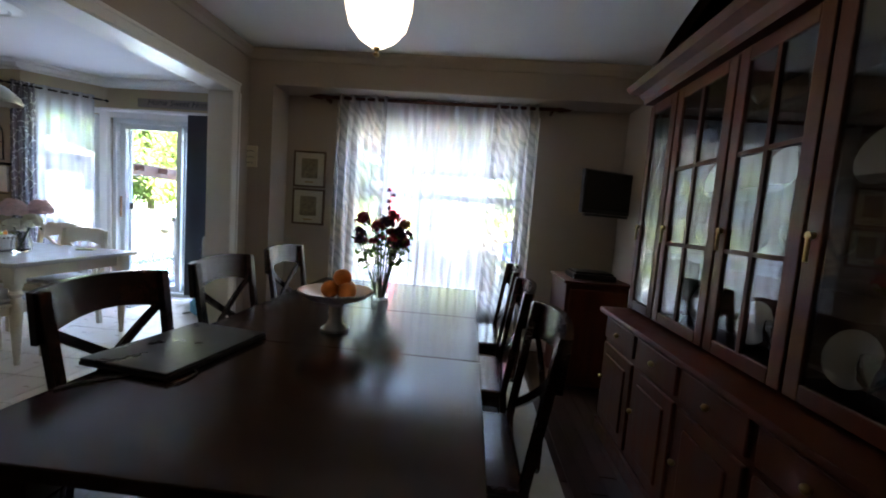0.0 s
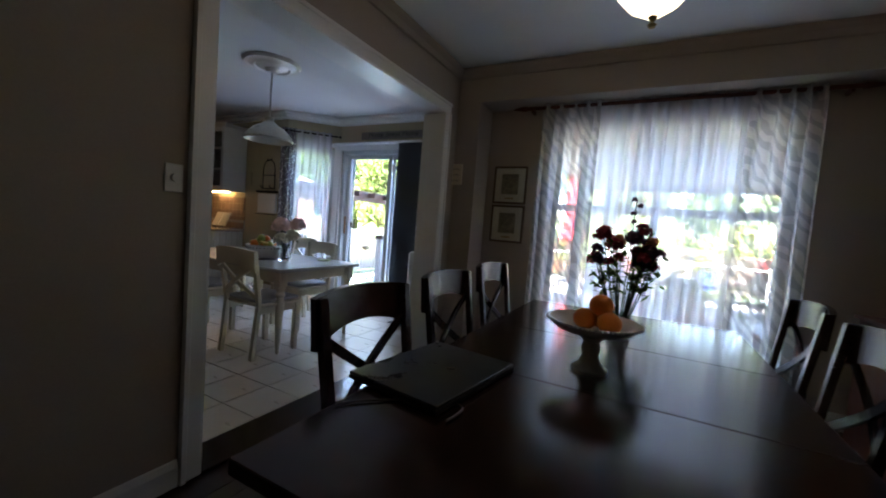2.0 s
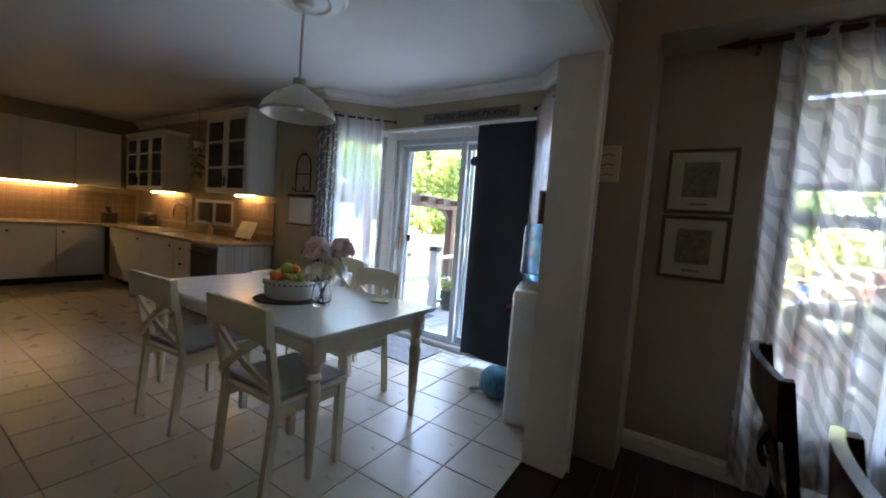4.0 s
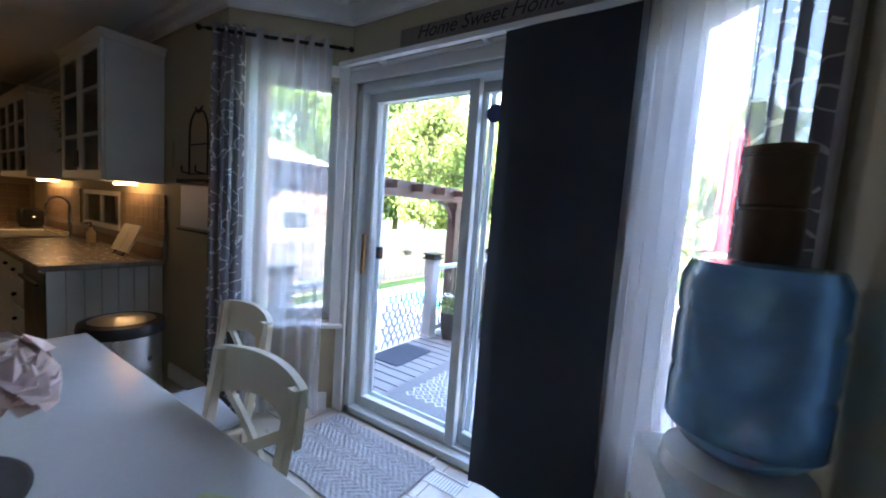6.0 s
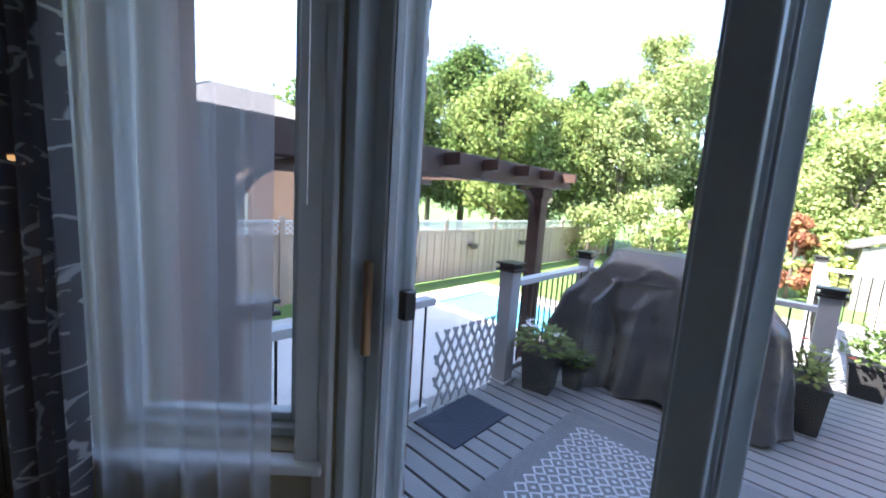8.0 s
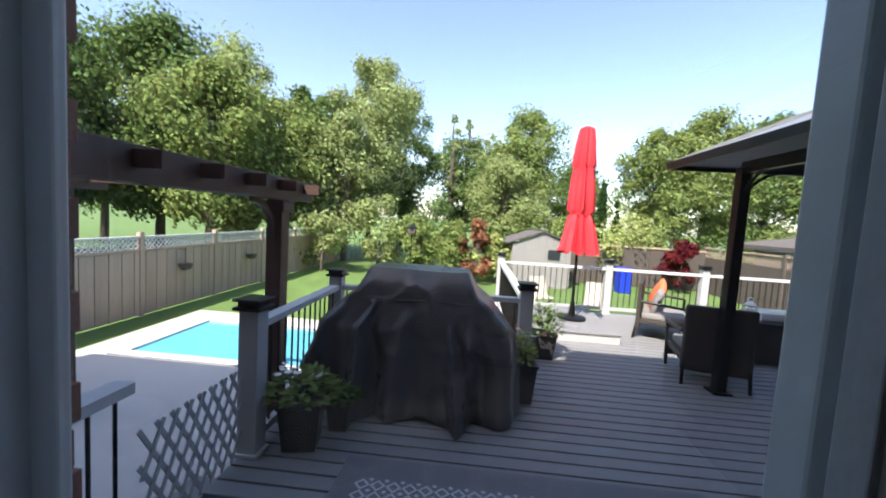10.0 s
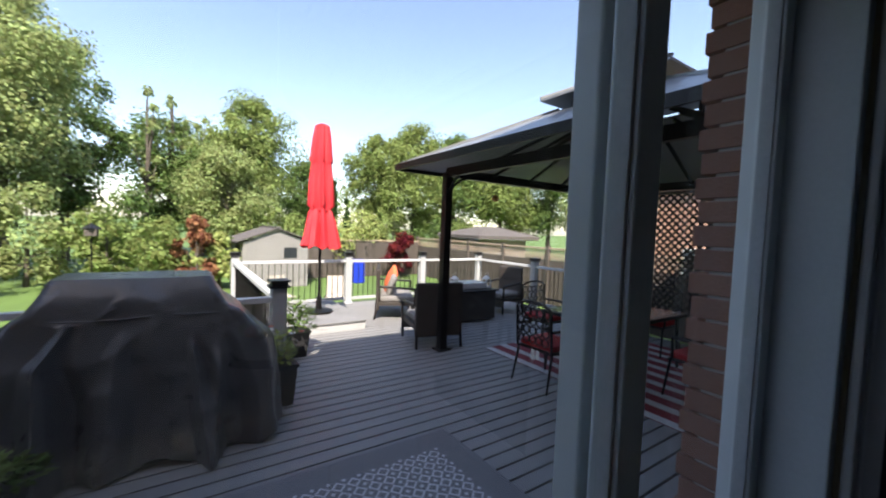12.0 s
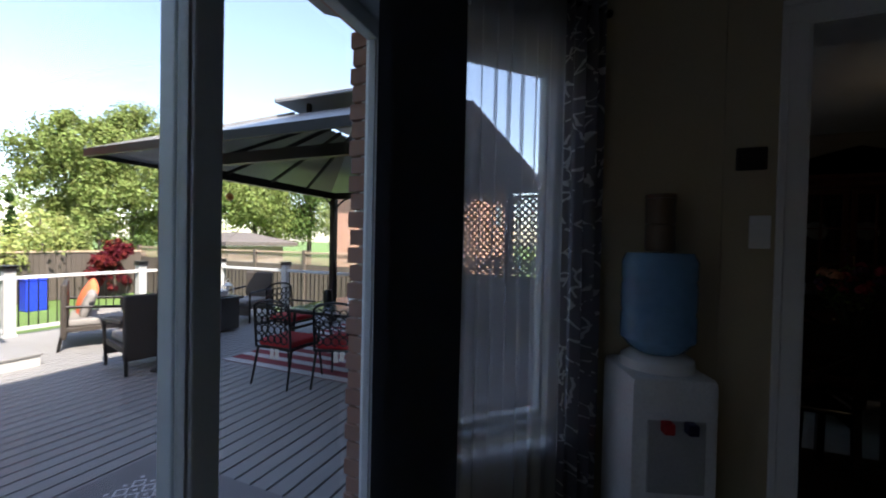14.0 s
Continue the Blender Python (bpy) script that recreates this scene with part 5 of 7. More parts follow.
for k, (x0, x1, y) in enumerate(((-3.46, -2.86, 4.498), (-3.40, -2.84, 4.515))):
    solid("panel_curtain", curtain(B(), (x0, y), (x1, y), 0.06, 2.294, 2, 0.004, 7 + k, 0.03), PANELBLUE, "slate blue flat panel curtain at the patio door", "curtain", group="panel curtains", smooth=True)

sg = thing("wall_sign", "taupe painted board with dark script lettering", "sign", pose(-3.66, 4.628, 2.385))
part("board", box(B(), -0.55, -0.016, 0, 0.55, 0.0, 0.105, 0.003), SIGNWOOD, sg)
cu = bpy.data.curves.new("lettering", "FONT")
cu.body, cu.size, cu.extrude, cu.align_x, cu.shear = "Home Sweet Home", 0.105, 0.001, "CENTER", 0.35
tx = new("lettering", cu)
tx.parent, tx.matrix_basis = sg, pose(0, -0.0175, 0.03, 90, 0, 0)
cu.materials.append(BLACK)

wcool = thing("water_cooler", "white floor-standing water cooler with a blue bottle", "water cooler", pose(-2.50, 3.80, 0, 0, 0, -72))
part("cabinet", box(B(), -0.155, -0.16, 0.0, 0.155, 0.16, 0.93, 0.03), mat("white_cooler_plastic", (0.68, 0.69, 0.69), 0.35), wcool, "", True)
part("collar", lathe(B(), [(0.0, 0.93), (0.135, 0.93), (0.13, 0.965), (0.10, 0.985), (0.0, 0.985)], n=32), PORCELAIN, wcool, "", True)
part("drip_recess", box(B(), -0.10, -0.168, 0.52, 0.10, -0.158, 0.78, 0.004), mat("grey_recess", (0.35, 0.36, 0.36), 0.5), wcool)
for x, m_ in ((-0.04, REDCUSH), (0.04, mat("dark_blue_tap", (0.01, 0.015, 0.06), 0.4))):
    t_ = part("tap", box(B(), x - 0.018, -0.205, 0.745, x + 0.018, -0.165, 0.785, 0.006), m_, wcool)
part("bottle", lathe(B(), [(0, 0.965), (0.05, 0.97), (0.10, 1.0), (0.135, 1.04), (0.135, 1.13), (0.130, 1.145), (0.135, 1.16), (0.135, 1.25), (0.130, 1.265), (0.135, 1.28), (0.135, 1.34), (0.120, 1.375), (0.0, 1.38)], n=36), BLUEWATER, wcool, "translucent blue water bottle", True)
cv = thing("wooden_canister", "dark brown round canister standing on the water bottle", "canister", pose(-2.50, 3.80, 1.381))
part("canister_body", lathe(B(), [(0, 0), (0.052, 0), (0.054, 0.01), (0.054, 0.10), (0.050, 0.105), (0.054, 0.11), (0.054, 0.205), (0, 0.205)], n=28), FRAMEBROWN, cv, "", True)
part("lid", lathe(B(), [(0, 0.206), (0.056, 0.206), (0.056, 0.222), (0, 0.226)], n=28), FRAMEBROWN, cv, "", True)
bp = thing("tote_bag", "blue patterned cloth bag with a grey handle on the floor", "bag", pose(-2.83, 3.97, 0))
bm = ball(B(), (0, 0, 0.12), 0.13, 0.92, 16, 0.12)
part("bag", bm, mat("blue_patterned_cloth", (0.10, 0.28, 0.42), 0.85, scale=25, var=0.6), bp, "", True)
part("handle", bar(B(), (-0.20, -0.04, 0.02), (-0.08, -0.02, 0.05), 0.03, 0.02), GREYCUSH, bp)
solid("thermostat", box(B(), -2.362, 3.42, 1.71, -2.346, 3.52, 1.80, 0.004), BLACK, "black square wall control beside the opening", "control")
solid("light_switch", box(B(), -2.355, 3.40, 1.40, -2.346, 3.47, 1.53, 0.004), TRIM, "white double switch plate beside the opening", "switch")
MATWEAVE = mat("grey_woven_mat", (0.36, 0.35, 0.35), 0.95, scale=26, var=0.45, fine=160, bump=0.5, stretch=(1, 3.2, 1))
bm = B()
nx, ny = 84, 54
g_ = [[bm.verts.new((-0.42 + 0.84 * i / nx, -0.27 + 0.54 * j / ny + 0.004 * math.sin(i * 0.21), 0.012 + 0.0035 * math.sin((i + (j % 8 if j % 16 < 8 else 8 - j % 8)) * 1.57) + 0.002 * math.sin(i * 0.13 + j * 0.09))) for j in range(ny + 1)] for i in range(nx + 1)]
for i in range(nx):
    for j in range(ny):
        bm.faces.new((g_[i][j], g_[i + 1][j], g_[i + 1][j + 1], g_[i][j + 1]))
rim = [e for e in bm.edges if e.is_boundary]
for v in [q for q in bmesh.ops.extrude_edge_only(bm, edges=rim)["geom"] if isinstance(q, bmesh.types.BMVert)]:
    v.co.z = 0.0
solid("door_mat", bm, MATWEAVE, "grey herringbone woven mat inside the patio door", "mat", at=pose(-4.13, 4.29, 0.001, 0, 0, -2))
rg = thing("floor_register", "pale metal floor vent by the patio door", "vent", pose(-3.62, 4.47, 0.001))
part("frame", frame_rect(B(), 0.28, 0.12, 0.012, 0.004), TRIM, rg, at=pose(0, 0.06, 0.002, -90, 0, 0) @ pose(0, 0, -0.0))
for i in range(14):
    part("slat", box(B(), -0.125 + i * 0.018, -0.045, 0.0, -0.115 + i * 0.018, 0.045, 0.004), TRIM, rg)
bm = B()
prev = (-2.36, 3.6, 0.30)
for i in range(14):
    a = i / 13 * 3.6
    p = (-2.38 - 0.03 * math.sin(a), 3.60 - 0.03 * i / 13 - 0.05 * math.sin(a), 0.30 - 0.25 * i / 13 + 0.05 * math.sin(a))
    tube(bm, prev, p, 0.004, n=6)
    prev = p
solid("extension_cable", bm, BLACK, "black power cable hanging behind the water cooler", "cable")

# ---- deck and garden ----
DZ, GZ = -0.23, -1.0
structure("ground", box(B(), -400, 4.2, GZ - 0.3, 400, 700, GZ), GRASS, "green lawn reaching far behind the house", "ground")
structure("pavement", box(B(), -10.4, 4.3, GZ, -5.7, 10.1, GZ + 0.012), CONCRETE, "pale concrete paving beside the deck", "paving")
bm = box(B(), -10.4, 10.1, GZ, -9.75, 13.0, GZ + 0.012)
box(bm, -5.6, 10.1, GZ, -4.9, 13.0, GZ + 0.012)
box(bm, -9.75, 12.35, GZ, -5.6, 13.0, GZ + 0.012)
structure("pavement_pool", bm, CONCRETE, "pale paving round the swimming pool", "paving")
bm = B()
for x0, y0, x1, y1 in ((-9.8, 10.05, -9.6, 12.4), (-5.75, 10.05, -5.55, 12.4), (-9.6, 10.05, -5.75, 10.25), (-9.6, 12.2, -5.75, 12.4)):
    box(bm, x0, y0, GZ + 0.001, x1, y1, GZ + 0.05, 0.01)
structure("pool_coping", bm, RAILWHITE, "white coping of the swimming pool", "coping")
structure("water", box(B(), -9.6, 10.25, GZ - 0.05, -5.75, 12.2, GZ + 0.006), POOLWATER, "blue swimming pool water", "water")

# Charcoal colour here stands in for the shade in the board gaps.
deck = structure("deck", box(B(), -5.6, 4.2, DZ - 0.18, 2.6, 12.75, DZ - 0.034), PLANTER, "joist frame under the grey deck boards, charcoal for the shaded gaps", "deck")
st = thing("raised_step", "low grey platform step on the deck", "step", pose(-2.2, 11.3, DZ))
part("riser", box(B(), -0.52, -0.88, 0, 0.50, 0.95, 0.13), DECKTRIM, st)
for i in range(13):
    part("plank", box(B(), -0.54, -0.90 + i * 0.142, 0.131, 0.52, -0.90 + i * 0.142 + 0.137, 0.158, 0.004), DECK, st)


def deck_post(x, y, h=1.05, cap=True):
    p = thing("rail_post", "pale grey deck post with a dark cap", "post", pose(x, y, DZ), "deck posts")
    part("post", box(B(), -0.07, -0.07, 0, 0.07, 0.07, h, 0.006), DECKTRIM, p)
    part("base_trim", box(B(), -0.085, -0.085, 0, 0.085, 0.085, 0.03, 0.004), RAILWHITE, p)
    bm = box(B(), -0.10, -0.10, h, 0.10, 0.10, h + 0.025, 0.006)
    box(bm, -0.075, -0.075, h + 0.025, 0.075, 0.075, h + 0.06)
    box(bm, -0.10, -0.10, h + 0.06, 0.10, 0.10, h + 0.08, 0.006)
    part("cap", bm, BLACK, p, "dark solar lamp cap")
    return p


def railing(p, q, h=0.93, step=0.115):
    r = thing("railing", "white-capped deck railing with black balusters", "railing", pose(p[0], p[1], DZ), "deck railings")
    d = Vector((q[0] - p[0], q[1] - p[1], 0))
    L = d.length
    d.normalize()
    a, b = d * 0.07, d * (L - 0.07)
    part("top_rail", bar(B(), a + Vector((0, 0, h)), b + Vector((0, 0, h)), 0.10, 0.05), RAILWHITE, r)
    part("bottom_rail", bar(B(), a + Vector((0, 0, 0.10)), b + Vector((0, 0, 0.10)), 0.05, 0.06), DECKTRIM, r)
    n = int(L / step)
    for i in range(1, n):
        c = d * (L * i / n)
        part("baluster", tube(B(), c + Vector((0, 0, 0.12)), c + Vector((0, 0, h)), 0.009, n=6), BLACKMETAL, r)
    return r


PA, PB, PC, PD = (-5.52, 6.98), (-5.52, 8.62), (-3.42, 8.62), (-3.42, 12.65)
posts = [PA, PB, PC, PD, (-5.52, 4.75), (-1.2, 12.65), (0.7, 12.65), (2.5, 12.65), (2.5, 10.6), (2.5, 8.6)]
for x, y in posts:
    deck_post(x, y)
railing(PA, PB)
railing(PB, PC)
railing(PC, PD)
railing((-5.52, 4.75), (-5.52, 6.05))
for a, b in ((PD, (-1.2, 12.65)), ((-1.2, 12.65), (0.7, 12.65)), ((0.7, 12.65), (2.5, 12.65)), ((2.5, 12.65), (2.5, 10.6)), ((2.5, 10.6), (2.5, 8.6))):
    railing(a, b)

# expanding lattice gate over the steps
gt = thing("lattice_gate", "grey expanding wooden lattice gate", "gate", pose(-5.56, 6.10, DZ + 0.03))
for i in range(11):
    for s in (-1, 1):
        y0, y1 = (i - 2) * 0.10, (i - 2) * 0.10 + 0.34
        ya, za, yb, zb = y0, 0.0, y1, 0.62
        if s < 0:
            ya, yb = yb, ya
        def clip(yv, zv, yo, zo):
            if yv < 0:
                k = (0 - yv) / (yo - yv)
                return 0.0, zv + (zo - zv) * k
            if yv > 0.80:
                k = (0.80 - yv) / (yo - yv)
                return 0.80, zv + (zo - zv) * k
            return yv, zv
        if max(ya, yb) <= 0 or min(ya, yb) >= 0.80:
            continue
        A, Bp = clip(ya, za, yb, zb), clip(yb, zb, ya, za)
        part("slat", bar(B(), (s * 0.006, A[0], A[1]), (s * 0.006, Bp[0], Bp[1]), 0.024, 0.009, (1, 0, 0)), DECKTRIM, gt)
stair = thing("garden_steps", "grey wooden steps down from the deck", "steps", pose(-5.62, 6.5, 0))
for k in range(3):
    part("tread", box(B(), -0.30 - k * 0.29, -0.44, DZ - 0.19 * (k + 1) - 0.035, -k * 0.29, 0.44, DZ - 0.19 * (k + 1), 0.004), DECK, stair)
    part("riser", box(B(), -0.28 - k * 0.29, -0.43, GZ + 0.012, -0.262 - k * 0.29, 0.43, DZ - 0.19 * (k + 1) - 0.036), DECKTRIM, stair)

# grill under its cover
gr = thing("covered_grill", "barbecue grill under a draped dark grey cover", "grill", pose(-4.50, 8.05, DZ))
bm = B()
prof = [(0.90, 0.47, 0.02), (0.895, 0.465, 0.10), (0.885, 0.455, 0.20), (0.875, 0.445, 0.30), (0.87, 0.44, 0.40), (0.865, 0.435, 0.50), (0.86, 0.43, 0.60), (0.855, 0.42, 0.68), (0.845, 0.41, 0.76), (0.82, 0.40, 0.82), (0.77, 0.385, 0.88), (0.69, 0.36, 0.97), (0.61, 0.345, 1.04), (0.545, 0.335, 1.09), (0.50, 0.30, 1.17), (0.465, 0.245, 1.25), (0.445, 0.215, 1.285)]
N = 360


def hem_point(u, hx, hy, rc):
    """A point and its outward way at the share u of the round of a rectangle with round corners."""
    sx, sy = hx - rc, hy - rc
    arc = math.pi / 2 * rc
    d = u * (4 * sx + 4 * sy + 4 * arc)
    for k, (L, cx, cy) in enumerate(((2 * sx, sx, -sy), (2 * sy, sx, sy), (2 * sx, -sx, sy), (2 * sy, -sx, -sy))):
        t0 = math.pi / 2 * k
        way, out = Vector((math.cos(t0), math.sin(t0))), Vector((math.sin(t0), -math.cos(t0)))
        c = Vector((cx, cy))
        if d <= L:
            return c - way * (L - d) + out * rc, out
        d -= L
        if d <= arc:
            q = d / rc
            o = out * math.cos(q) + way * math.sin(q)
            return c + o * rc, o
        d -= arc
    return Vector((-sx, -sy - rc)), Vector((0, -1))


rsg = random.Random(12)
# hanging folds: where round the hem, half width, depth, how far up they reach, how they lean
FOLDS = [((k + rsg.uniform(-0.38, 0.38)) / 15, rsg.uniform(0.06, 0.15), rsg.uniform(0.05, 0.14), rsg.uniform(0.86, 1.08), rsg.uniform(-0.16, 0.16)) for k in range(15)]
rings = []
for lvl, (hx, hy, z) in enumerate(prof):
    ring = []
    for i in range(N):
        u = i / N
        p, n_ = hem_point(u, hx, hy, 0.10 if z < 1.0 else 0.05)
        fold = 0.0
        for fu, fw, fd, fz, lean in FOLDS:
            d = ((u - fu + 0.5) % 1.0 - 0.5) * 5.2 - lean * (0.9 - z)
            up = max(0.0, min(1.0, (fz - z) / 0.5))
            wd = fw * (0.45 + 0.8 * up)
            fold += fd * up ** 0.7 * (max(0.0, 1 - abs(d) / wd) ** 1.15 - 0.6 * max(0.0, 1 - abs(d - 1.5 * wd) / wd))
        hem = (0.03 * math.sin(u * 44) + 0.02 * math.sin(u * 81)) * (lvl == 0)
        ring.append(bm.verts.new((p.x + n_.x * fold, p.y + n_.y * fold, z + max(0, hem) + 0.010 * math.sin(u * 31 + lvl) * (2 < lvl < 12))))
    rings.append(ring)
for a_, b_ in zip(rings, rings[1:]):
    for i in range(N):
        bm.faces.new((a_[i], a_[(i + 1) % N], b_[(i + 1) % N], b_[i]))
bm.faces.new(rings[-1])
bmesh.ops.subdivide_edges(bm, edges=bm.edges[:], cuts=1, use_grid_fill=True)
for v in bm.verts:
    q = Vector(v.co)
    ridge = (1 - abs(noise.noise(Vector((q.x * 2.2 + q.z, q.y * 2.2, q.z * 3.4 - q.x)) + Vector((3, 1, 7))))) ** 6
    nz = noise.noise(q * 3.1) * 0.016 + noise.noise(q * 8.0) * 0.006 + ridge * 0.020 * (q.z < 1.2)
    v.co += Vector((v.co.x, v.co.y * 2, 0.2)).normalized() * nz
cvr = part("cover", bm, COVER, gr, "", True)
bm = B()
prev = None
for i in range(13):
    u = -1 + 2 * i / 12
    p = (u * 0.50, -0.352 - 0.004 * math.cos(u * 3), 1.035 + 0.006 * math.sin(u * 5))
    if prev:
        tube(bm, prev, p, 0.006, n=6)
    prev = p
part("seam", bm, COVER, cvr, "raised seam")
for x in (-0.5, 0.5):
    for y in (-0.25, 0.25):
        part("wheel", tube(B(), (x - 0.02, y, 0.05), (x + 0.02, y, 0.05), 0.05, n=16), BLACK, gr)


def square_planter(name, label, m, w, d, h, plants, kind=L_MID, flowers=None, n=160, spread=0.26, up=0.26):
    p = thing(name, label, "planter", m)
    bm = B()
    k = 0.78
    lo = [bm.verts.new((sx * w / 2 * k, sy * d / 2 * k, 0)) for sx, sy in ((-1, -1), (1, -1), (1, 1), (-1, 1))]
    hi = [bm.verts.new((sx * w / 2, sy * d / 2, h)) for sx, sy in ((-1, -1), (1, -1), (1, 1), (-1, 1))]
    bm.faces.new(lo[::-1])
    bm.faces.new(hi)
    for i in range(4):
        bm.faces.new((lo[i], lo[(i + 1) % 4], hi[(i + 1) % 4], hi[i]))
    box(bm, -w / 2 - 0.01, -d / 2 - 0.01, h - 0.03, w / 2 + 0.01, d / 2 + 0.01, h + 0.002, 0.004)
    part("pot", bm, PLANTER, p)
    bm = B()
    rs = random.Random(len(label))
    for i in range(n):
        a, r = rs.uniform(0, 6.28), spread * math.sqrt(rs.random())
        c = Vector((r * math.cos(a) * (w / max(w, d)) * 1.0, r * math.sin(a), h + 0.02 + up * rs.random() * (1 - (r / spread) ** 2 * 0.7)))
        dd = Vector((math.cos(a), math.sin(a), rs.uniform(-0.5, 1.0))).normalized()
        x = dd.cross(Vector((0.1, 0, 1))).normalized() * 0.022
        bm.faces.new([bm.verts.new(c + o) for o in (-dd * 0.03, x - dd * 0.0, dd * 0.05, -x)])
    part("leaves", bm, kind, p)
    bm = B()
    for i in range(6):
        a = i * 1.05
        tube(bm, (0, 0, h), (spread * 0.6 * math.cos(a), spread * 0.6 * math.sin(a), h + up * 0.8), 0.005, 0.003, 6)
    part("stalks", bm, STEM, p)
    if flowers:
        for k_, (fm, cnt) in enumerate(flowers):
            for i in range(cnt):
                a, r = rs.uniform(0, 6.28), spread * rs.uniform(0.4, 1.0)
                c = Vector((r * math.cos(a), r * math.sin(a), h + 0.04 + up * rs.uniform(0.3, 0.9)))
                bm = B()
                for q in range(6):
                    b_ = q * 1.05 + rs.random()
                    dd = Vector((math.cos(b_), math.sin(b_), 0.4)).normalized() * 0.034
                    s_ = Vector((-math.sin(b_), math.cos(b_), 0)) * 0.017
                    bm.faces.new([bm.verts.new(c + o) for o in (Vector((0, 0, 0)), dd * 0.6 + s_, dd, dd * 0.6 - s_)])
                part("flower", bm, fm, p)
    return p


PETALW = mat("white_petals", (0.78, 0.77, 0.74), 0.7)
square_planter("planter", "tapered charcoal planter with white flowers", pose(-5.22, 7.15, DZ, 0, 0, 12), 0.30, 0.30, 0.36, 1, L_MID, [(PETALW, 12)], 260, 0.26, 0.24)
square_planter("planter", "small charcoal planter with green leaves", pose(-5.02, 7.42, DZ), 0.18, 0.18, 0.22, 1, L_DARK, None, 120, 0.16, 0.15)
square_planter("planter", "tall charcoal ribbed planter with pale leaves", pose(-3.46, 8.30, DZ, 0, 0, 4), 0.22, 0.40, 0.40, 1, L_YEL, [(PETALW, 4), (mat("coral_petals", (0.6, 0.12, 0.08), 0.7), 3)], 150, 0.22, 0.30)
square_planter("planter", "dark round pot with a leafy green plant", pose(-3.02, 9.58, DZ), 0.30, 0.30, 0.34, 1, L_DARK, None, 320, 0.28, 0.42)
solid("outdoor_mat", box(B(), -0.205, -0.32, 0, 0.205, 0.32, 0.012, 0.004), MATBLUE, "dark blue doormat lying on the deck", "mat", at=pose(-5.34, 6.22, DZ + 0.001))

# patterned outdoor rug
rug = thing("outdoor_rug", "grey outdoor rug with a pale trellis pattern", "rug", pose(-3.60, 6.20, DZ + 0.001))
RG = mat("grey_rug_weave", (0.155, 0.155, 0.16), 0.95, fine=300, bump=0.3)
RL = mat("pale_rug_weave", (0.50, 0.50, 0.50), 0.95, fine=300, bump=0.3)
part("field", box(B(), -1.23, -0.86, 0, 1.23, 0.86, 0.006, 0.002), RG, rug)
bm = B()
P = 0.105
nx, ny = int(2.20 / P), int(1.46 / P)
for i in range(nx):
    for j in range(ny):
        cx, cy = -1.10 + (i + 0.5) * P, -0.73 + (j + 0.5) * P
        ro = P * 0.5
        ri = P * 0.31
        o = [(0, ro), (ro, 0), (0, -ro), (-ro, 0)]
        inn = [(0, ri), (ri, 0), (0, -ri), (-ri, 0)]
        vo = [bm.verts.new((cx + x, cy + y, 0.0075)) for x, y in o]
        vi = [bm.verts.new((cx + x, cy + y, 0.0075)) for x, y in inn]
        for k in range(4):
            bm.faces.new((vo[k], vo[(k + 1) % 4], vi[(k + 1) % 4], vi[k]))
        s_ = P * 0.17
        q = [bm.verts.new((cx + P / 2 + x, cy + P / 2 + y, 0.0075)) for x, y in ((0, s_), (s_, 0), (0, -s_), (-s_, 0))]
        bm.faces.new(q)
part("trellis", bm, RL, rug, "pale trellis pattern")

# closed red umbrella
um = thing("patio_umbrella", "closed red patio umbrella on a dark pole", "umbrella", pose(-2.24, 11.25, DZ + 0.159))
part("pole", tube(B(), (0, 0, 0.03), (0, 0, 3.28), 0.024, n=12), BLACKMETAL, um)
part("base", lathe(B(), [(0, 0), (0.24, 0), (0.24, 0.04), (0.06, 0.07), (0.035, 0.30), (0, 0.30)], n=24), BLACKMETAL, um, "", True)
bm = B()
N = 72
rings = []
for z, r, f in ((0.88, 0.275, 0.30), (1.0, 0.25, 0.30), (1.32, 0.205, 0.26), (1.50, 0.17, 0.2), (1.54, 0.155, 0.12), (1.60, 0.185, 0.22), (2.0, 0.17, 0.2), (2.28, 0.15, 0.18), (2.33, 0.155, 0.1), (2.37, 0.17, 0.18), (2.75, 0.14, 0.15), (2.98, 0.11, 0.1), (3.02, 0.03, 0.0)):
    z += 0.28
    rings.append([bm.verts.new((r * (1 + f * math.sin(a * 8 + z * 1.2) + f * 0.4 * math.sin(a * 15 + 2)) * math.cos(a), r * (1 + f * math.sin(a * 8 + z * 1.2) + f * 0.4 * math.sin(a * 15 + 2)) * math.sin(a), z + (0.03 * math.sin(a * 8) if z < 1.2 else 0))) for a in [2 * math.pi * i / N for i in range(N)]])
for a_, b_ in zip(rings, rings[1:]):
    for i in range(N):
        bm.faces.new((a_[i], a_[(i + 1) % N], b_[(i + 1) % N], b_[i]))
bm.faces.new(rings[-1])
part("canopy", bm, RED, um, "furled red canopy", True)
part("tie_strap", lathe(B(), [(0.162, 1.80), (0.172, 1.80), (0.172, 1.83), (0.162, 1.83)], n=32), RED, um)

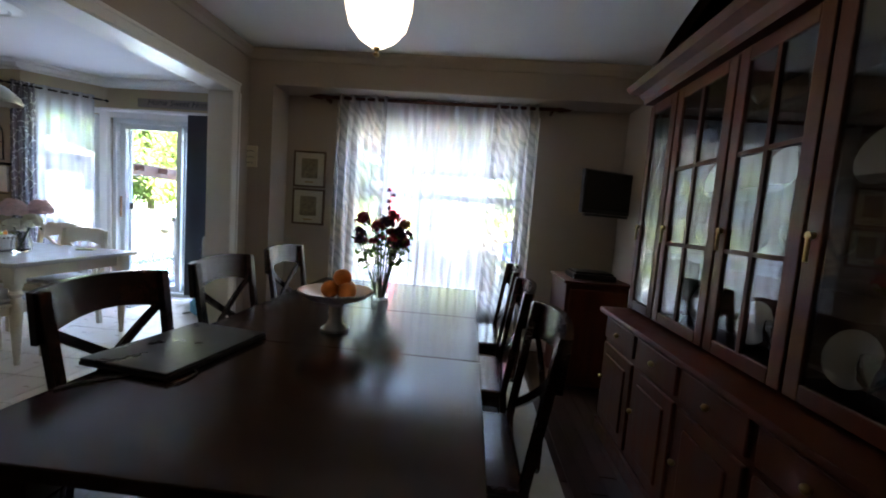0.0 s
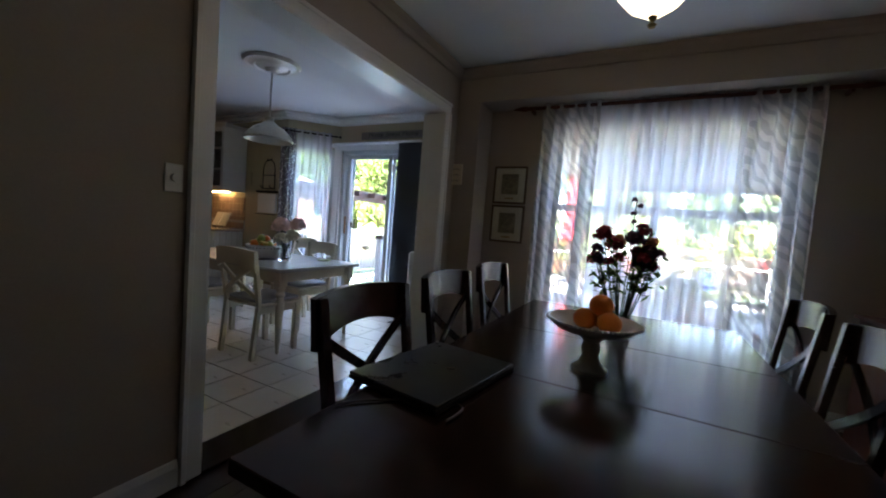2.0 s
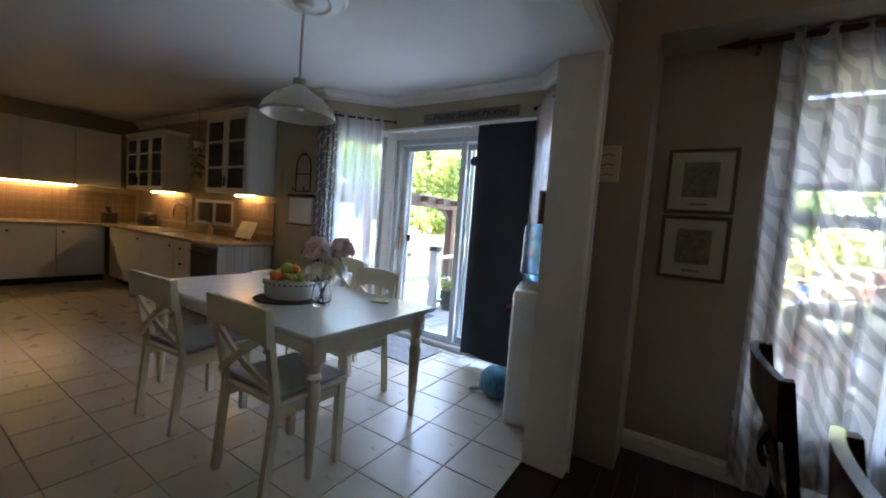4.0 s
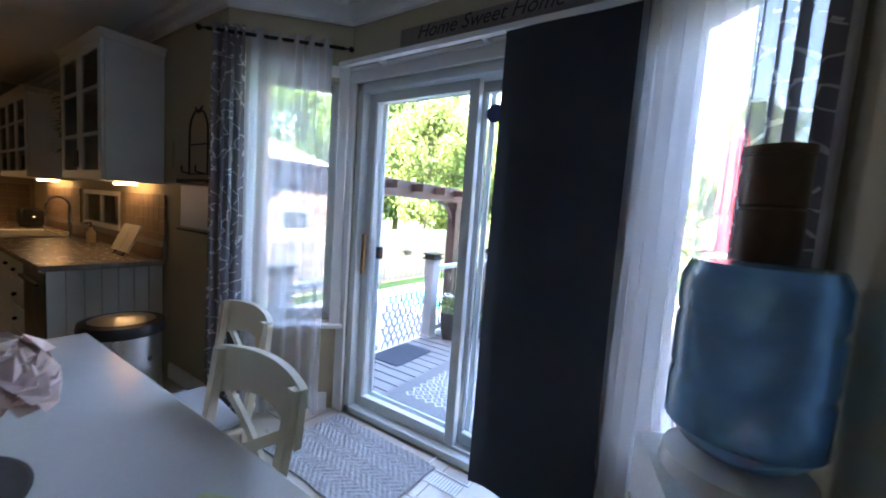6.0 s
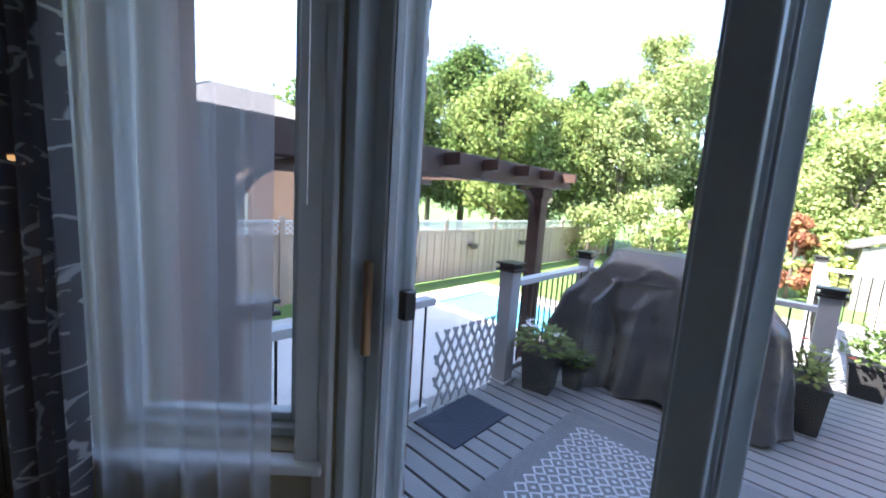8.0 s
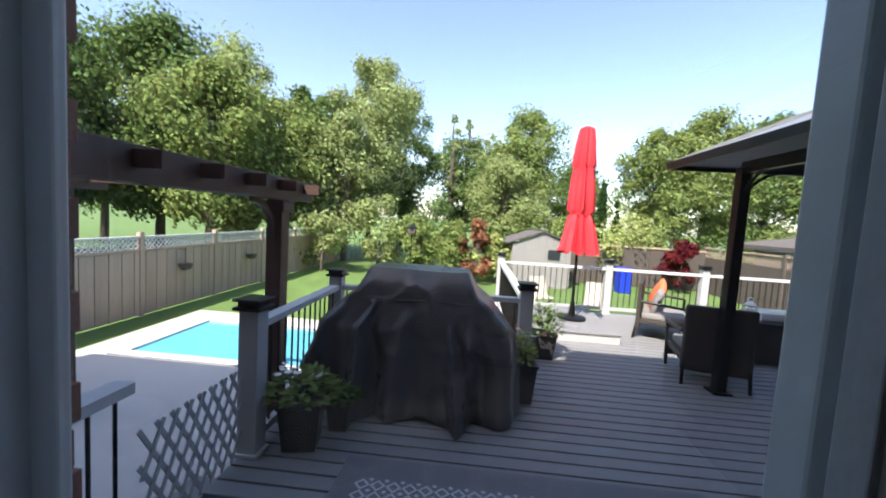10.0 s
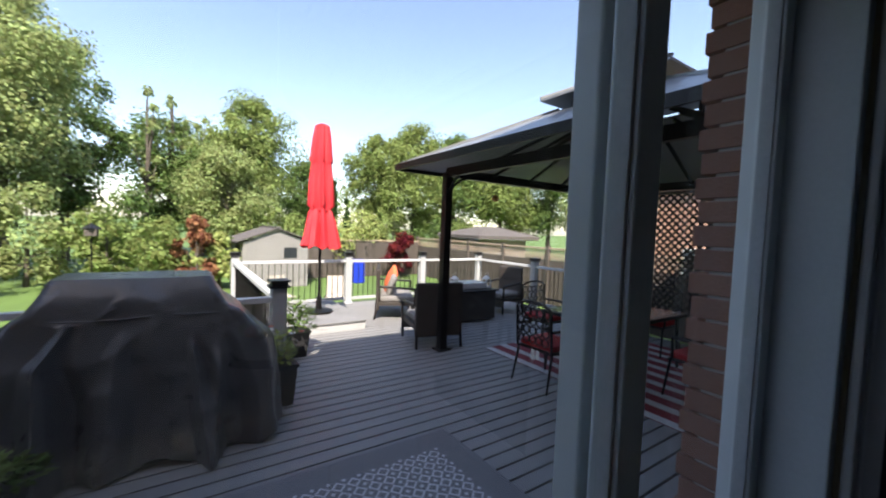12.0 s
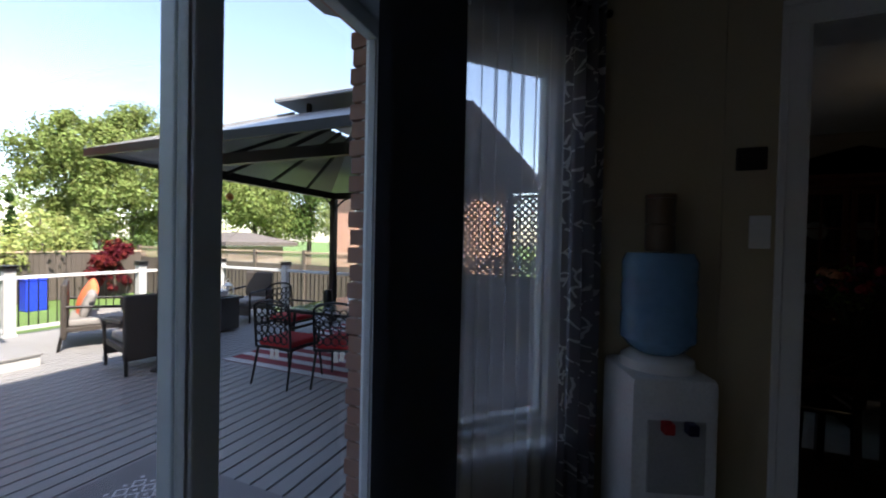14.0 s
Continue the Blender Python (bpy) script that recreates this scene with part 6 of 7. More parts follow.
# gazebo
G0, G1, G2, G3 = -1.18, 2.0, 5.4, 8.9
gz = thing("gazebo", "dark metal gazebo with a grey two-tier roof", "gazebo", pose(0, 0, DZ))
GC = ((G0 + G1) / 2, (G2 + G3) / 2)
for x in (G0, G1):
    for y in (G2, G3):
        p = part("post", box(B(), x - 0.055, y - 0.055, 0, x + 0.055, y + 0.055, 2.50, 0.006), BLACKMETAL, gz)
        part("foot_plate", box(B(), x - 0.10, y - 0.10, 0, x + 0.10, y + 0.10, 0.025, 0.004), BLACKMETAL, p)
        sx, sy = (1 if x == G0 else -1), (1 if y == G2 else -1)
        for dx, dy in ((sx, 0), (0, sy)):
            bm = B()
            prev = None
            for i in range(8):
                a = math.pi / 2 * i / 7
                o = 0.45 * (1 - math.cos(a))
                zz = 2.05 + 0.42 * math.sin(a)
                pt_ = (x + dx * o, y + dy * o, zz)
                if prev:
                    tube(bm, prev, pt_, 0.018, n=8)
                prev = pt_
            part("brace", bm, BLACKMETAL, p)
for a, b in (((G0, G2), (G1, G2)), ((G1, G2), (G1, G3)), ((G1, G3), (G0, G3)), ((G0, G3), (G0, G2))):
    part("beam", bar(B(), (*a, 2.50), (*b, 2.50), 0.07, 0.12), BLACKMETAL, gz)


def hip(bm, x0, y0, x1, y1, z0, cx, cy, k, z1, t=0.03):
    lo = [(x0, y0), (x1, y0), (x1, y1), (x0, y1)]
    hi = [(cx + (x - cx) * k, cy + (y - cy) * k) for x, y in lo]
    a, b = [bm.verts.new((*p, z0)) for p in lo], [bm.verts.new((*p, z1)) for p in hi]
    a2, b2 = [bm.verts.new((*p, z0 - t)) for p in lo], [bm.verts.new((*p, z1 - t)) for p in hi]
    for i in range(4):
        j = (i + 1) % 4
        bm.faces.new((a[i], a[j], b[j], b[i]))
        bm.faces.new((a2[j], a2[i], b2[i], b2[j]))
        bm.faces.new((a2[i], a2[j], a[j], a[i]))
        bm.faces.new((b[i], b[j], b2[j], b2[i]))
    for i in range(4):
        bar(bm, (*lo[i], z0 + 0.01), (*hi[i], z1 + 0.01), 0.05, 0.03)
    return bm


rf = part("roof", hip(B(), G0 - 0.5, G2 - 0.5, G1 + 0.5, G3 + 0.5, 2.60, *GC, 0.30, 3.30), GAZROOF, gz)
part("top_roof", hip(B(), GC[0] - 0.85, GC[1] - 0.8, GC[0] + 0.85, GC[1] + 0.8, 3.42, *GC, 0.03, 3.78), GAZROOF, gz)
bm = B()
for s in (-1, 1):
    for t in (-1, 1):
        bar(bm, (GC[0] + s * 0.55, GC[1] + t * 0.5, 3.22), (GC[0] + s * 0.55, GC[1] + t * 0.5, 3.44), 0.05, 0.05)
part("vent_posts", bm, BLACKMETAL, gz)
part("gutter", moulding(B(), [(G0 - 0.52, G2 - 0.52), (G0 - 0.52, G3 + 0.52), (G1 + 0.52, G3 + 0.52), (G1 + 0.52, G2 - 0.52), (G0 - 0.52, G2 - 0.52)][::-1], [(0, 2.52), (0.03, 2.52), (0.03, 2.61), (0, 2.61)]), BLACKMETAL, gz)
bm = B()
for k in (0.25, 0.5, 0.75):
    for s in (-1, 1):
        bar(bm, (G0 + (G1 - G0) * k, G2 if s < 0 else G3, 2.52), (GC[0] + (k - 0.5) * 0.9, GC[1] + s * 0.4, 3.2), 0.03, 0.04)
        bar(bm, (G0 if s < 0 else G1, G2 + (G3 - G2) * k, 2.52), (GC[0] + s * 0.45, GC[1] + (k - 0.5) * 0.9, 3.2), 0.03, 0.04)
part("rafters", bm, BLACKMETAL, gz)
gl = thing("gazebo_lantern", "small warm lantern hung under the gazebo roof", "lantern", pose(-0.55, 8.6, 1.95))
part("globe", ball(B(), (0, 0, 0), 0.05), mat("amber_globe", (0.6, 0.25, 0.06), 0.3), gl, "", True)
part("hook", tube(B(), (0, 0, 0.05), (0, 0, 0.36), 0.004, n=6), BLACKMETAL, gl)


# patio dining set
def lattice_back(bm, w, z0, z1, y, n=5):
    """A cast back of rings and crossings."""
    for i in range(n):
        for j in range(4):
            cx, cz = -w / 2 + (i + 0.5) * w / n, z0 + (j + 0.5) * (z1 - z0) / 4
            r = w / n * 0.5
            for k in range(8):
                a, b = k * math.pi / 4, (k + 1) * math.pi / 4
                bar(bm, (cx + r * math.cos(a), y, cz + r * math.sin(a)), (cx + r * math.cos(b), y, cz + r * math.sin(b)), 0.012, 0.012, (0, 1, 0))


pch = thing("patio_chair", "black cast metal patio chair with red cushion", "chair", pose(-0.75, 7.35, DZ, 0, 0, -90), "patio dining chairs")
part("seat", box(B(), -0.25, -0.24, 0.40, 0.25, 0.25, 0.425, 0.008), BLACKMETAL, pch)
part("cushion", box(B(), -0.235, -0.225, 0.426, 0.235, 0.235, 0.50, 0.025), REDCUSH, pch, "red seat cushion", True)
bm = B()
lattice_back(bm, 0.46, 0.48, 0.88, -0.27)
part("back_lattice", bm, BLACKMETAL, pch)
bm = B()
prev = None
for i in range(17):
    a = math.pi * i / 16
    p = (-0.25 * math.cos(a), -0.275, 0.86 + 0.09 * math.sin(a))
    if prev:
        tube(bm, prev, p, 0.014, n=8)
    prev = p
for s in (-1, 1):
    tube(bm, (s * 0.25, -0.24, 0.41), (s * 0.25, -0.275, 0.86), 0.014, n=8)
part("back_frame", bm, BLACKMETAL, pch)
for s in (-1, 1):
    bm = tube(B(), (s * 0.25, -0.26, 0.66), (s * 0.27, 0.20, 0.66), 0.016, n=8)
    tube(bm, (s * 0.27, 0.20, 0.66), (s * 0.25, 0.20, 0.41), 0.014, n=8)
    part("armrest", bm, BLACKMETAL, pch)
    part("front_leg", tube(B(), (s * 0.24, 0.22, 0.41), (s * 0.26, 0.27, 0), 0.015, 0.011, 8), BLACKMETAL, pch)
    part("back_leg", tube(B(), (s * 0.24, -0.22, 0.41), (s * 0.26, -0.30, 0), 0.015, 0.011, 8), BLACKMETAL, pch)
bm = box(B(), -0.02, -0.262, 0.30, 0.03, -0.258, 0.42)
box(bm, 0.05, -0.262, 0.32, 0.10, -0.258, 0.42)
part("cushion_tags", bm, PAPER, pch, "white paper cushion tags")
for x, y, r in ((-0.55, 6.72, -75), (0.35, 8.35, 180), (1.65, 7.4, 90), (0.35, 6.2, 0)):
    copy_thing(pch, pose(x, y, DZ, 0, 0, r))
ptb = thing("patio_table", "dark metal patio table with a glass top", "table", pose(0.45, 7.3, DZ))
part("frame", frame_rect(B(), 1.6, 1.05, 0.05, 0.04), BLACKMETAL, ptb, at=pose(0, 0.525, 0.70, 90, 0, 0))
part("glass_top", box(B(), -0.78, -0.51, 0.722, 0.78, 0.51, 0.730), mat("grey_glass_top", (0.20, 0.22, 0.24), 0.08), ptb, "smoked glass top")
for s in (-1, 1):
    for t in (-1, 1):
        part("leg", tube(B(), (s * 0.70, t * 0.44, 0.69), (s * 0.74, t * 0.47, 0), 0.022, 0.018, 10), BLACKMETAL, ptb)
solid("striped_rug", box(B(), -1.3, -1.35, 0, 1.3, 1.35, 0.006), mat("red_rug", (0.22, 0.03, 0.04), 0.95), "red outdoor rug with white stripes under the table", "rug", at=pose(0.72, 7.3, DZ + 0.001))
for i in range(9):
    solid("rug_stripe", box(B(), -1.3 + i * 0.29, -1.35, 0.0065, -1.3 + i * 0.29 + 0.12, 1.35, 0.008), RL, "woven pale stripe of the red rug", "rug", group="rug stripes", at=pose(0.72, 7.3, DZ + 0.001))
for x, y, h, m_, lb in ((0.05, 7.45, 0.22, BLACKMETAL, "black metal candle lantern on the patio table"), (0.16, 7.12, 0.13, PORCELAIN, "white round candle jar on the patio table")):
    cj = thing("candle_jar", lb, "candle jar", pose(x, y, DZ + 0.731))
    part("jar", lathe(B(), [(0, 0), (0.055, 0), (0.06, h * 0.2), (0.06, h * 0.85), (0.05, h), (0.044, h), (0.05, h * 0.8), (0.05, 0.01), (0, 0.01)], n=20), m_, cj, "", True)
    part("candle", tube(B(), (0, 0, 0.011), (0, 0, h * 0.55), 0.03, n=14), CREAM, cj, "cream wax candle", True)
pot = thing("table_planter", "dark candle pot on the patio table", "pot", pose(0.30, 7.2, DZ + 0.731))
part("pot", lathe(B(), [(0, 0), (0.06, 0), (0.065, 0.16), (0.055, 0.16), (0.05, 0.02), (0, 0.02)], n=20), BLACK, pot, "", True)


def lounge_chair(name, label, m, w, seat, pillows=()):
    c = thing(name, label, "armchair", m)
    part("back", box(B(), -w / 2, -0.36, 0.16, w / 2, -0.29, 0.94, 0.03), WICKER, c)
    part("seat_frame", box(B(), -w / 2, -0.30, 0.26, w / 2, 0.34, 0.33, 0.01), WICKER, c)
    part("skirt", box(B(), -w / 2, 0.325, 0.14, w / 2, 0.345, 0.26), WICKER, c)
    part("cushion", box(B(), -w / 2 + 0.05, -0.28, 0.331, w / 2 - 0.05, 0.34, 0.43, 0.03), seat, c, "grey seat cushion", True)
    for s in (-1, 1):
        bm = tube(B(), (s * w / 2, -0.30, 0.62), (s * (w / 2 + 0.02), 0.36, 0.58), 0.022, n=10)
        tube(bm, (s * (w / 2 + 0.02), 0.36, 0.58), (s * w / 2, 0.33, 0.0), 0.02, n=10)
        part("armrest", bm, BLACKMETAL, c)
        part("back_leg", tube(B(), (s * (w / 2 - 0.03), -0.33, 0.30), (s * (w / 2 - 0.02), -0.38, 0), 0.02, n=8), BLACKMETAL, c)
    return c


def pillow(m, material, label, s=0.42):
    bm = box(B(), -s / 2, -0.06, -s / 2, s / 2, 0.06, s / 2, 0.03)
    for v in bm.verts:
        k = max(abs(v.co.x), abs(v.co.z)) / (s / 2)
        v.co.y *= 1.25 - 0.9 * k ** 3
    bmesh.ops.subdivide_edges(bm, edges=bm.edges[:], cuts=2, use_grid_fill=True, smooth=0.6)
    return solid("throw_pillow", bm, material, label, "pillow", smooth=True, at=m)


lounge_chair("wicker_armchair", "dark wicker armchair with its back to the house", pose(-1.08, 9.34, DZ, 0, 0, -14), 0.72, GREYCUSH)
lounge_chair("wicker_loveseat", "dark wicker loveseat with grey cushions by the rail", pose(-0.75, 11.25, DZ, 0, 0, -115), 1.10, GREYCUSH)
pillow(pose(-0.90, 11.10, DZ + 0.61, -18, 8, -115), GREYCUSH, "grey throw pillow on the wicker loveseat", 0.36)
pillow(pose(-0.76, 11.42, DZ + 0.66, -22, 25, -112), ORANGECUSH, "coral orange throw pillow on the wicker loveseat", 0.46)
lounge_chair("wicker_armchair", "dark wicker armchair beside the fire table", pose(1.5, 10.6, DZ, 0, 0, 100), 0.62, GREYCUSH)
ft = thing("fire_table", "low dark fire table with a white cover", "table", pose(0.35, 10.3, DZ))
part("body", box(B(), -0.45, -0.30, 0.03, 0.45, 0.30, 0.56, 0.01), WICKER, ft)
part("top", box(B(), -0.50, -0.35, 0.561, 0.50, 0.35, 0.60, 0.008), BLACK, ft)
part("cover", box(B(), -0.30, -0.20, 0.601, 0.30, 0.20, 0.72, 0.02), PORCELAIN, ft, "white box cover")


def lantern(x, y, z, label):
    c = thing("lantern", label, "lantern", pose(x, y, z), "white lanterns")
    part("base", box(B(), -0.07, -0.07, 0, 0.07, 0.07, 0.02), PORCELAIN, c)
    for s in (-1, 1):
        for t in (-1, 1):
            part("upright", box(B(), s * 0.06 - 0.008, t * 0.06 - 0.008, 0.02, s * 0.06 + 0.008, t * 0.06 + 0.008, 0.17), PORCELAIN, c)
    part("roof", lathe(B(), [(0.10, 0.17), (0.10, 0.18), (0.03, 0.23), (0, 0.23)], n=4), PORCELAIN, c)
    bm = B()
    prev = (-0.04, 0, 0.22)
    for i in range(9):
        a = math.pi * (1 - i / 8)
        p = (0.04 * math.cos(a), 0, 0.23 + 0.06 * math.sin(a))
        tube(bm, prev, p, 0.004, n=6)
        prev = p
    part("ring", bm, PORCELAIN, c)


lantern(0.05, 10.35, DZ + 0.605, "white metal lantern on the fire table")
lantern(0.72, 10.2, DZ + 0.605, "white metal lantern on the fire table")

# pergola
pg = thing("pergola", "dark brown stained wooden pergola beside the deck", "pergola", pose(-6.02, 0, 0))
for y in (4.75, 8.22):
    p = part("post", box(B(), -0.08, y - 0.08, GZ, 0.08, y + 0.08, 1.62, 0.008), PERGOLA, pg)
    part("capital", box(B(), -0.11, y - 0.11, 1.50, 0.11, y + 0.11, 1.60, 0.01), PERGOLA, p)
    bm = B()
    prev = None
    for i in range(8):
        a = math.pi / 2 * i / 7
        q = (0.0, y + (-1 if y > 6 else 1) * (0.06 + 0.42 * (1 - math.cos(a))), 1.18 + 0.42 * math.sin(a))
        if prev:
            bar(bm, prev, q, 0.05, 0.04, (1, 0, 0))
        prev = q
    part("curved_brace", bm, PERGOLA, p)
for x in (-0.10, 0.10):
    part("beam", box(B(), x - 0.025, 4.1, 1.62, x + 0.025, 8.75, 1.83, 0.006), PERGOLA, pg)
for i in range(9):
    y = 4.35 + i * 0.52
    part("rafter", box(B(), -2.6, y - 0.02, 1.70, 0.30, y + 0.02, 1.80), PERGOLA, pg)
part("far_beam", box(B(), -2.45, 4.1, 1.62, -2.40, 8.75, 1.83), PERGOLA, pg)
for y in (4.75, 8.22):
    part("post", box(B(), -2.5, y - 0.08, GZ, -2.34, y + 0.08, 1.62, 0.008), PERGOLA, pg)

# fences
fence = thing("garden_fence", "brown board fence with a pale lattice top", "fence", pose(-11.2, 0, GZ), "garden fences")
me_b = make(box(B(), -0.012, -0.068, 0.03, 0.012, 0.068, 1.42, 0.003), "board", FENCE)
for i in range(135):
    piece("board", me_b, fence, pose(0.012 * (i % 2), 5.0 + i * 0.145, 0))
for i in range(9):
    part("post", box(B(), -0.05, 5.0 + i * 2.4 - 0.05, 0, 0.05, 5.0 + i * 2.4 + 0.05, 1.85, 0.006), FENCE, fence)
part("rail", box(B(), -0.03, 5, 1.43, 0.03, 24.5, 1.48), FENCE, fence)
part("cap_rail", box(B(), -0.045, 5, 1.72, 0.045, 24.5, 1.76), RAILWHITE, fence)


def lattice(bm, L, h, step=0.09, w=0.022, along="y"):
    n = int((L + h) / step)
    for i in range(n):
        for s in (0, 1):
            a0 = i * step - h
            pa, pb = (a0, 0.0), (a0 + h, h)
            if s:
                pa, pb = (a0, h), (a0 + h, 0.0)
            (u0, z0), (u1, z1) = pa, pb
            if u1 <= 0 or u0 >= L:
                continue
            if u0 < 0:
                z0 += (z1 - z0) * (-u0 / (u1 - u0))
                u0 = 0
            if u1 > L:
                z1 = z0 + (z1 - z0) * ((L - u0) / (u1 - u0))
                u1 = L
            if along == "y":
                bar(bm, (0.006 * s, u0, z0), (0.006 * s, u1, z1), w, 0.005, (1, 0, 0))
            else:
                bar(bm, (u0, 0.006 * s, z0), (u1, 0.006 * s, z1), w, 0.005, (0, 1, 0))
    return bm


tagged(part("lattice", lattice(B(), 19.4, 0.24, 0.12, 0.03), RAILWHITE, fence, "pale lattice strip", at=pose(0, 5, 1.48)), kind="stuff")
fe = thing("garden_fence", "dark board fence with a lattice top", "fence", pose(6.2, 0, GZ), "garden fences")
bm = B()
for i in range(120):
    box(bm, -0.012, 4.4 + i * 0.15, 0.03, 0.012, 4.4 + i * 0.15 + 0.142, 1.55)
tagged(part("boards", bm, FENCEDARK, fe), kind="stuff")
for i in range(9):
    part("post", box(B(), -0.06, 4.4 + i * 2.25 - 0.06, 0, 0.06, 4.4 + i * 2.25 + 0.06, 2.05), FENCEDARK, fe)
tagged(part("lattice", lattice(B(), 18, 0.36, 0.12, 0.03), FENCE, fe, "lattice strip", at=pose(0, 4.4, 1.57)), kind="stuff")
part("cap_rail", box(B(), -0.05, 4.4, 1.94, 0.05, 22.4, 1.99), FENCE, fe)
fn = thing("garden_fence", "dark board fence at the far end of the garden", "fence", pose(0, 22.3, GZ), "garden fences")
bm = B()
for i in range(44):
    box(bm, 0.2 + i * 0.15 - 0.4, -0.012, 0.03, 0.2 + i * 0.15 - 0.258, 0.012, 1.75)
tagged(part("boards", bm, FENCEDARK, fn), kind="stuff")
part("cap_rail", box(B(), -0.3, -0.05, 1.76, 6.2, 0.05, 1.82), FENCE, fn)
cf = thing("chain_fence", "thin grey metal fence behind the lawn", "fence", pose(-11.2, 24.6, GZ))
bm = B()
for i in range(40):
    tube(bm, (i * 0.27, 0, 0), (i * 0.27, 0, 1.2), 0.012, n=5)
for z in (0.15, 0.65, 1.2):
    tube(bm, (0, 0, z), (10.6, 0, z), 0.015, n=5)
part("bars", bm, STEEL, cf)
ps = thing("privacy_screen", "dark lattice privacy screen at the edge of the deck", "screen", pose(2.62, 4.5, DZ))
tagged(part("lattice", lattice(B(), 3.9, 2.0, 0.125, 0.040), BLACKMETAL, ps, at=pose(0, 0, 0.45)), kind="stuff")
part("lower_panel", box(B(), -0.02, 0, 0, 0.02, 3.9, 0.44), FENCEDARK, ps)
for y in (0, 1.95, 3.9):
    part("post", box(B(), -0.05, y - 0.05, 0, 0.05, y + 0.05, 2.55), FENCEDARK, ps)
part("cap_rail", box(B(), -0.05, 0, 2.45, 0.05, 3.9, 2.5), FENCEDARK, ps)

# garden shed
sh = thing("garden_shed", "grey boarded garden shed with a pitched roof", "shed", pose(-1.4, 21.0, GZ, 0, 0, 8))
bm = B()
for i in range(16):
    box(bm, -1.2 + i * 0.15, -0.9, 0, -1.2 + i * 0.15 + 0.142, -0.87, 1.75 + 0.5 * (1 - abs(-1.2 + i * 0.15 + 0.07) / 1.2))
part("front_boards", bm, SHEDWALL, sh)
part("body", box(B(), -1.2, -0.86, 0, 1.2, 0.9, 1.75), SHEDWALL, sh)
bm = B()
for s in (-1, 1):
    bar(bm, (s * 0.68, -1.0, 2.02), (s * 0.68, 1.0, 2.02), 1.55, 0.05)
    vs = list(bm.verts)[-8:]
    for v in vs:
        v.co.z = 2.34 - abs(v.co.x) * 0.42 + (0.05 if v.co.z > 2.02 else 0)
part("roof", bm, ROOFING, sh)
part("window", box(B(), 0.25, -0.92, 1.15, 0.75, -0.901, 1.55), mat("dark_shed_window", (0.03, 0.035, 0.04), 0.15), sh, "dark window")
part("door", box(B(), -0.65, -0.92, 0.05, 0.0, -0.901, 1.65, 0.005), SHEDWALL, sh)
bb = thing("recycling_bin", "blue plastic bin by the back fence", "bin", pose(2.1, 20.5, GZ))
part("body", box(B(), -0.25, -0.25, 0, 0.25, 0.25, 0.95, 0.03), BLUEBIN, bb)
part("lid", box(B(), -0.28, -0.28, 0.951, 0.28, 0.28, 1.02, 0.02), BLUEBIN, bb)
gc = thing("lawn_chair", "pale sling garden chair on the lawn", "chair", pose(-0.6, 15.3, GZ, 0, 0, 160), "lawn chairs")
SLING = mat("tan_sling", (0.42, 0.38, 0.32), 0.8)
part("seat", box(B(), -0.26, -0.22, 0.42, 0.26, 0.24, 0.44), SLING, gc)
part("back", bar(B(), (0, -0.22, 0.44), (0, -0.42, 0.98), 0.02, 0.52, (1, 0, 0)), SLING, gc)
for s in (-1, 1):
    part("leg", tube(tube(B(), (s * 0.27, 0.25, 0), (s * 0.27, -0.1, 0.44), 0.015, n=6), (s * 0.27, -0.3, 0), (s * 0.27, 0.1, 0.44), 0.015, n=6), BLACKMETAL, gc)
copy_thing(gc, pose(-1.9, 15.8, GZ, 0, 0, 200))
copy_thing(gc, pose(-2.7, 14.6, GZ, 0, 0, 120))


# neighbouring houses
def house(name, label, m, w, d, h, rh, wallm, wins):
    hs = thing(name, label, "house", m)
    wl_ = part("wall", box(B(), -w / 2, -d / 2, 0, w / 2, d / 2, h), wallm, hs)
    bm = hip(B(), -w / 2 - 0.5, -d / 2 - 0.5, w / 2 + 0.5, d / 2 + 0.5, h + 0.15, 0, 0, 0.18, h + rh, 0.15)
    part("roof", bm, ROOFING, hs)
    part("fascia", box(B(), -w / 2 - 0.45, -d / 2 - 0.45, h - 0.05, w / 2 + 0.45, d / 2 + 0.45, h + 0.02), VINYL, hs)
    for x, z, side in wins:
        if side == "s":
            wn_ = part("window", box(B(), x - 0.6, -d / 2 - 0.06, z, x + 0.6, -d / 2 - 0.001, z + 1.2), VINYL, hs)
            part("pane", box(B(), x - 0.52, -d / 2 - 0.075, z + 0.08, x + 0.52, -d / 2 - 0.061, z + 1.12), mat("far_window", (0.04, 0.05, 0.06), 0.08), wn_)
        else:
            wn_ = part("window", box(B(), w / 2 + 0.001 if side == "e" else -w / 2 - 0.06, x - 0.6, z, w / 2 + 0.06 if side == "e" else -w / 2 - 0.001, x + 0.6, z + 1.2), VINYL, hs)
            part("pane", box(B(), w / 2 + 0.061 if side == "e" else -w / 2 - 0.075, x - 0.52, z + 0.08, w / 2 + 0.075 if side == "e" else -w / 2 - 0.061, x + 0.52, z + 1.12), mat("far_window", (0.04, 0.05, 0.06), 0.08), wn_)
    return hs


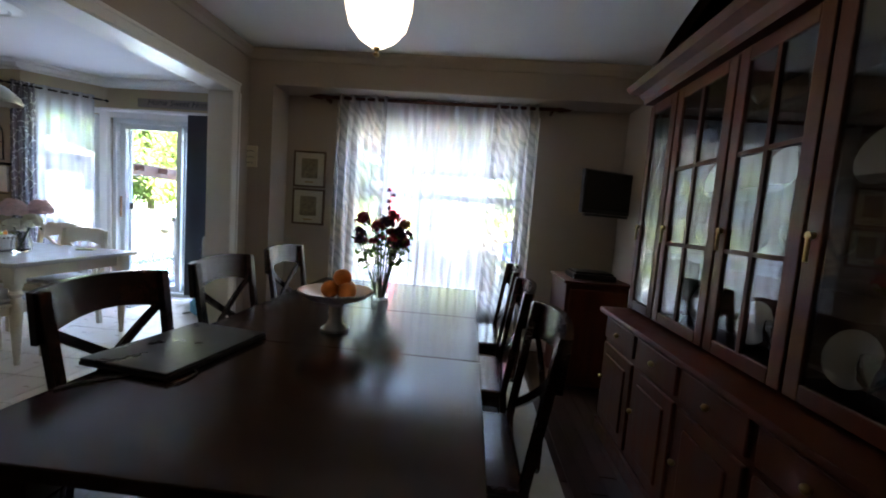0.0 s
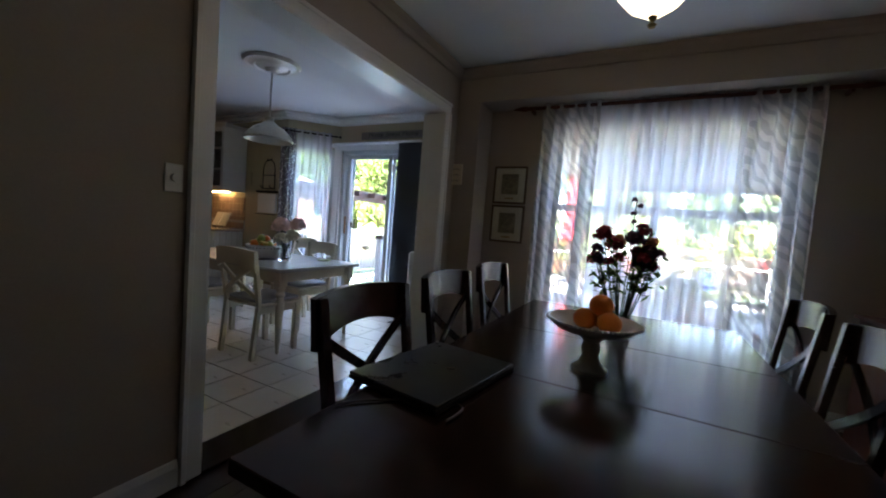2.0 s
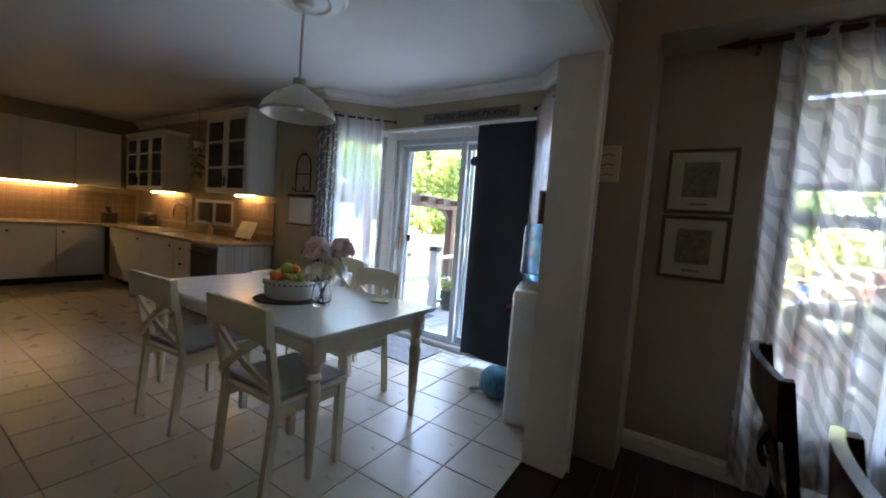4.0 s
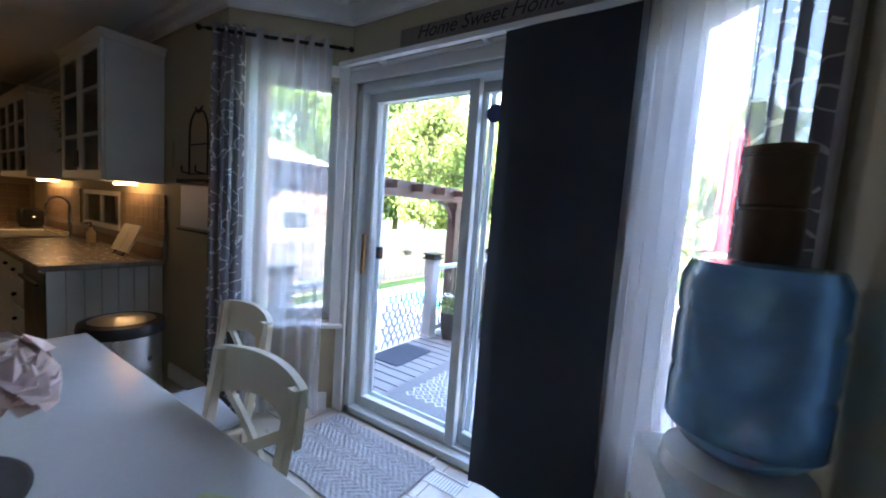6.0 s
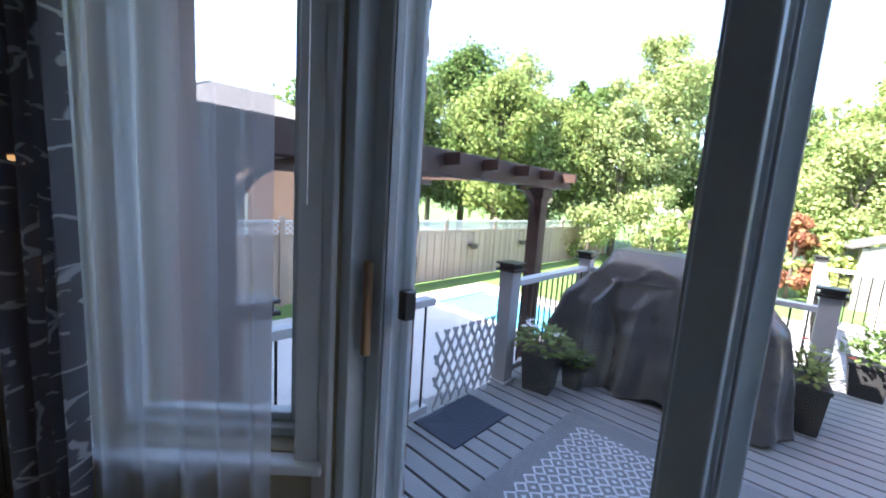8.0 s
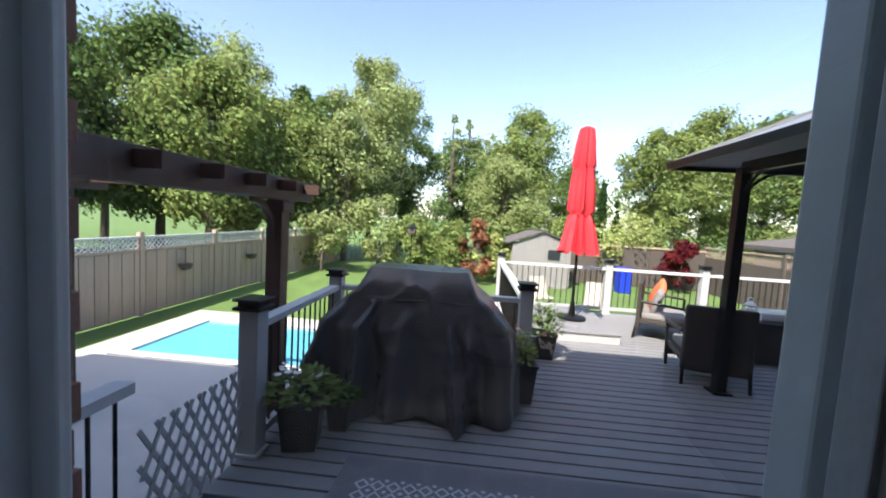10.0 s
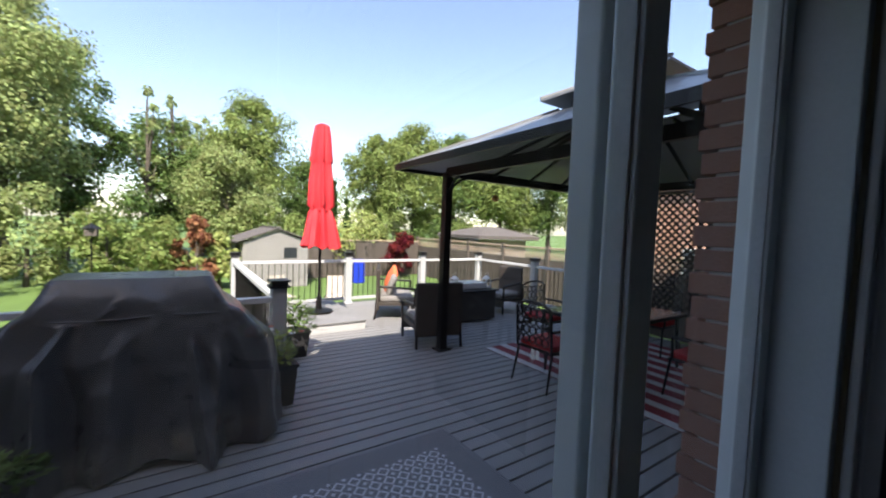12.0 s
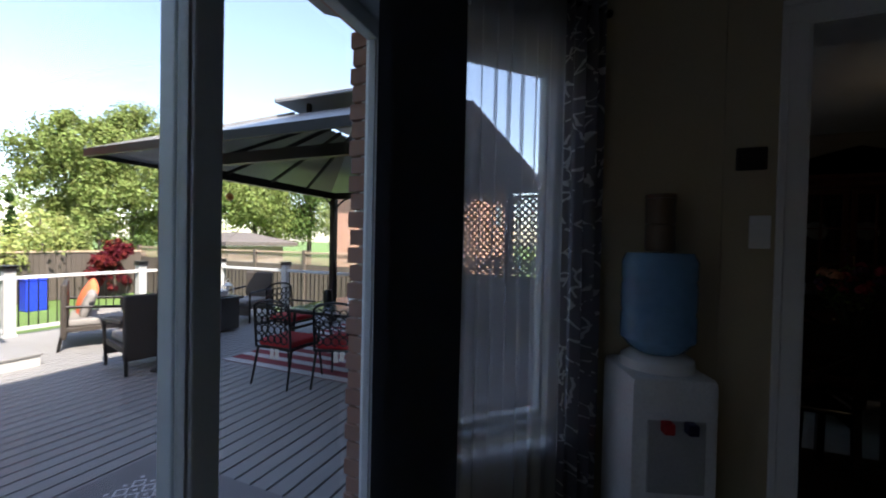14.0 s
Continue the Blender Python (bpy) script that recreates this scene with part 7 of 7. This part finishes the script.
house("neighbour_house", "brick neighbour house with a shingled hip roof", pose(-21, 9.5, GZ), 12, 9, 3.4, 2.6, BRICKFAR, [(-2, 1.0, "e"), (2, 1.0, "e")])
house("neighbour_house", "red brick neighbour house beyond the fence", pose(17.5, 13.5, GZ), 9, 8, 5.2, 2.6, BRICKFAR, [(-2, 0.9, "w"), (2, 3.4, "w"), (0, 3.4, "s")])
house("neighbour_shed", "low tan outbuilding behind the side fence", pose(9.5, 20.5, GZ), 3.2, 2.6, 2.1, 0.6, SHEDWALL, [])


# ---- trees and shrubs ----
def crown_mesh(name, seed, w, h, base, n, size, material, shape="round", lobes=9):
    """A crown of many small leaf clumps round uneven lobes; w and h in metres, from the height base up."""
    rs = random.Random(seed)
    L = []
    for i in range(lobes):
        a, u = rs.uniform(0, 6.28), rs.random()
        env = math.sin(math.pi * min(0.97, 0.12 + 0.80 * u)) if shape == "round" else (1.02 - u)
        r = env * w * 0.5 * rs.uniform(0.25, 0.85)
        L.append((Vector((r * math.cos(a), r * math.sin(a), base + (h - base) * (0.10 + 0.80 * u))), w * rs.uniform(0.07, 0.21) * (0.6 + 0.5 * env)))
    verts, faces = [], []
    for i in range(n):
        c, r = L[rs.randrange(lobes)]
        d = Vector((rs.gauss(0, 1), rs.gauss(0, 1), rs.gauss(0, 1) * 0.8)).normalized()
        p = c + d * r * (rs.random() ** 0.5) * (1.0 + 0.35 * max(0.0, rs.gauss(0, 0.6))) * Vector((1, 1, 0.9)).length / 1.68
        nr = (d + Vector((rs.gauss(0, 0.5), rs.gauss(0, 0.5), rs.gauss(0.4, 0.5)))).normalized()
        x = nr.cross(Vector((rs.random(), rs.random(), 0.3))).normalized()
        y = nr.cross(x)
        s = size * rs.uniform(0.5, 1.3)
        k = len(verts)
        for ax, ay in ((-0.55, 0.0), (0.0, -0.36), (0.6, 0.05), (0.05, 0.4)):
            verts.append(tuple(p + x * ax * s + y * ay * s + nr * rs.uniform(-0.12, 0.12) * s))
        faces.append((k, k + 1, k + 2, k + 3))
    me = bpy.data.meshes.new(name)
    me.from_pydata(verts, [], faces)
    me.materials.append(material)
    return me, L


def tree(label, x, y, h, w, material, seed, n=9000, size=0.30, base=0.2, shape="round", lobes=26, name="tree", z=GZ):
    t = thing(name, label, "tree" if h > 2.5 else "shrub", pose(x, y, z))
    me, L = crown_mesh("crown", seed, w, h, h * base, n, size, material, shape, lobes)
    c = new("crown", me)
    c.parent = t
    bm = B()
    tube(bm, (0, 0, -0.05), (0.02 * w, 0, h * 0.55), 0.018 * h + 0.02, 0.010 * h, 10)
    tube(bm, (0.02 * w, 0, h * 0.55), (0, 0, h * 0.88), 0.010 * h, 0.003 * h, 8)
    part("trunk", bm, BARK, t)
    bm = B()
    for p, r in L[:12]:
        z0 = max(0.15 * h, min(0.7 * h, p.z * 0.6))
        tube(bm, (0.01 * w, 0, z0), p, 0.006 * h, 0.002 * h, 6)
    part("limbs", bm, BARK, t)
    return t


CX, CY = -4.05, 4.5
def at(az, d):
    return CX + d * math.sin(radians(az)), CY + d * math.cos(radians(az))


TREES = [  # azimuth, distance, height, width, leaves, seed, count, size
    (-58, 22, 10, 8, L_DARK, 1, 9000, 0.34), (-50, 24, 11, 8, L_DARK, 2, 9000, 0.34), (-41, 22, 11, 7.5, L_DARK, 3, 12000, 0.32),
    (-34, 25, 12.3, 8.5, L_LIGHT, 4, 8000, 0.30), (-36, 18, 8.5, 6, L_MID, 5, 9000, 0.28), (-29, 21, 8.6, 6, L_MID, 6, 9000, 0.28),
    (-24, 24, 10, 6, L_DARK, 7, 9000, 0.32), (-15.5, 24, 12.6, 6.8, L_LIGHT, 8, 12000, 0.28), (-11, 29, 12.4, 5.5, L_DARK, 9, 7000, 0.32),
    (-19, 21, 8, 5, L_LIGHT, 10, 7000, 0.26), (1, 29, 7.5, 4, L_DARK, 11, 2500, 0.28), (7, 27, 11.0, 6.2, L_MID, 12, 11000, 0.28),
    (4, 24, 7.0, 5, L_LIGHT, 13, 8000, 0.26), (24, 30, 10.5, 6, L_MID, 14, 9000, 0.30), (29, 31, 11, 7.5, L_MID, 15, 10000, 0.32),
    (35, 33, 11, 8, L_DARK, 16, 10000, 0.34), (42, 33, 11, 8, L_MID, 17, 8000, 0.36), (49, 36, 12, 8, L_DARK, 18, 8000, 0.36),
    (56, 30, 9, 7, L_LIGHT, 19, 8000, 0.34), (66, 40, 12, 9, L_DARK, 20, 6000, 0.40), (-68, 34, 10, 10, L_MID, 21, 6000, 0.4),
    (-2, 33, 10, 8, L_DARK, 22, 7000, 0.34), (14, 34, 8, 7, L_DARK, 23, 6000, 0.34), (-46, 30, 11.5, 10, L_MID, 24, 7000, 0.36),
]
TL = {L_DARK: "tall dark green leafy tree behind the garden", L_MID: "tall green leafy tree behind the garden", L_LIGHT: "tall light green airy tree behind the garden"}
for az, d, h, w, m_, sd, n, s in TREES:
    x, y = at(az, d)
    tree(TL[m_], x, y, h, w, m_, sd, int(n * 2.6), s * 0.56, 0.14, lobes=58)
for az, d, h, sd in ((-4, 30, 11, 31), (-1.5, 32, 11.5, 32), (1.5, 31, 10, 33)):
    x, y = at(az, d)
    tree("thin sparse tree with few leaves", x, y, h, 2.6, L_LIGHT, sd, 700, 0.22, 0.3, lobes=12)
for az, d, h, w, sd in ((17.6, 24, 5.6, 1.3, 41), (19.4, 26, 4.7, 1.2, 42)):
    x, y = at(az, d)
    tree("dark narrow conical cypress", x, y, h, w, L_CONE, sd, 6000, 0.13, 0.02, "cone", 40, "cypress_tree")
SHRUBS = [(-22, 17, 2.6, 3.4, L_LIGHT, 51), (-14, 19, 3.6, 4, L_LIGHT, 52), (-8, 17.5, 3.0, 3.2, L_MID, 53), (-3, 16, 2.6, 2.4, L_MID, 54), (0.6, 15.5, 2.7, 1.9, L_RUST, 55), (3.2, 16, 2.2, 2.0, L_YEL, 56),
          (21.5, 20, 3.6, 3.8, L_YEL, 57), (26, 22, 3.6, 3.2, L_MID, 58), (-31, 19.5, 2.8, 3.5, L_LIGHT, 59), (27.5, 19, 2.6, 1.6, L_MAROON, 60), (-38, 15, 1.1, 1.6, L_MID, 61), (-34.5, 15.5, 1.1, 1.6, L_YEL, 62), (-31.5, 16, 1.0, 1.3, L_LIGHT, 63),
          (-27, 19, 1.5, 1.8, L_MID, 64), (-43, 13.5, 1.1, 1.5, L_MID, 65), (-6, 22, 3.8, 5, L_DARK, 66), (10, 23, 3.4, 5, L_MID, 67), (32, 24, 3.0, 5, L_DARK, 68), (38, 24, 3.2, 5, L_MID, 69)]
for az, d, h, w, m_, sd in SHRUBS:
    x, y = at(az, d)
    tree("rounded garden shrub in leaf", x, y, h, w, m_, sd, 3200, 0.15, 0.04, lobes=18, name="garden_shrub")
bf = thing("bird_feeder", "dark bird feeder on a pole in the garden", "bird feeder", pose(*at(-9.2, 15), GZ))
part("pole", tube(B(), (0, 0, 0), (0, 0, 1.9), 0.02, n=8), BLACKMETAL, bf)
part("house", box(B(), -0.14, -0.14, 1.9, 0.14, 0.14, 2.1, 0.01), FENCEDARK, bf)
part("roof", lathe(B(), [(0.24, 2.1), (0.24, 2.12), (0, 2.28)], n=4), BLACK, bf)
for y in (13.3, 16.1):
    hb = thing("hanging_basket", "dark hanging flower basket on the fence", "basket", pose(-11.02, y, GZ + 1.05), "fence baskets")
    part("basket", lathe(B(), [(0, -0.16), (0.10, -0.14), (0.17, 0), (0.15, 0), (0, -0.1)], n=18), FENCEDARK, hb, "", True)
    part("hook", bar(B(), (-0.18, 0, 0.35), (0, 0, 0.35), 0.015, 0.015), BLACKMETAL, hb)
    part("chain", tube(B(), (0, 0, 0), (0, 0, 0.35), 0.005, n=5), BLACKMETAL, hb)

# ---- pieces of floors, walls and deck ----
T = 0.33
me_t = make(box(B(), -T / 2 + 0.003, -T / 2 + 0.003, -0.006, T / 2 - 0.003, T / 2 - 0.003, 0.0, 0.0015), "tile", TILE)
rest = B()
j0 = -6
for i in range(24):
    for j in range(20):
        x, y = -2.335 - (i + 0.5) * T, -1.98 + (j + 0.5) * T
        if y > 4.62 - T / 2 + 0.3:
            continue
        if i < 12 and y > 0.0:
            piece("tile", me_t, kfloor, pose(x, y, 0))
        else:
            vs = [rest.verts.new((x + a * (T / 2 - 0.003), y + b * (T / 2 - 0.003), 0)) for a, b in ((-1, -1), (1, -1), (1, 1), (-1, 1))]
            rest.faces.new(vs)
tagged(part("far_tiles", rest, TILE, kfloor), kind="stuff")
me_p = make(box(B(), -0.044, -1.0, -0.0115, 0.044, 1.0, -0.0002, 0.001), "plank", FLOORWOOD)
for i in range(39):
    for j in range(3):
        piece("plank", me_p, dfloor, pose(-1.99 + i * 0.09, -1.2 + j * 2.004 + 0.35 * ((i * 7) % 5) / 5 - 0.15, 0) @ Matrix.Diagonal((1, 0.999, 1, 1)))
me_d = make(box(B(), -4.05, -0.062, -0.033, 4.05, 0.062, 0.0, 0.004), "deck_board", DECK)
for i in range(58):
    y = 4.92 + i * 0.1415
    if y > 12.75:
        break
    piece("deck_board", me_d, deck, pose(-1.53, y, DZ))
me_r = make(box(B(), -0.0525, -0.108, -0.033, 0.0525, 0.108, 0.033, 0.003), "brick", BRICK)
for par, x in ((brick_l, -4.67 - 0.045), (brick_r, -2.85 + 0.045)):
    for k in range(41):
        piece("brick", me_r, par, pose(x, 4.90 + (0.012 if k % 2 else 0.0), -0.26 + k * 0.076))
me_s = make(box(B(), -0.048, -0.006, -0.048, 0.048, 0.006, 0.048, 0.002), "tile", STONE)
for i in range(34):
    for k in range(5):
        x, z = CE - 0.03 - i * 0.1, 0.972 + k * 0.1
        if -8.10 < x < -6.95 and z > 1.02:
            continue
        piece("tile", me_s, sp, pose(x, 4.074 if k == 0 else 4.09, z))
bm = B()
for i in range(75):
    for k in range(5):
        y0, z0 = 4.05 - i * 0.1, 0.924 + k * 0.1
        if y0 < 0.7:
            break
        box(bm, -10.19, y0 - 0.096, z0, -10.176, y0, z0 + 0.096)
solid("backsplash_tiles", bm, STONE, "tan stone tiles behind the end worktop", "tiles", "stuff")
